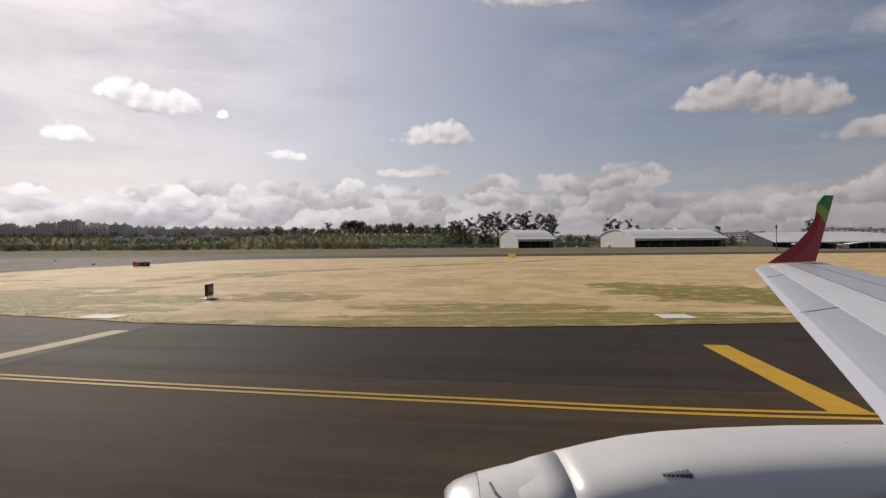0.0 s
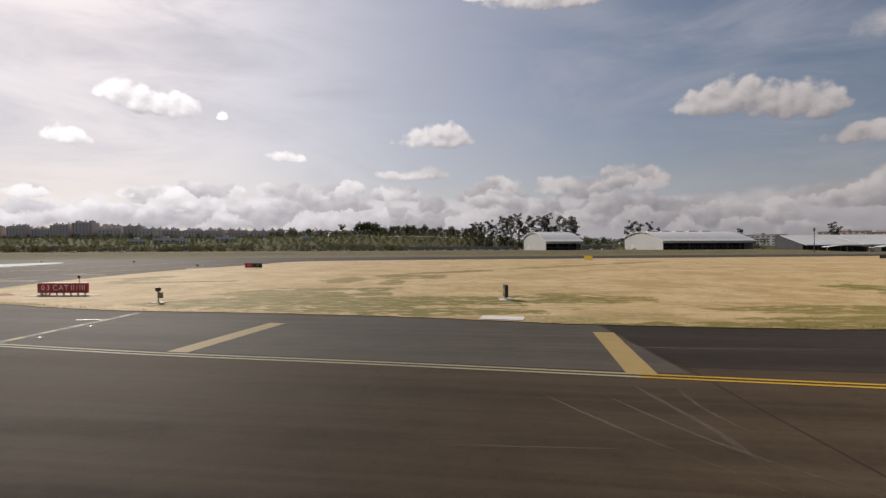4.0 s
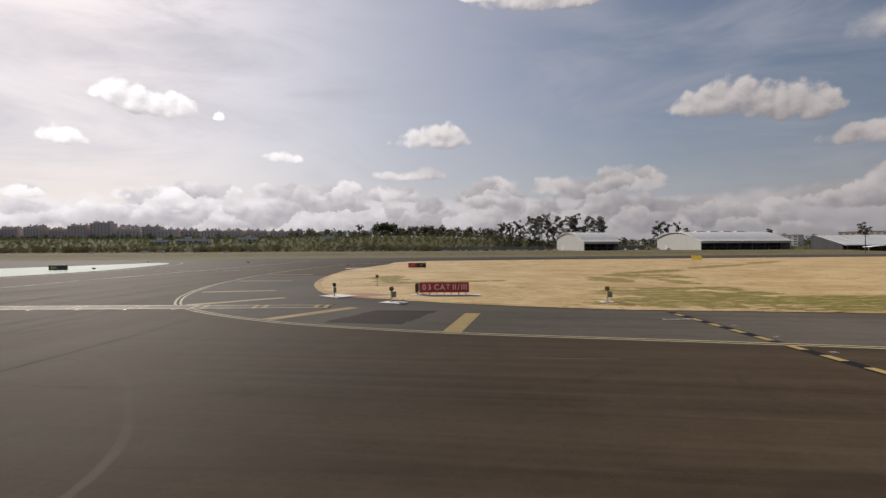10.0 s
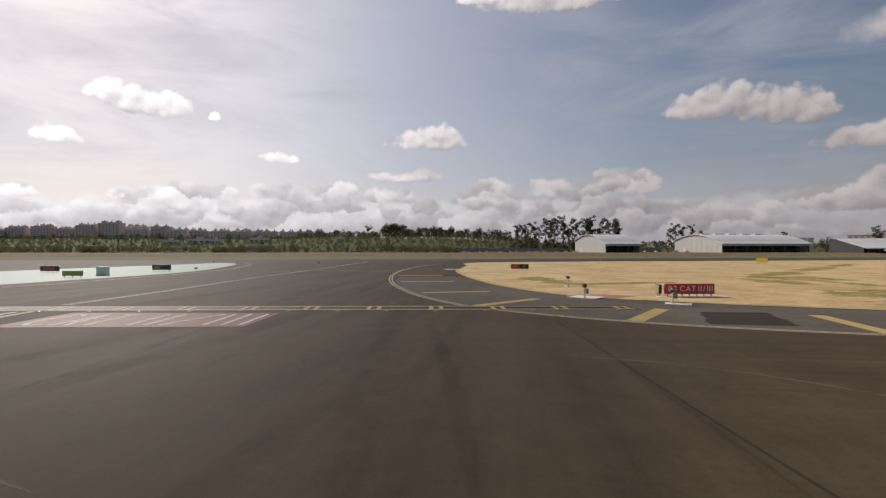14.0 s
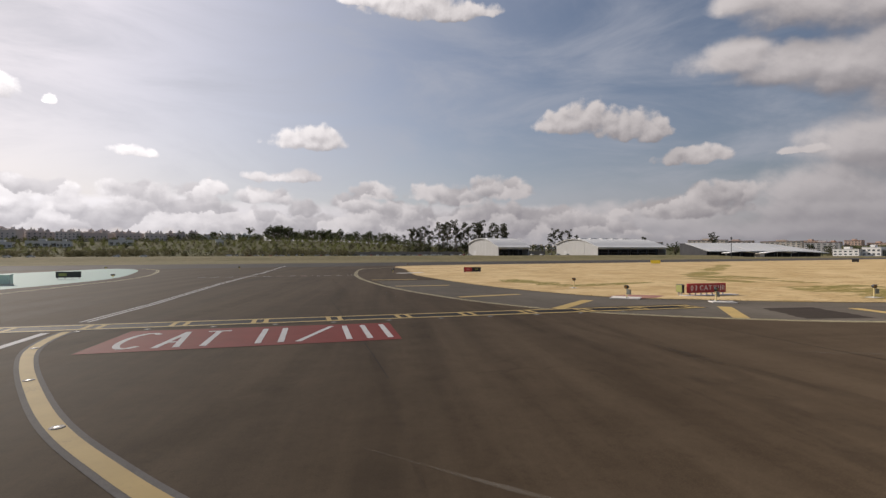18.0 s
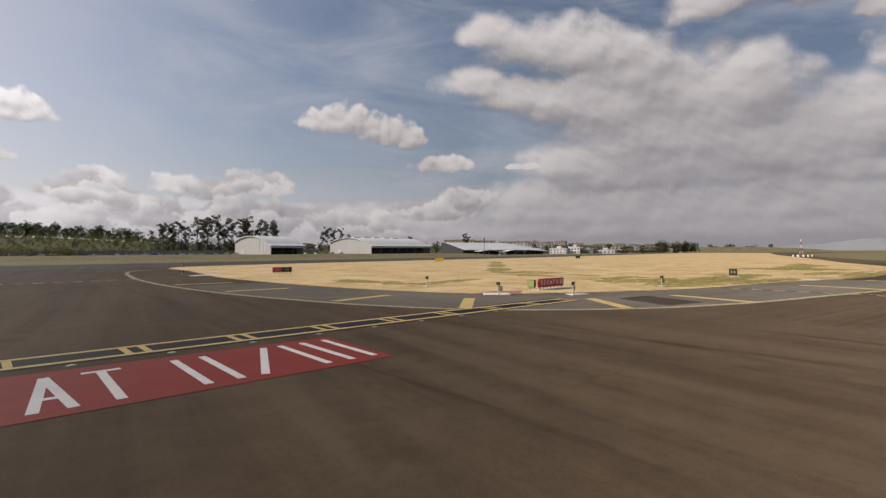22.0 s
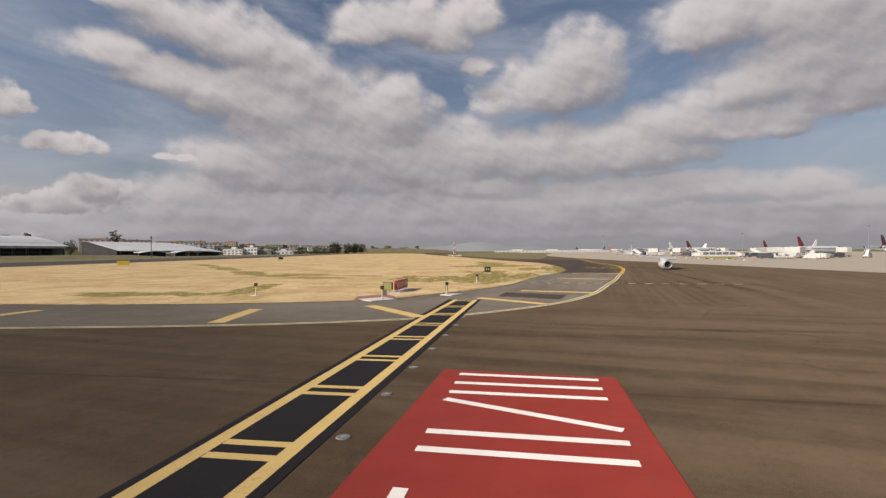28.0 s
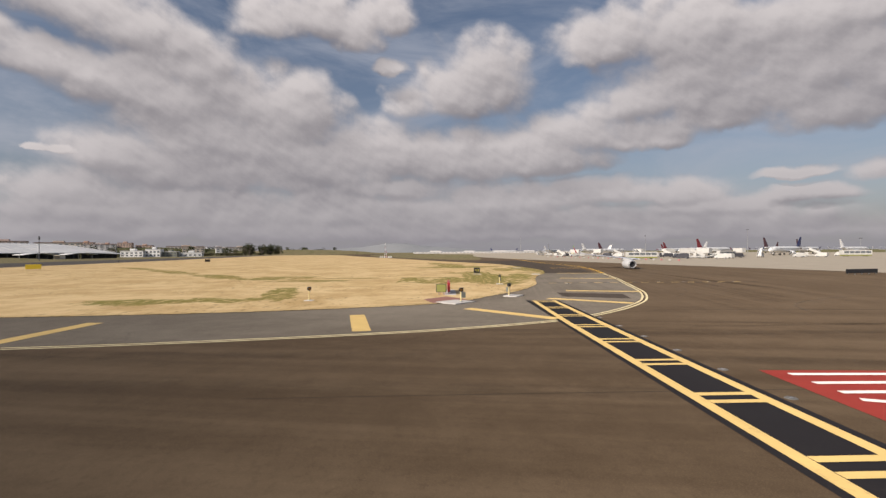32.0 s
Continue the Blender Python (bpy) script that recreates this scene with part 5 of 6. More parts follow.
TILE = material("roof_tiles", (0.30, 0.15, 0.10), (0.24, 0.13, 0.09), 0.85, 1.5, 0.1, 0.0, gloss=0.12)
GLASS = material("window_glass", (0.10, 0.11, 0.12), (0.14, 0.15, 0.16), 0.15, 2.0, 0.1, 0.0)


def arch_roof(bm, x0, x1, y0, y1, eave, top, thick=0.35, over=0.0, steps=14):
    """A shallow vault over x0..x1 that runs from y0 to y1."""
    ring = []
    for k in range(steps + 1):
        u = -1 + 2 * k / steps
        x, z = (x0 + x1) / 2 + u * ((x1 - x0) / 2 + over), top - (top - eave) * u * u
        ring.append([bm.verts.new(p) for p in ((x, y0, z), (x, y1, z), (x, y1, z + thick), (x, y0, z + thick))])
    for a, b in zip(ring, ring[1:]):
        for k in range(4):
            bm.faces.new((a[k], b[k], b[(k + 1) % 4], a[(k + 1) % 4]))
    bm.faces.new(ring[0])
    bm.faces.new(ring[-1][::-1])
    bmesh.ops.recalc_face_normals(bm, faces=bm.faces)
    return bm


def arch_wall(x0, x1, y, thick, eave, top, cx, half, base=0.0, steps=10):
    """A wall whose upper edge follows the vault."""
    up = []
    for k in range(steps + 1):
        x = x0 + (x1 - x0) * k / steps
        up.append((x, top - (top - eave) * ((x - cx) / half) ** 2))
    bm = bmesh.new()
    front = [bm.verts.new((x, y, z)) for x, z in [(x0, base)] + up + [(x1, base)]]
    back = [bm.verts.new((x, y + thick, z)) for x, z in [(x0, base)] + up + [(x1, base)]]
    bm.faces.new(front)
    bm.faces.new(back[::-1])
    for k in range(len(front)):
        j = (k + 1) % len(front)
        bm.faces.new((front[j], front[k], back[k], back[j]))
    bmesh.ops.recalc_face_normals(bm, faces=bm.faces)
    return bm


def hangar(label, at, turn, long, deep, bays):
    """A vaulted hangar: rounded gable walls at both ends, the front side open under the eave."""
    t = thing("hangar", label, "hangar", "hangars", at, turn)
    front, top, rear = 6.4, 14.4, 10.0
    steps, bm, rim = 18, bmesh.new(), []

    def height(v):
        u = v / deep
        return top - (top - front) * ((0.56 - u) / 0.56) ** 2 if u < 0.56 else top - (top - rear) * ((u - 0.56) / 0.44) ** 2

    for k in range(steps + 1):
        v = deep * k / steps
        z = height(v)
        rim.append([bm.verts.new(p) for p in ((-1.0, v - 2 * (k == 0), z), (long + 1.0, v - 2 * (k == 0), z), (long + 1.0, v - 2 * (k == 0), z + 0.5), (-1.0, v - 2 * (k == 0), z + 0.5))])
    for a, b in zip(rim, rim[1:]):
        for k in range(4):
            bm.faces.new((a[k], b[k], b[(k + 1) % 4], a[(k + 1) % 4]))
    bm.faces.new(rim[0]), bm.faces.new(rim[-1][::-1])
    bmesh.ops.recalc_face_normals(bm, faces=bm.faces)
    part("roof", bm, SHEET, t)
    for x in (0.0, long - 0.5):
        bm = bmesh.new()
        outline = [(0.3, 0.0)] + [(min(max(deep * k / steps, 0.3), deep - 0.3), height(deep * k / steps) - 0.02) for k in range(steps + 1)] + [(deep - 0.3, 0.0)]
        a, b = [bm.verts.new((x, v, z)) for v, z in outline], [bm.verts.new((x + 0.5, v, z)) for v, z in outline]
        bm.faces.new(a), bm.faces.new(b[::-1])
        for k in range(len(a)):
            j = (k + 1) % len(a)
            bm.faces.new((a[j], a[k], b[k], b[j]))
        bmesh.ops.recalc_face_normals(bm, faces=bm.faces)
        part("gable_wall", bm, GABLE, t)
    for k in range(9):
        v = deep * (k + 0.8) / 9.5
        part("rib", one_box(-0.07, 0.0, v, v + 0.14, 0, height(v) - 0.3), ROOF_SHEET, t)
    part("fascia", one_box(0.5, long - 0.5, -0.2, 0.2, 5.2, 6.36), SHEET, t)
    part("rear_wall", one_box(0.5, long - 0.5, deep - 0.8, deep - 0.3, 0, rear), DARK_SHEET, t)
    part("side_door", one_box(-0.1, 0.0, deep * 0.72, deep * 0.72 + 5, 0.1, 4.2), ROOF_SHEET, t)
    step = (long - 1.4) / bays
    for k in range(bays + 1):
        part("column", one_box(0.5 + step * k, 1.0 + step * k, 0.3, 0.8, 0, 5.3), DARK_SHEET, t)
        if k < bays:
            # near-black sheet set back in the open bay, standing in for its shade
            part("bay_shade", one_box(1.1 + step * k, 0.4 + step * (k + 1), 9, 9.3, 0, 5.6), DARK_IN, t)
            part("door_rail", one_box(1.1 + step * k, 0.4 + step * (k + 1), 8.8, 8.95, 2.0, 2.3), WALL_GREY, t)
    for k in range(max(2, int(long / 14))):
        part("roof_vent", one_box(5 + 12 * k, 12 + 12 * k, deep * 0.5, deep * 0.56, top + 0.2, top + 1.1, 0.1), ROOF_SHEET, t)


hangar("white hangar with a vaulted roof and one dark open bay", (58.5, 379, TERRACE - 0.1), 8, 29, 56, 3)
hangar("long white hangar with a vaulted roof and dark open bays", (147.3, 375.5, TERRACE - 0.1), 6, 75, 62, 7)


def loft_strip(a, b, wide=0.25, high=0.12):
    """A raised seam between two points of a roof."""
    bm = bmesh.new()
    a, b = Vector(a), Vector(b)
    ends = [[bm.verts.new(p + Vector((s, 0, h))) for s, h in ((0, 0), (wide, 0), (wide, high), (0, high))] for p in (a, b)]
    for k in range(4):
        bm.faces.new((ends[0][k], ends[1][k], ends[1][(k + 1) % 4], ends[0][(k + 1) % 4]))
    bmesh.ops.recalc_face_normals(bm, faces=bm.faces)
    return bm


def shed_row():
    """The long low grey sheds further east."""
    t = thing("cargo_shed", "long low cargo shed with a grey sloping roof", "shed", at=(238, 352, 0), turn=-12)
    bm = bmesh.new()
    outline = [(0, 0), (43, 0), (43, 12.4), (34, 12.0), (0, 4.6)]
    a, b = [bm.verts.new((-1.0, v, z)) for v, z in outline], [bm.verts.new((-0.4, v, z)) for v, z in outline]
    bm.faces.new(a), bm.faces.new(b[::-1])
    for k in range(5):
        bm.faces.new((a[(k + 1) % 5], a[k], b[k], b[(k + 1) % 5]))
    bmesh.ops.recalc_face_normals(bm, faces=bm.faces)
    part("gable_wall", bm, DARK_IN, t, "dark grey sheet metal end wall")
    part("rear_wing", one_box(-0.4, 20, 35, 43, 0, 12.2), DARK_IN, t)
    part("rear_wall", one_box(22, 92, 34, 34.5, 0, 10.5), DARK_SHEET, t)
    for k in range(3):
        x0, x1 = 35.5 * k - 1, 34 + 36 * k
        low = 7.0 * (k == 2)
        bm = bmesh.new()
        a = [bm.verts.new(p) for p in ((x0, 34, 12.5), (x1 - 2 * low, 34, 12.5 - low * 0.3), (x1, -2, 4.8 - low * 0.2), (x0 + 1, -2, 4.9))]
        b = [bm.verts.new((v.co.x, v.co.y, v.co.z - 0.5)) for v in a]
        bm.faces.new(a), bm.faces.new(b[::-1])
        for j in range(4):
            bm.faces.new((a[j], b[j], b[(j + 1) % 4], a[(j + 1) % 4]))
        bmesh.ops.recalc_face_normals(bm, faces=bm.faces)
        part("roof", bm, ROOF_SHEET, t)
        part("wall", one_box(x0 + 1, x1 - 1, 6, 6.4, 0, 5.6 - 0.2 * low), DARK_IN, t)
        for j in range(5):
            part("column", one_box(x0 + 2 + 7 * j, x0 + 2.3 + 7 * j, -1.6, -1.3, 0, 4.4 - 0.2 * low), DARK_SHEET, t)
        for j in range(4):
            part("roof_seam", loft_strip((x0 + 5 + 7 * j, -1.5, 4.98), (x0 + 4 + 7 * j, 30, 11.85)), SHEET, t)
    for x0, x1 in ((8, 34), (40, 66)):
        part("canopy", arch_roof(bmesh.new(), x0, x1, -16, -6, 3.2, 4.3, 0.3), WHITE, t, "white vaulted canopy")
        for x in (x0 + 1, (x0 + x1) / 2, x1 - 1):
            part("canopy_post", one_box(x - 0.15, x + 0.15, -11.2, -10.8, 0, 3.9), STEEL, t)
    part("kiosk", one_box(35, 39, -15, -9, 0, 3.0), BEIGE_WALL, t)


shed_row()


def block(name, label, category, x, y, turn, w, d, h, wall, roof, floors, cols, group="", z=0.0, windows=True):
    """A building with floors of real windows on its front and side and a parapet."""
    t = thing(name, label, category, group, (x, y, z), turn)
    part("wall", one_box(-w / 2, w / 2, -d / 2, d / 2, -1.0, h), wall, t)
    part("roof", one_box(-w / 2 - 0.3, w / 2 + 0.3, -d / 2 - 0.3, d / 2 + 0.3, h, h + 0.5), roof, t)
    part("stair_tower", one_box(-w * 0.12, w * 0.12, -d * 0.25, d * 0.25, h, h + 2.6), wall, t)
    step, rise = w / cols, (h - 1) / floors
    for k in range(0 if windows else 4):
        u, v = w * (-0.4 + 0.24 * k), 1.2 + (k * 37 + int(w)) % 3
        part("roof_house", one_box(u, u + w * 0.1, -d * 0.2, d * 0.3, h, h + v), wall, t)
    for f in range(floors if windows else 0):
        for c in range(cols):
            xx = -w / 2 + step * (c + 0.5)
            part("window", one_box(xx - step * 0.28, xx + step * 0.28, -d / 2 - 0.06, -d / 2 + 0.05, 0.9 + rise * f, 0.9 + rise * f + rise * 0.5), GLASS, t)
    return t


# town on the western horizon
rnd = random.Random(17)
TOWN = "town blocks on the hill"
WIDE = (-1180, -1090, -1010, -930, -862, -806, -770, -728, -690, -652, -612, -566, -530, -500, -470, -430, -395, -355, -320, -290)
HIGH = (14, 12, 15, 12, 13, 11, 15, 17, 12, 18, 22, 12, 17, 12, 10, 10, 9, 8, 8, 7)


def roof_town_block(x, y, turn, w, d, h, wall):
    """An apartment block with a stepped roofline, stair towers, chimneys and shaded window bays."""
    z = slope(x, y)
    t = thing("apartment_block", "grey apartment block with stair towers above the roof", "building", TOWN, (x, y, z), turn)
    part("wall", one_box(-w / 2, w / 2, -d / 2, d / 2, -3.0, h), wall, t)
    part("parapet", one_box(-w / 2 - 0.3, w / 2 + 0.3, -d / 2 - 0.3, d / 2 + 0.3, h, h + 0.5), HAZY_TOWN_WALLS[2], t)
    for k in range(max(2, int(w / 9))):
        u = -w / 2 + (k + 0.5) * w / max(2, int(w / 9))
        tower_part = part("stair_tower", one_box(u - 1.7, u + 1.7, -d * 0.3, d * 0.3, h, h + rnd.uniform(1.6, 3.4)), wall, t)
        part("tower_roof", one_box(u - 0.7, u + 0.7, -0.6, 0.6, h + 2.2, h + 4.4), GREY_WALL, tower_part)
        part("balcony", one_box(u - 2.0, u + 2.0, -d / 2 - 1.2, -d / 2, h * 0.2, h * 0.24), SHEET, t)
    rows_n, cols = max(2, int(h / 3.2)), max(3, int(w / 4.5))
    for f in range(rows_n):
        for c in range(cols):
            u = -w / 2 + w * (c + 0.5) / cols
            part("window", one_box(u - 0.8, u + 0.8, -d / 2 - 0.06, -d / 2 + 0.05, 1.0 + 3.1 * f, 2.5 + 3.1 * f), GLASS, t)


for k, (x, h) in enumerate(zip(WIDE, HIGH)):
    w = (WIDE[min(k + 1, 19)] - WIDE[max(k - 1, 0)]) * 0.36
    x, y = -48 + 0.84 * (x + 48), 690 + rnd.uniform(-8, 12)
    roof_town_block(x, y, rnd.uniform(-8, 22), w, 13, h * 0.84 + 1.5, rnd.choice(HAZY_TOWN_WALLS))
    roof_town_block(x + 0.5 * w + 4, y + 26, rnd.uniform(-8, 22), w * 0.9, 13, h * 0.6 + 2.5 + rnd.uniform(-1, 2), rnd.choice(HAZY_TOWN_WALLS))
for k in range(16):
    x, y = -330 + 11 * k + rnd.uniform(-4, 4), 735 + rnd.uniform(-25, 60)
    block("house", "low pale house on the wooded slope", "house", x, y, rnd.uniform(-20, 20), rnd.uniform(8, 20), 10, rnd.uniform(4, 6.5), rnd.choice((SHEET, BEIGE_WALL, GREY_WALL)), TILE, 2, 5, TOWN, slope(x, y), False)
block("house", "white house with a flat roof beside a lone pine", "house", -180, 742, 10, 18, 12, 8, SHEET, ROOF_SHEET, 2, 4, TOWN, slope(-180, 742) - 1)
for x, y, w in ((-378, 575, 16), (-352, 590, 26), (-330, 583, 12), (-285, 600, 22), (-190, 610, 8)):
    block("house", "low white building standing on the green slope", "house", x, y, 12, w, 10, 5.5, SHEET, ROOF_SHEET, 1, 4, TOWN, slope(x, y) - 0.5)
for k in range(9):
    x, y = 170 + 30 * k, 690 + rnd.uniform(-30, 40)
    block("house", "pale house among trees on the rise", "house", x, y, rnd.uniform(-20, 20), rnd.uniform(10, 22), 10, rnd.uniform(4, 7), rnd.choice((SHEET, BEIGE_WALL, GREY_WALL)), TILE, 2, 4, TOWN, slope(x, y), False)
# buildings behind the sheds
EAST = "buildings east of the sheds"
block("terminal_office", "long white two-storey office with large windows", "building", 438, 382, -76, 22, 12, 6.6, WHITE, ROOF_SHEET, 2, 5, EAST)
block("terminal_office", "taller white office part with large windows", "building", 448, 365, -76, 15, 12, 8.4, WHITE, ROOF_SHEET, 2, 4, EAST)
block("grey_office", "low blue grey office beside the white one", "building", 456, 351, -76, 15, 12, 5.5, TEAL, ROOF_SHEET, 2, 4, EAST)
block("grey_office", "low pale shed beside the offices", "building", 466, 333, -76, 24, 10, 4.2, SHEET, ROOF_SHEET, 1, 5, EAST)
for x, y, w, h in ((656, 593, 22, 17), (680, 577, 18, 15), (704, 564, 20, 17), (730, 548, 24, 13)):
    block("apartment_block", "orange plastered apartment block with many windows", "building", x, y, -70, w, 16, h, ORANGE, TILE, 7, 5, EAST, 4)
for x, y, w, h, wall in ((470, 600, 50, 20, BEIGE_WALL), (500, 580, 44, 18, PINK_WALL), (560, 560, 50, 17, BEIGE_WALL), (610, 540, 40, 15, GREY_WALL), (330, 640, 46, 17, GREY_WALL), (385, 630, 50, 16, GREY_WALL),
                         (770, 500, 60, 13, BEIGE_WALL), (830, 470, 40, 12, SHEET), (880, 450, 44, 12, BEIGE_WALL), (640, 420, 30, 8, BEIGE_WALL), (700, 400, 26, 8, SHEET)):
    block("town_house", "plastered building with a tiled roof on the rise", "building", x, y, -62, w, 14, h * 0.82, wall, TILE, max(2, int(h / 3.3)), max(4, int(w / 6)), EAST, 5)
for k in range(5):
    block("low_terminal", "low pale airport building on the far horizon", "building", 900 + 40 * k, 60 - 70 * k, -85, 90, 20, 2.8, GREY_WALL, ROOF_SHEET, 1, 12, EAST)

fence = thing("perimeter_wall", "weathered grey brown perimeter wall behind parked cars", "wall")
for k in range(22):
    part("wall_panel", one_box(-86 + 6.1 * k, -80.1 + 6.1 * k, 446 + (k % 2) * 0.06, 446.4 + (k % 2) * 0.06, TERRACE - 0.2, 5.0 + 0.3 * math.sin(k * 1.7)), WALL_GREY, fence)
for k in range(5):
    part("wall_panel", one_box(103 + 6.1 * k, 108.9 + 6.1 * k, 446, 446.4, TERRACE - 0.2, 5.4), WALL_GREY, fence)

mast = thing("antenna_mast", "slim dark antenna mast behind the sheds", "mast", at=(192, 282, 0))
part("pole", one_tube((0, 0, 0), (0, 0, 14), 0.25, 0.14, 8), DARK_SHEET, mast)
part("arm", one_box(-0.8, 0.8, -0.1, 0.1, 9.2, 9.5), STEEL, mast)
part("equipment_box", one_box(-0.4, 0.4, -0.3, 0.3, 12.4, 14.4, 0.04), DARK_SHEET, mast)
tower = thing("red_white_mast", "lattice mast striped red and white in dry grass", "mast", at=(228, 81, 0))
for k in range(6):
    bm = bmesh.new()
    for sx, sy in ((-1, -1), (1, -1), (1, 1), (-1, 1)):
        r0, r1 = 0.7 - 0.1 * k, 0.6 - 0.1 * k
        tube(bm, (sx * r0, sy * r0, 1.6 * k), (sx * r1, sy * r1, 1.6 * k + 1.6), 0.07, 0.07, 5)
        tube(bm, (sx * r0, sy * r0, 1.6 * k), (-sx * r1, sy * r1, 1.6 * k + 1.6), 0.04, 0.04, 4)
    part("section", bm, WHITE if k % 2 else RED_SIGN, tower)
for k in range(7):
    m = part("marker_board", one_box(-0.3, 0.3, -0.05, 0.05, 0.0, 1.0), WHITE)
    m.matrix_basis = pose(228 - 9 + 3 * k, 78 + (k % 3) * 3, -0.08, 0, 0, 80)
    tagged(m, "white marker board standing in dry grass", "marker", "marker boards")

# ---- parked cars along the wall ----
TYRE = RUBBER
CAR_PAINTS = [material("car_paint_" + n, c, None, 0.3, 8.0, 1.0, 0.0) for n, c in (("white", (0.75, 0.75, 0.74)), ("silver", (0.45, 0.46, 0.47)), ("dark", (0.06, 0.06, 0.07)), ("red", (0.35, 0.05, 0.04)))]


def loft(sections, close=True):
    """Skin over rings of points."""
    bm = bmesh.new()
    rings = [[bm.verts.new(p) for p in ring] for ring in sections]
    for a, b in zip(rings, rings[1:]):
        for k in range(len(a)):
            j = (k + 1) % len(a)
            bm.faces.new((a[k], a[j], b[j], b[k]))
    if close:
        bm.faces.new(rings[0][::-1])
        bm.faces.new(rings[-1])
    bmesh.ops.recalc_face_normals(bm, faces=bm.faces)
    return bm


def wheel(parent, x, y, r, w):
    tyre = part("wheel", one_tube((x, y - w / 2, r), (x, y + w / 2, r), r, r, 14), TYRE, parent)
    part("rim", one_tube((x, y - w / 2 - 0.01, r), (x, y + w / 2 + 0.01, r), r * 0.58, r * 0.58, 10), STEEL, tyre)


def car(paint, label):
    t = thing("car", label, "car", "parked cars")
    rings = []
    for x, z0, z1, half in ((-2.15, 0.45, 0.75, 0.72), (-2.0, 0.3, 0.92, 0.84), (-0.9, 0.25, 0.98, 0.88), (0.9, 0.25, 0.98, 0.88), (1.9, 0.3, 0.9, 0.84), (2.15, 0.42, 0.7, 0.7)):
        rings.append([(x, -half, z0), (x, half, z0), (x, half, z1 - 0.08), (x, half - 0.1, z1), (x, -half + 0.1, z1), (x, -half, z1 - 0.08)])
    part("body", loft(rings), paint, t)
    rings = []
    for x, z1, half in ((-1.7, 0.98, 0.78), (-1.1, 1.42, 0.62), (0.3, 1.46, 0.62), (1.1, 0.98, 0.78)):
        rings.append([(x, -0.8, 0.95), (x, 0.8, 0.95), (x, half, z1), (x, -half, z1)])
    part("cabin", loft(rings), GLASS, t)
    part("roof", one_box(-1.1, 0.3, -0.6, 0.6, 1.43, 1.5, 0.02), paint, t)
    for x in (-1.35, 1.35):
        for y in (-0.78, 0.78):
            wheel(t, x, y, 0.32, 0.2)
    return t


rnd = random.Random(5)
cars = [car(p, "parked %s car along the perimeter wall" % n) for p, n in zip(CAR_PAINTS, ("white", "silver", "dark", "red"))]
for k in range(40):
    c = cars[(0, 1, 0, 2, 0, 1, 3, 0)[k % 8]]
    m = pose(-150 + 5.0 * k + rnd.uniform(-1, 1), 408 + rnd.uniform(-3, 9), TERRACE - 0.1, 0, 0, rnd.choice((0, 90, 180, 80)))
    if k < 4:
        cars[k].matrix_basis = m
    else:
        copy_thing(c, m)
for k in range(11):
    copy_thing(cars[(0, 0, 2, 1)[k % 4]], pose(104 + 9.5 * k, 416 + rnd.uniform(-4, 3), max(0.0, slope(104 + 9.5 * k, 400) - 0.1), 0, 0, rnd.choice((0, 90, 180))))
for x in (-300, -285, -262, -250, -205, -190):
    copy_thing(cars[0], pose(x, 352, TERRACE - 0.1, 0, 0, rnd.choice((0, 180))))


# ---- apron: parked airliners and service vehicles ----
def paint(name, c):
    return material("tail_" + name, c, None, 0.35, 4.0, 0.5, 0.0)


TAIL = {"red": paint("red", (0.24, 0.03, 0.035)), "blue": paint("blue", (0.025, 0.035, 0.13)), "white": WHITE, "green": paint("green", (0.05, 0.25, 0.06)), "dark": paint("dark", (0.10, 0.03, 0.04))}
WING_GREY = material("wing_grey", (0.50, 0.51, 0.53), (0.43, 0.44, 0.46), 0.4, 3.0, 0.5, 0.02)


DUSTY = material("dusty_white_paint", (0.56, 0.55, 0.52), (0.45, 0.44, 0.41), 0.55, 3.0, 0.5, 0.0)
PARKED = material("parked_fuselage_white", (0.66, 0.66, 0.65), (0.58, 0.58, 0.57), 0.4, 2.0, 0.3, 0.0)


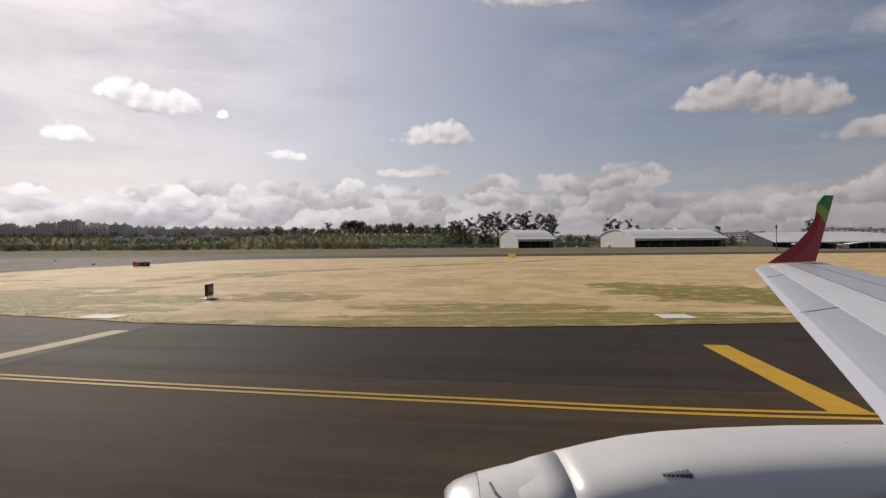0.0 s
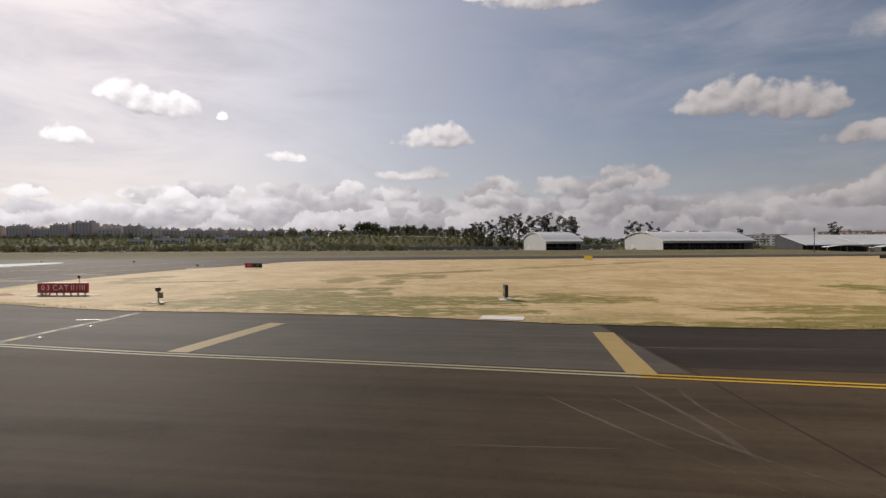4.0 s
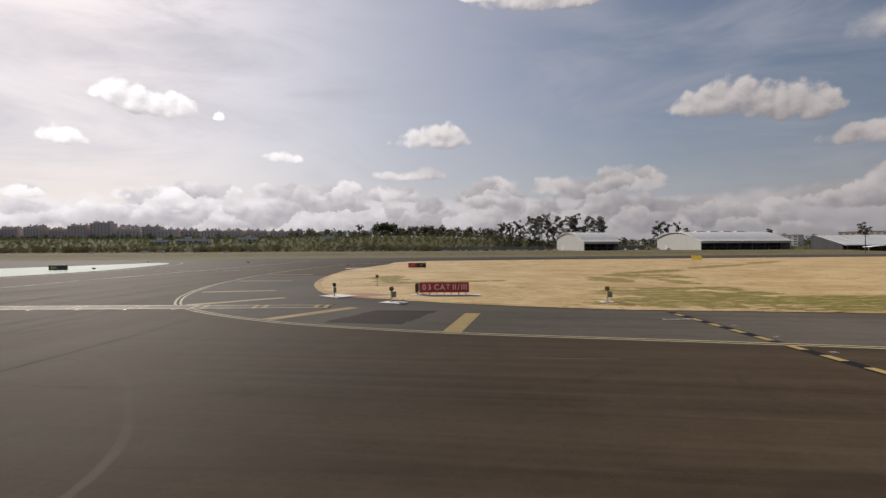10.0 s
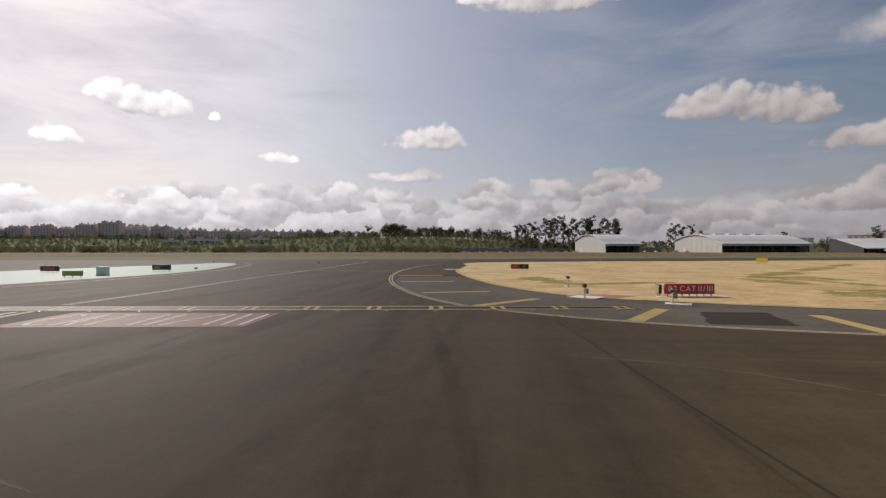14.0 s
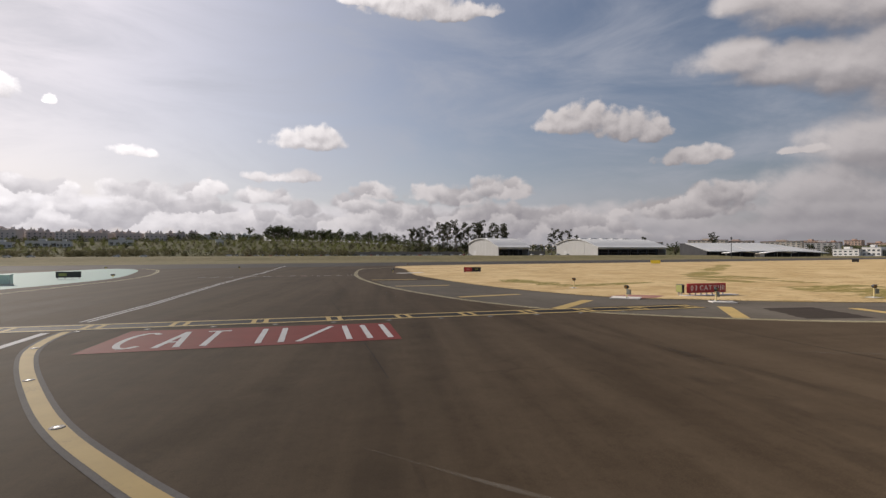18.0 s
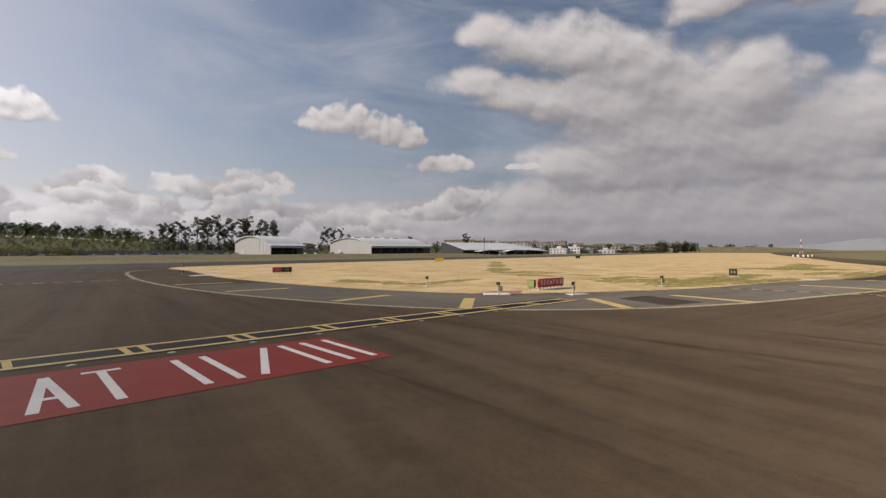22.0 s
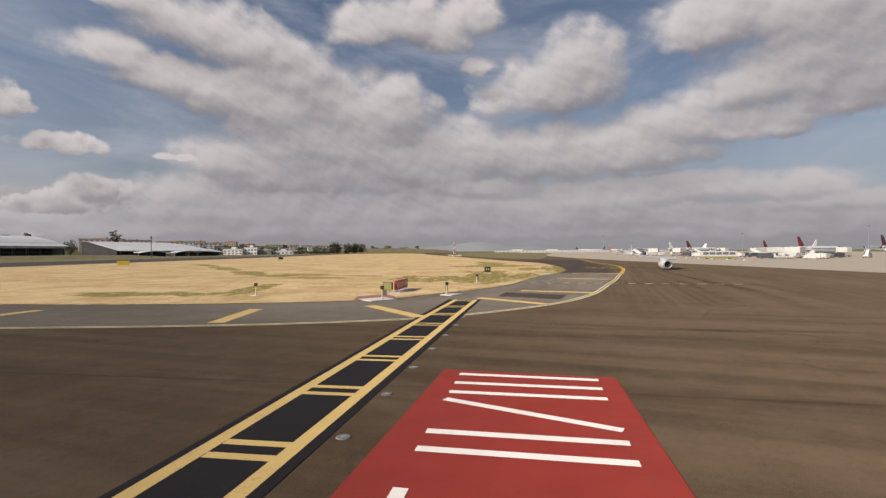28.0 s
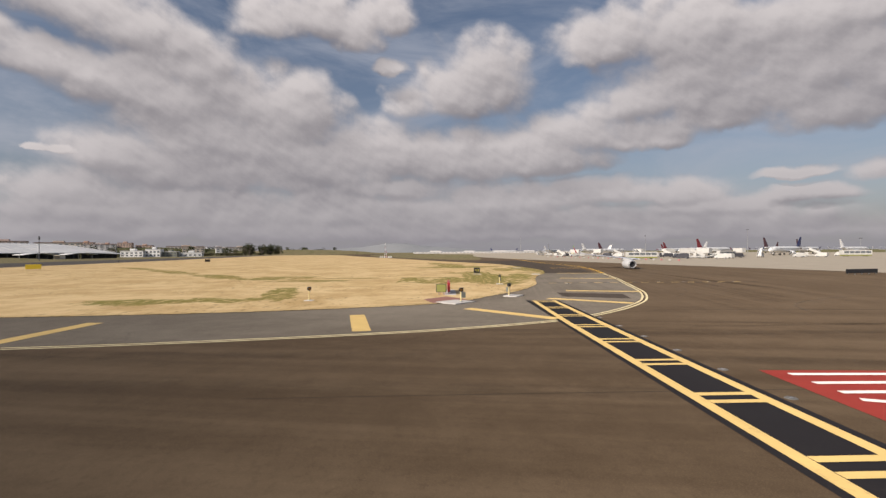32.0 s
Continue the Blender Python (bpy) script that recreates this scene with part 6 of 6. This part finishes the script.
def airliner(colour, label):
    """A twin-jet with its nose towards +x, standing on its wheels."""
    t = thing("airliner", label, "aircraft", "parked airliners")
    rings = []
    for x, r, z in ((18.6, 0.25, 3.0), (18.0, 0.85, 3.15), (16.8, 1.4, 3.4), (15, 1.8, 3.65), (12, 1.97, 3.75), (-6, 1.97, 3.75), (-10, 1.7, 4.0), (-14, 1.1, 4.5), (-17, 0.55, 4.95), (-18.4, 0.2, 5.1)):
        rings.append([(x, r * math.cos(a), z + r * math.sin(a)) for a in [k * math.pi / 9 for k in range(18)]])
    hull = part("fuselage", loft(rings), PARKED, t, smooth=True)
    part("cockpit_window", one_box(16.0, 16.9, -1.0, 1.0, 4.3, 4.75, 0.1), GLASS, hull)
    for side in (-1, 1):
        part("window_row", one_box(-11, 14, side * 1.93 - 0.05, side * 1.93 + 0.05, 4.05, 4.35), GLASS, hull)
        rings = []
        for y, xf, c, z in ((1.6, 4.0, 6.4, 2.7), (6.0, 1.2, 3.9, 3.0), (16.5, -4.2, 1.5, 3.9)):
            rings.append([(xf, side * y, z), (xf - c * 0.3, side * y, z + c * 0.055), (xf - c, side * y, z), (xf - c * 0.4, side * y, z - c * 0.05)])
        part("wing", loft(rings), WING_GREY, t)
        part("winglet", loft([[(-4.3, side * 16.5, 3.9), (-5.0, side * 16.5, 3.97), (-5.7, side * 16.5, 3.9)], [(-6.0, side * 16.9, 5.6), (-6.3, side * 16.95, 5.6), (-6.6, side * 16.9, 5.6)]]), TAIL[colour], t)
        rings = []
        for y, xf, c in ((0.5, -13.6, 3.4), (6.0, -16.6, 1.3)):
            rings.append([(xf, side * y, 5.0 + y * 0.08), (xf - c * 0.4, side * y, 5.12 + y * 0.08), (xf - c, side * y, 5.0 + y * 0.08), (xf - c * 0.4, side * y, 4.9 + y * 0.08)])
        part("tailplane", loft(rings), WING_GREY, t)
        rings = []
        for x, r in ((5.2, 0.85), (4.6, 1.08), (2.6, 1.05), (1.2, 0.7)):
            rings.append([(x, side * 5.75 + r * math.cos(a), 1.75 + r * math.sin(a)) for a in [k * math.pi / 7 for k in range(14)]])
        eng = part("engine", loft(rings), PARKED, t, smooth=True)
        part("intake", one_tube((5.15, side * 5.75, 1.75), (5.24, side * 5.75, 1.75), 0.72, 0.72, 14), DARK_IN, eng)
        part("pylon", one_box(0.8, 4.2, side * 5.75 - 0.15, side * 5.75 + 0.15, 2.5, 3.1), PARKED, t)
        gear = part("main_gear", one_tube((-0.6, side * 3.8, 0.5), (-0.6, side * 3.4, 2.8), 0.16, 0.2, 8), STEEL, t)
        part("tyre", one_tube((-0.6, side * 3.8 - 0.5, 0.58), (-0.6, side * 3.8 + 0.5, 0.58), 0.58, 0.58, 12), TYRE, gear)
    part("fin", loft([[(-12.2, 0, 5.4), (-14.2, 0.24, 5.4), (-17.4, 0, 5.4), (-14.2, -0.24, 5.4)], [(-16.6, 0, 11.8), (-17.4, 0.12, 11.8), (-18.8, 0, 11.8), (-17.4, -0.12, 11.8)]]), TAIL[colour], t, colour + " tail fin")
    gear = part("nose_gear", one_tube((13.6, 0, 0.35), (13.6, 0, 2.2), 0.1, 0.12, 8), STEEL, t)
    part("tyre", one_tube((13.6, -0.3, 0.38), (13.6, 0.3, 0.38), 0.38, 0.38, 12), TYRE, gear)
    return t


planes = {c: airliner(c, "white airliner with a %s tail fin parked on the apron" % c) for c in TAIL}
seen_colours = set()
for colour, x, y, turn in (("white", 447, -125, -65), ("dark", 409, -131, -65), ("red", 411, -197, -62), ("red", 261, -155, -65), ("blue", 216, -176, 118), ("dark", 301, -253, -60), ("white", 321, -307, -70),
                           ("white", 684, -131, -60), ("blue", 1205, -98, -80), ("blue", 1206, -134, 100), ("dark", 243, -190, -62), ("green", 340, -360, -60), ("white", 380, -200, 110), ("red", 560, -260, -60), ("white", 500, -90, -30),
                           ("white", 640, -190, 60), ("dark", 420, -300, 120)):
    m = pose(x, y, 0, 0, 0, turn)
    if colour in seen_colours:
        copy_thing(planes[colour], m)
    else:
        seen_colours.add(colour)
        planes[colour].matrix_basis = m


def apron_bus():
    t = thing("apron_bus", "white passenger bus with an olive skirt on the apron", "bus", "service vehicles")
    part("body", one_box(-6.5, 6.5, -1.5, 1.5, 0.9, 3.1, 0.12), DUSTY, t)
    part("skirt", one_box(-6.4, 6.4, -1.48, 1.48, 0.35, 0.9), OLIVE_SIGN, t)
    for side in (-1.52, 1.5):
        for k in range(5):
            part("window", one_box(-5.9 + 2.4 * k, -3.8 + 2.4 * k, side, side + 0.02, 1.6, 2.7), GLASS, t)
    for x in (-4.2, 4.2):
        for y in (-1.3, 1.3):
            wheel(t, x, y, 0.48, 0.3)
    return t


def stair_truck():
    t = thing("stair_truck", "white passenger stairs mounted on a small truck", "stairs vehicle", "service vehicles")
    part("chassis", one_box(-3.6, 3.4, -1.0, 1.0, 0.5, 0.9, 0.05), DUSTY, t)
    part("cab", one_box(2.0, 3.4, -1.0, 1.0, 0.9, 2.1, 0.15), DUSTY, t)
    part("windscreen", one_box(3.38, 3.44, -0.85, 0.85, 1.35, 1.95), GLASS, t)
    bm = bmesh.new()
    for k in range(12):
        box(bm, -3.6 + 0.42 * k, -3.1 + 0.42 * k, -0.75, 0.75, 0.8 + 0.22 * k, 1.0 + 0.22 * k)
    part("steps", bm, SHEET, t)
    for side in (-0.85, 0.85):
        part("rail", loft([[(-3.7, side - 0.04, 0.9), (-3.7, side + 0.04, 0.9), (-3.7, side + 0.04, 2.0), (-3.7, side - 0.04, 2.0)], [(1.6, side - 0.04, 3.4), (1.6, side + 0.04, 3.4), (1.6, side + 0.04, 4.6), (1.6, side - 0.04, 4.6)]]), DUSTY, t)
    part("platform", one_box(1.4, 3.0, -0.9, 0.9, 3.3, 3.45), SHEET, t)
    for x in (-2.4, 2.4):
        for y in (-0.85, 0.85):
            wheel(t, x, y, 0.4, 0.25)
    return t


def van(body, label):
    t = thing("van", label, "van", "service vehicles")
    part("body", loft([[(x, -h, 0.4), (x, h, 0.4), (x, h, z - 0.2), (x, h - 0.2, z), (x, -h + 0.2, z), (x, -h, z - 0.2)] for x, h, z in ((-2.5, 0.92, 2.1), (1.2, 0.95, 2.2), (1.8, 0.93, 1.5), (2.5, 0.85, 1.1))]), body, t)
    part("windscreen", one_box(1.25, 1.75, -0.8, 0.8, 1.45, 1.95), GLASS, t)
    for x in (-1.6, 1.6):
        for y in (-0.85, 0.85):
            wheel(t, x, y, 0.34, 0.22)
    return t


def loader():
    t = thing("catering_truck", "high-loader truck with a raised white box body", "truck", "service vehicles")
    part("chassis", one_box(-3.8, 3.8, -1.1, 1.1, 0.6, 1.0), STEEL, t)
    part("cab", one_box(2.4, 3.9, -1.1, 1.1, 1.0, 2.4, 0.12), DUSTY, t)
    part("cargo_box", one_box(-3.8, 2.2, -1.2, 1.2, 2.3, 4.6, 0.05), DUSTY, t)
    for x in (-2.6, 0.6):
        for s in (-1, 1):
            part("lift_arm", loft([[(x - 0.1, s * 0.9, 1.0), (x + 0.1, s * 0.9, 1.0), (x + 0.1, s, 1.0), (x - 0.1, s, 1.0)], [(x + 1.3, s * 0.9, 2.3), (x + 1.5, s * 0.9, 2.3), (x + 1.5, s, 2.3), (x + 1.3, s, 2.3)]]), STEEL, t)
    for x in (-2.5, 2.6):
        for y in (-0.95, 0.95):
            wheel(t, x, y, 0.48, 0.28)
    return t


fleet = [apron_bus(), stair_truck(), van(DUSTY, "white service van standing on the apron"), loader(), van(YELLOW_SIGN, "yellow service van standing on the apron"), van(CAR_PAINTS[2], "dark service van standing on the apron")]
spots = [(79, -44, 5, 60), (95, -50, 5, 100), (112, -60, 5, 20), (150, -40, 5, 50), (122, -58, 5, 80), (168, -46, 5, 10), (100, -76, 5, 90), (186, -28, 5, 30), (136, -60, 5, 0), (86, -32, 0, 84), (86, -52, 1, 70), (74, -55, 2, 60), (182, -24, 1, 40), (176, -30, 2, 100), (190, -34, 3, 60), (200, -26, 2, 20), (216, -44, 1, 100), (92, -58, 3, 30), (90, -64, 2, 95), (96, -66, 1, 100), (82, -62, 2, 20),
         (140, -52, 3, 20), (146, -58, 2, 70), (132, -48, 1, 130), (158, -50, 2, 10), (102, -37, 2, 100), (118, -68, 1, 60), (124, -62, 2, 20), (106, -58, 3, 80), (128, -55, 2, 10), (98, -70, 0, 120), (112, -80, 2, 100), (104, -88, 1, -40), (126, -92, 3, 15), (96, -98, 2, 80), (134, -40, 2, 60),
         (150, -45, 1, 70), (165, -40, 3, 30), (180, -36, 2, 0), (142, -66, 1, 50), (210, -38, 4, 40), (240, -30, 2, 90), (118, -120, 1, 60), (110, -132, 0, 80), (128, -140, 2, 20), (122, -160, 3, 70), (270, -30, 1, 120), (100, -110, 2, 30), (152, -72, 3, 100)]
placed = set()
for x, y, k, turn in spots:
    m = pose(-98 + (x + 98) * 1.18, 42 + (y - 42) * 1.18, 0.02, 0, 0, turn)
    if k in placed:
        copy_thing(fleet[k], m)
    else:
        placed.add(k)
        fleet[k].matrix_basis = m

for k in range(26):
    m = part("barrier_block", one_box(-0.7, 0.7, -0.2, 0.2, 0, 0.5, 0.06), DULL_PINK if k % 2 else DUSTY)
    m.matrix_basis = pose(205 - 5.2 * k, -22 - 0.75 * k, 0.02, 0, 0, 172)
    tagged(m, "faded red plastic barrier block on the apron edge" if k % 2 else "white plastic barrier block on the apron edge", "barrier", "barrier blocks")


def flood_mast(x, y, h):
    t = thing("flood_mast", "tall slender floodlight mast over the apron", "lamp post", "flood masts", (x, y, 0))
    part("pole", one_tube((0, 0, 0), (0, 0, h), 0.22, 0.1, 8), STEEL, t)
    head = part("head_frame", one_box(-1.6, 1.6, -0.3, 0.3, h - 0.3, h + 0.3, 0.05), DARK_SHEET, t)
    for k in range(4):
        part("floodlight", one_box(-1.4 + 0.75 * k, -0.85 + 0.75 * k, -0.5, -0.3, h - 0.25, h + 0.25), STEEL, head)
    return t


for x, y, h in ((420, -170, 19), (400, -265, 24), (330, -320, 13), (380, -390, 27), (560, -60, 22)):
    flood_mast(x, y, h)

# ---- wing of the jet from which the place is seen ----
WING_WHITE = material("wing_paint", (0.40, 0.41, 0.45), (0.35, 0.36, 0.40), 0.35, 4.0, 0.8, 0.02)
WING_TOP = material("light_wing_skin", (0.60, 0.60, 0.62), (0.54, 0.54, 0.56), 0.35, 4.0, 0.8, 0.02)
NACELLE = material("nacelle_paint", (0.52, 0.515, 0.505), (0.47, 0.465, 0.455), 0.3, 3.0, 0.6, 0.0)
LIP = material("polished_lip", (0.62, 0.61, 0.60), (0.55, 0.54, 0.53), 0.25, 8.0, 1.0, 0.0, 0.6)
LIVERY_RED = material("livery_red", (0.36, 0.02, 0.03), (0.30, 0.02, 0.03), 0.3, 3.0, 0.6, 0.0)
LIVERY_LIME = material("livery_lime", (0.25, 0.42, 0.03), (0.22, 0.38, 0.03), 0.3, 3.0, 0.6, 0.0)
LIVERY_GREEN = material("livery_green", (0.05, 0.22, 0.05), (0.045, 0.2, 0.045), 0.3, 3.0, 0.6, 0.0)
jet = thing("jet_wing", "white jet wing with engine and red-green winglet on its wheels", "aircraft")
lead, trail = (Vector((2.5, 1.9, 1.9)), Vector((4.09, 4.6, 2.18)), Vector((8.02, 12.6, 3.14))), (Vector((8.6, 1.9, 2.1)), Vector((8.8, 4.6, 2.36)), Vector((9.85, 12.75, 3.3)))


def wing_piece(a, b, thick, mat, name, label=""):
    rings = []
    for k, (le, te) in enumerate(zip(lead, trail)):
        c = (te - le).length
        ring = []
        for u in np.linspace(a, b, 7):
            t = thick * c * (1.45 * math.sqrt(max(u, 0.0)) * (1 - u) + 0.02)
            ring.append(le.lerp(te, float(u)) + Vector((0, 0, t)))
        for u in np.linspace(b, a, 7):
            t = thick * c * (0.8 * math.sqrt(max(u, 0.0)) * (1 - u) + 0.02)
            ring.append(le.lerp(te, float(u)) - Vector((0, 0, t)))
        rings.append(ring)
    return part(name, loft(rings), mat, jet, label, smooth=False)


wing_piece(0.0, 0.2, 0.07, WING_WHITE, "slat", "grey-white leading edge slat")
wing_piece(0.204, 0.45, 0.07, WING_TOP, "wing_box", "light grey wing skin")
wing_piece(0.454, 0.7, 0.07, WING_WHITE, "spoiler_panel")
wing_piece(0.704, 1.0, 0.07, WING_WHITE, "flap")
for u in (0.42, 0.8):
    p = lead[1].lerp(lead[2], u)
    q = trail[1].lerp(trail[2], u)
    part("slat_joint", one_tube(p.lerp(q, 0.02) + Vector((0, 0, 0.09)), p.lerp(q, 0.2) + Vector((0, 0, 0.14)), 0.005, 0.005, 5), BLACK, jet)


def winglet_ring(u):
    base0, base1, top0, top1 = Vector((8.5, 12.85, 3.28)), Vector((9.82, 12.9, 3.32)), Vector((10.38, 13.35, 5.1)), Vector((10.66, 13.35, 5.1))
    slant = 0.13 * math.sin(math.pi * u)
    v = min(1.0, u + slant)
    f = base0.lerp(top0, v) + Vector((0.38 * math.sin(math.pi * min(v * 1.15, 1.0)), 0, 0))
    r = base1.lerp(top1, max(0.0, u - slant))
    n = Vector((0, 0.05 * (1 - 0.6 * u), 0))
    return [f, f.lerp(r, 0.4) + n, r, f.lerp(r, 0.4) - n]


for name, a, b, mat, label in (("winglet", 0.0, 0.66, LIVERY_RED, "red painted winglet"), ("winglet_band", 0.66, 0.82, LIVERY_LIME, "lime green band"), ("winglet_tip", 0.82, 1.0, LIVERY_GREEN, "dark green tip")):
    part(name, loft([winglet_ring(a + (b - a) * k / 6) for k in range(7)]), mat, jet, label)


def nacelle(profile, cx_y, cz, mat, name, label=""):
    rings = []
    for x, r in profile:
        rings.append([(x, cx_y + r * math.cos(a), cz + r * math.sin(a)) for a in [k * math.pi / 20 for k in range(40)]])
    return part(name, loft(rings, False), mat, jet, label, True)


engine_y, engine_z = 4.1, 0.98
nacelle([(0.322, 0.588), (0.11, 0.608), (0.0184, 0.648), (0, 0.688), (0.0276, 0.728), (0.092, 0.773), (0.184, 0.813), (0.285, 0.840)], engine_y, engine_z, LIP, "intake_lip", "polished metal intake lip")
nacelle([(0.29, 0.841), (0.552, 0.900), (0.828, 0.943), (1.2, 0.968), (2.02, 0.978), (2.94, 0.948), (3.86, 0.828)], engine_y, engine_z, NACELLE, "nacelle", "white engine cowling")
part("fan", one_tube((0.5, engine_y, engine_z), (0.6, engine_y, engine_z), 0.56, 0.56, 24), DARK_IN, jet)
part("exhaust", one_tube((4.2, engine_y, engine_z), (4.9, engine_y, engine_z), 0.55, 0.4, 20), STEEL, jet)


def fairing_ring(x, half, top, grow=0.0):
    """One section of the fairing: a flat crown, full shoulders and upright cheeks that sink into the cowling."""
    ring = []
    for k in range(25):
        a = math.pi * k / 24
        c, sn = math.cos(a), math.sin(a)
        ring.append((x, engine_y + (half + grow) * math.copysign(abs(c) ** 0.6, c), 1.62 + (top + grow - 1.62) * sn ** 0.62))
    return ring


FAIRING = [(0.38, 0.06, 1.72), (0.41, 0.2, 1.79), (0.48, 0.32, 1.825), (0.6, 0.41, 1.87), (0.78, 0.48, 1.912), (0.992, 0.527, 1.955), (1.15, 0.545, 1.99), (1.33, 0.555, 2.035), (1.63, 0.565, 2.095), (1.96, 0.57, 2.135),
           (2.43, 0.57, 2.165), (3.1, 0.57, 2.185), (3.9, 0.55, 2.19), (5.0, 0.4, 2.18)]
part("fairing_nose", loft([fairing_ring(*f) for f in FAIRING[:6]]), NACELLE, jet, "white rounded fairing nose", True)
part("pylon_fairing", loft([fairing_ring(*f) for f in [(0.999, 0.528, 1.957)] + FAIRING[6:]]), NACELLE, jet, "white fairing over the engine", True)
part("fairing_joint", loft([fairing_ring(0.992, 0.527, 1.955, -0.004), fairing_ring(1.0, 0.528, 1.957, -0.004)]), DARK_SHEET, jet)


def on_cowling(x, out):
    """A point where the fairing's cheek meets the cowling."""
    r = np.interp(x, (0.29, 0.552, 0.828, 1.2, 2.02, 2.94), (0.841, 0.9, 0.943, 0.968, 0.978, 0.948))
    return (x, engine_y - out, engine_z + math.sqrt(max(0.05, r * r - out * out)) + 0.004)


bm = bmesh.new()
seal = [on_cowling(x, half * 1.01) for x, half, top in FAIRING[:11]]
for p, q in zip(seal, seal[1:]):
    tube(bm, p, q, 0.011, 0.011, 6)
part("fairing_seal", bm, DARK_SHEET, jet, "dark rubber seal along the fairing")
for k in range(7):
    part("vent_louvre", one_box(1.66 + 0.03 * k, 1.682 + 0.03 * k, engine_y - 0.40 - 0.006 * k, engine_y - 0.36, 2.02, 2.058 + 0.004 * k), DARK_SHEET, jet)
for x in (1.3, 1.75, 2.35):
    part("latch", one_box(x, x + 0.05, engine_y - 0.69, engine_y - 0.62, 1.66, 1.675), STEEL, jet)
part("panel_seam", one_tube((1.1, engine_y - 0.655, 1.665), (3.6, engine_y - 0.665, 1.64), 0.004, 0.004, 5), DARK_SHEET, jet)
for u0, u1, v in ((0.1, 1.0, 0.452), (0.1, 0.98, 0.702)):
    pts = [lead[1].lerp(lead[2], u).lerp(trail[1].lerp(trail[2], u), v) for u in (u0, u1)]
    chord = [(trail[1].lerp(trail[2], u) - lead[1].lerp(lead[2], u)).length for u in (u0, u1)]
    lift = [0.07 * c * (1.45 * math.sqrt(v) * (1 - v) + 0.02) - 0.001 for c in chord]
    part("panel_gap", one_tube(pts[0] + Vector((0, 0, lift[0])), pts[1] + Vector((0, 0, lift[1])), 0.009, 0.007, 5), BLACK, jet)
leg = part("landing_gear", one_tube((7.2, 2.6, 0.45), (7.2, 2.4, 2.1), 0.12, 0.15, 10), STEEL, jet)
for y in (2.35, 2.85):
    part("tyre", one_tube((7.2, y - 0.16, 0.5), (7.2, y + 0.16, 0.5), 0.5, 0.5, 18), TYRE, leg)
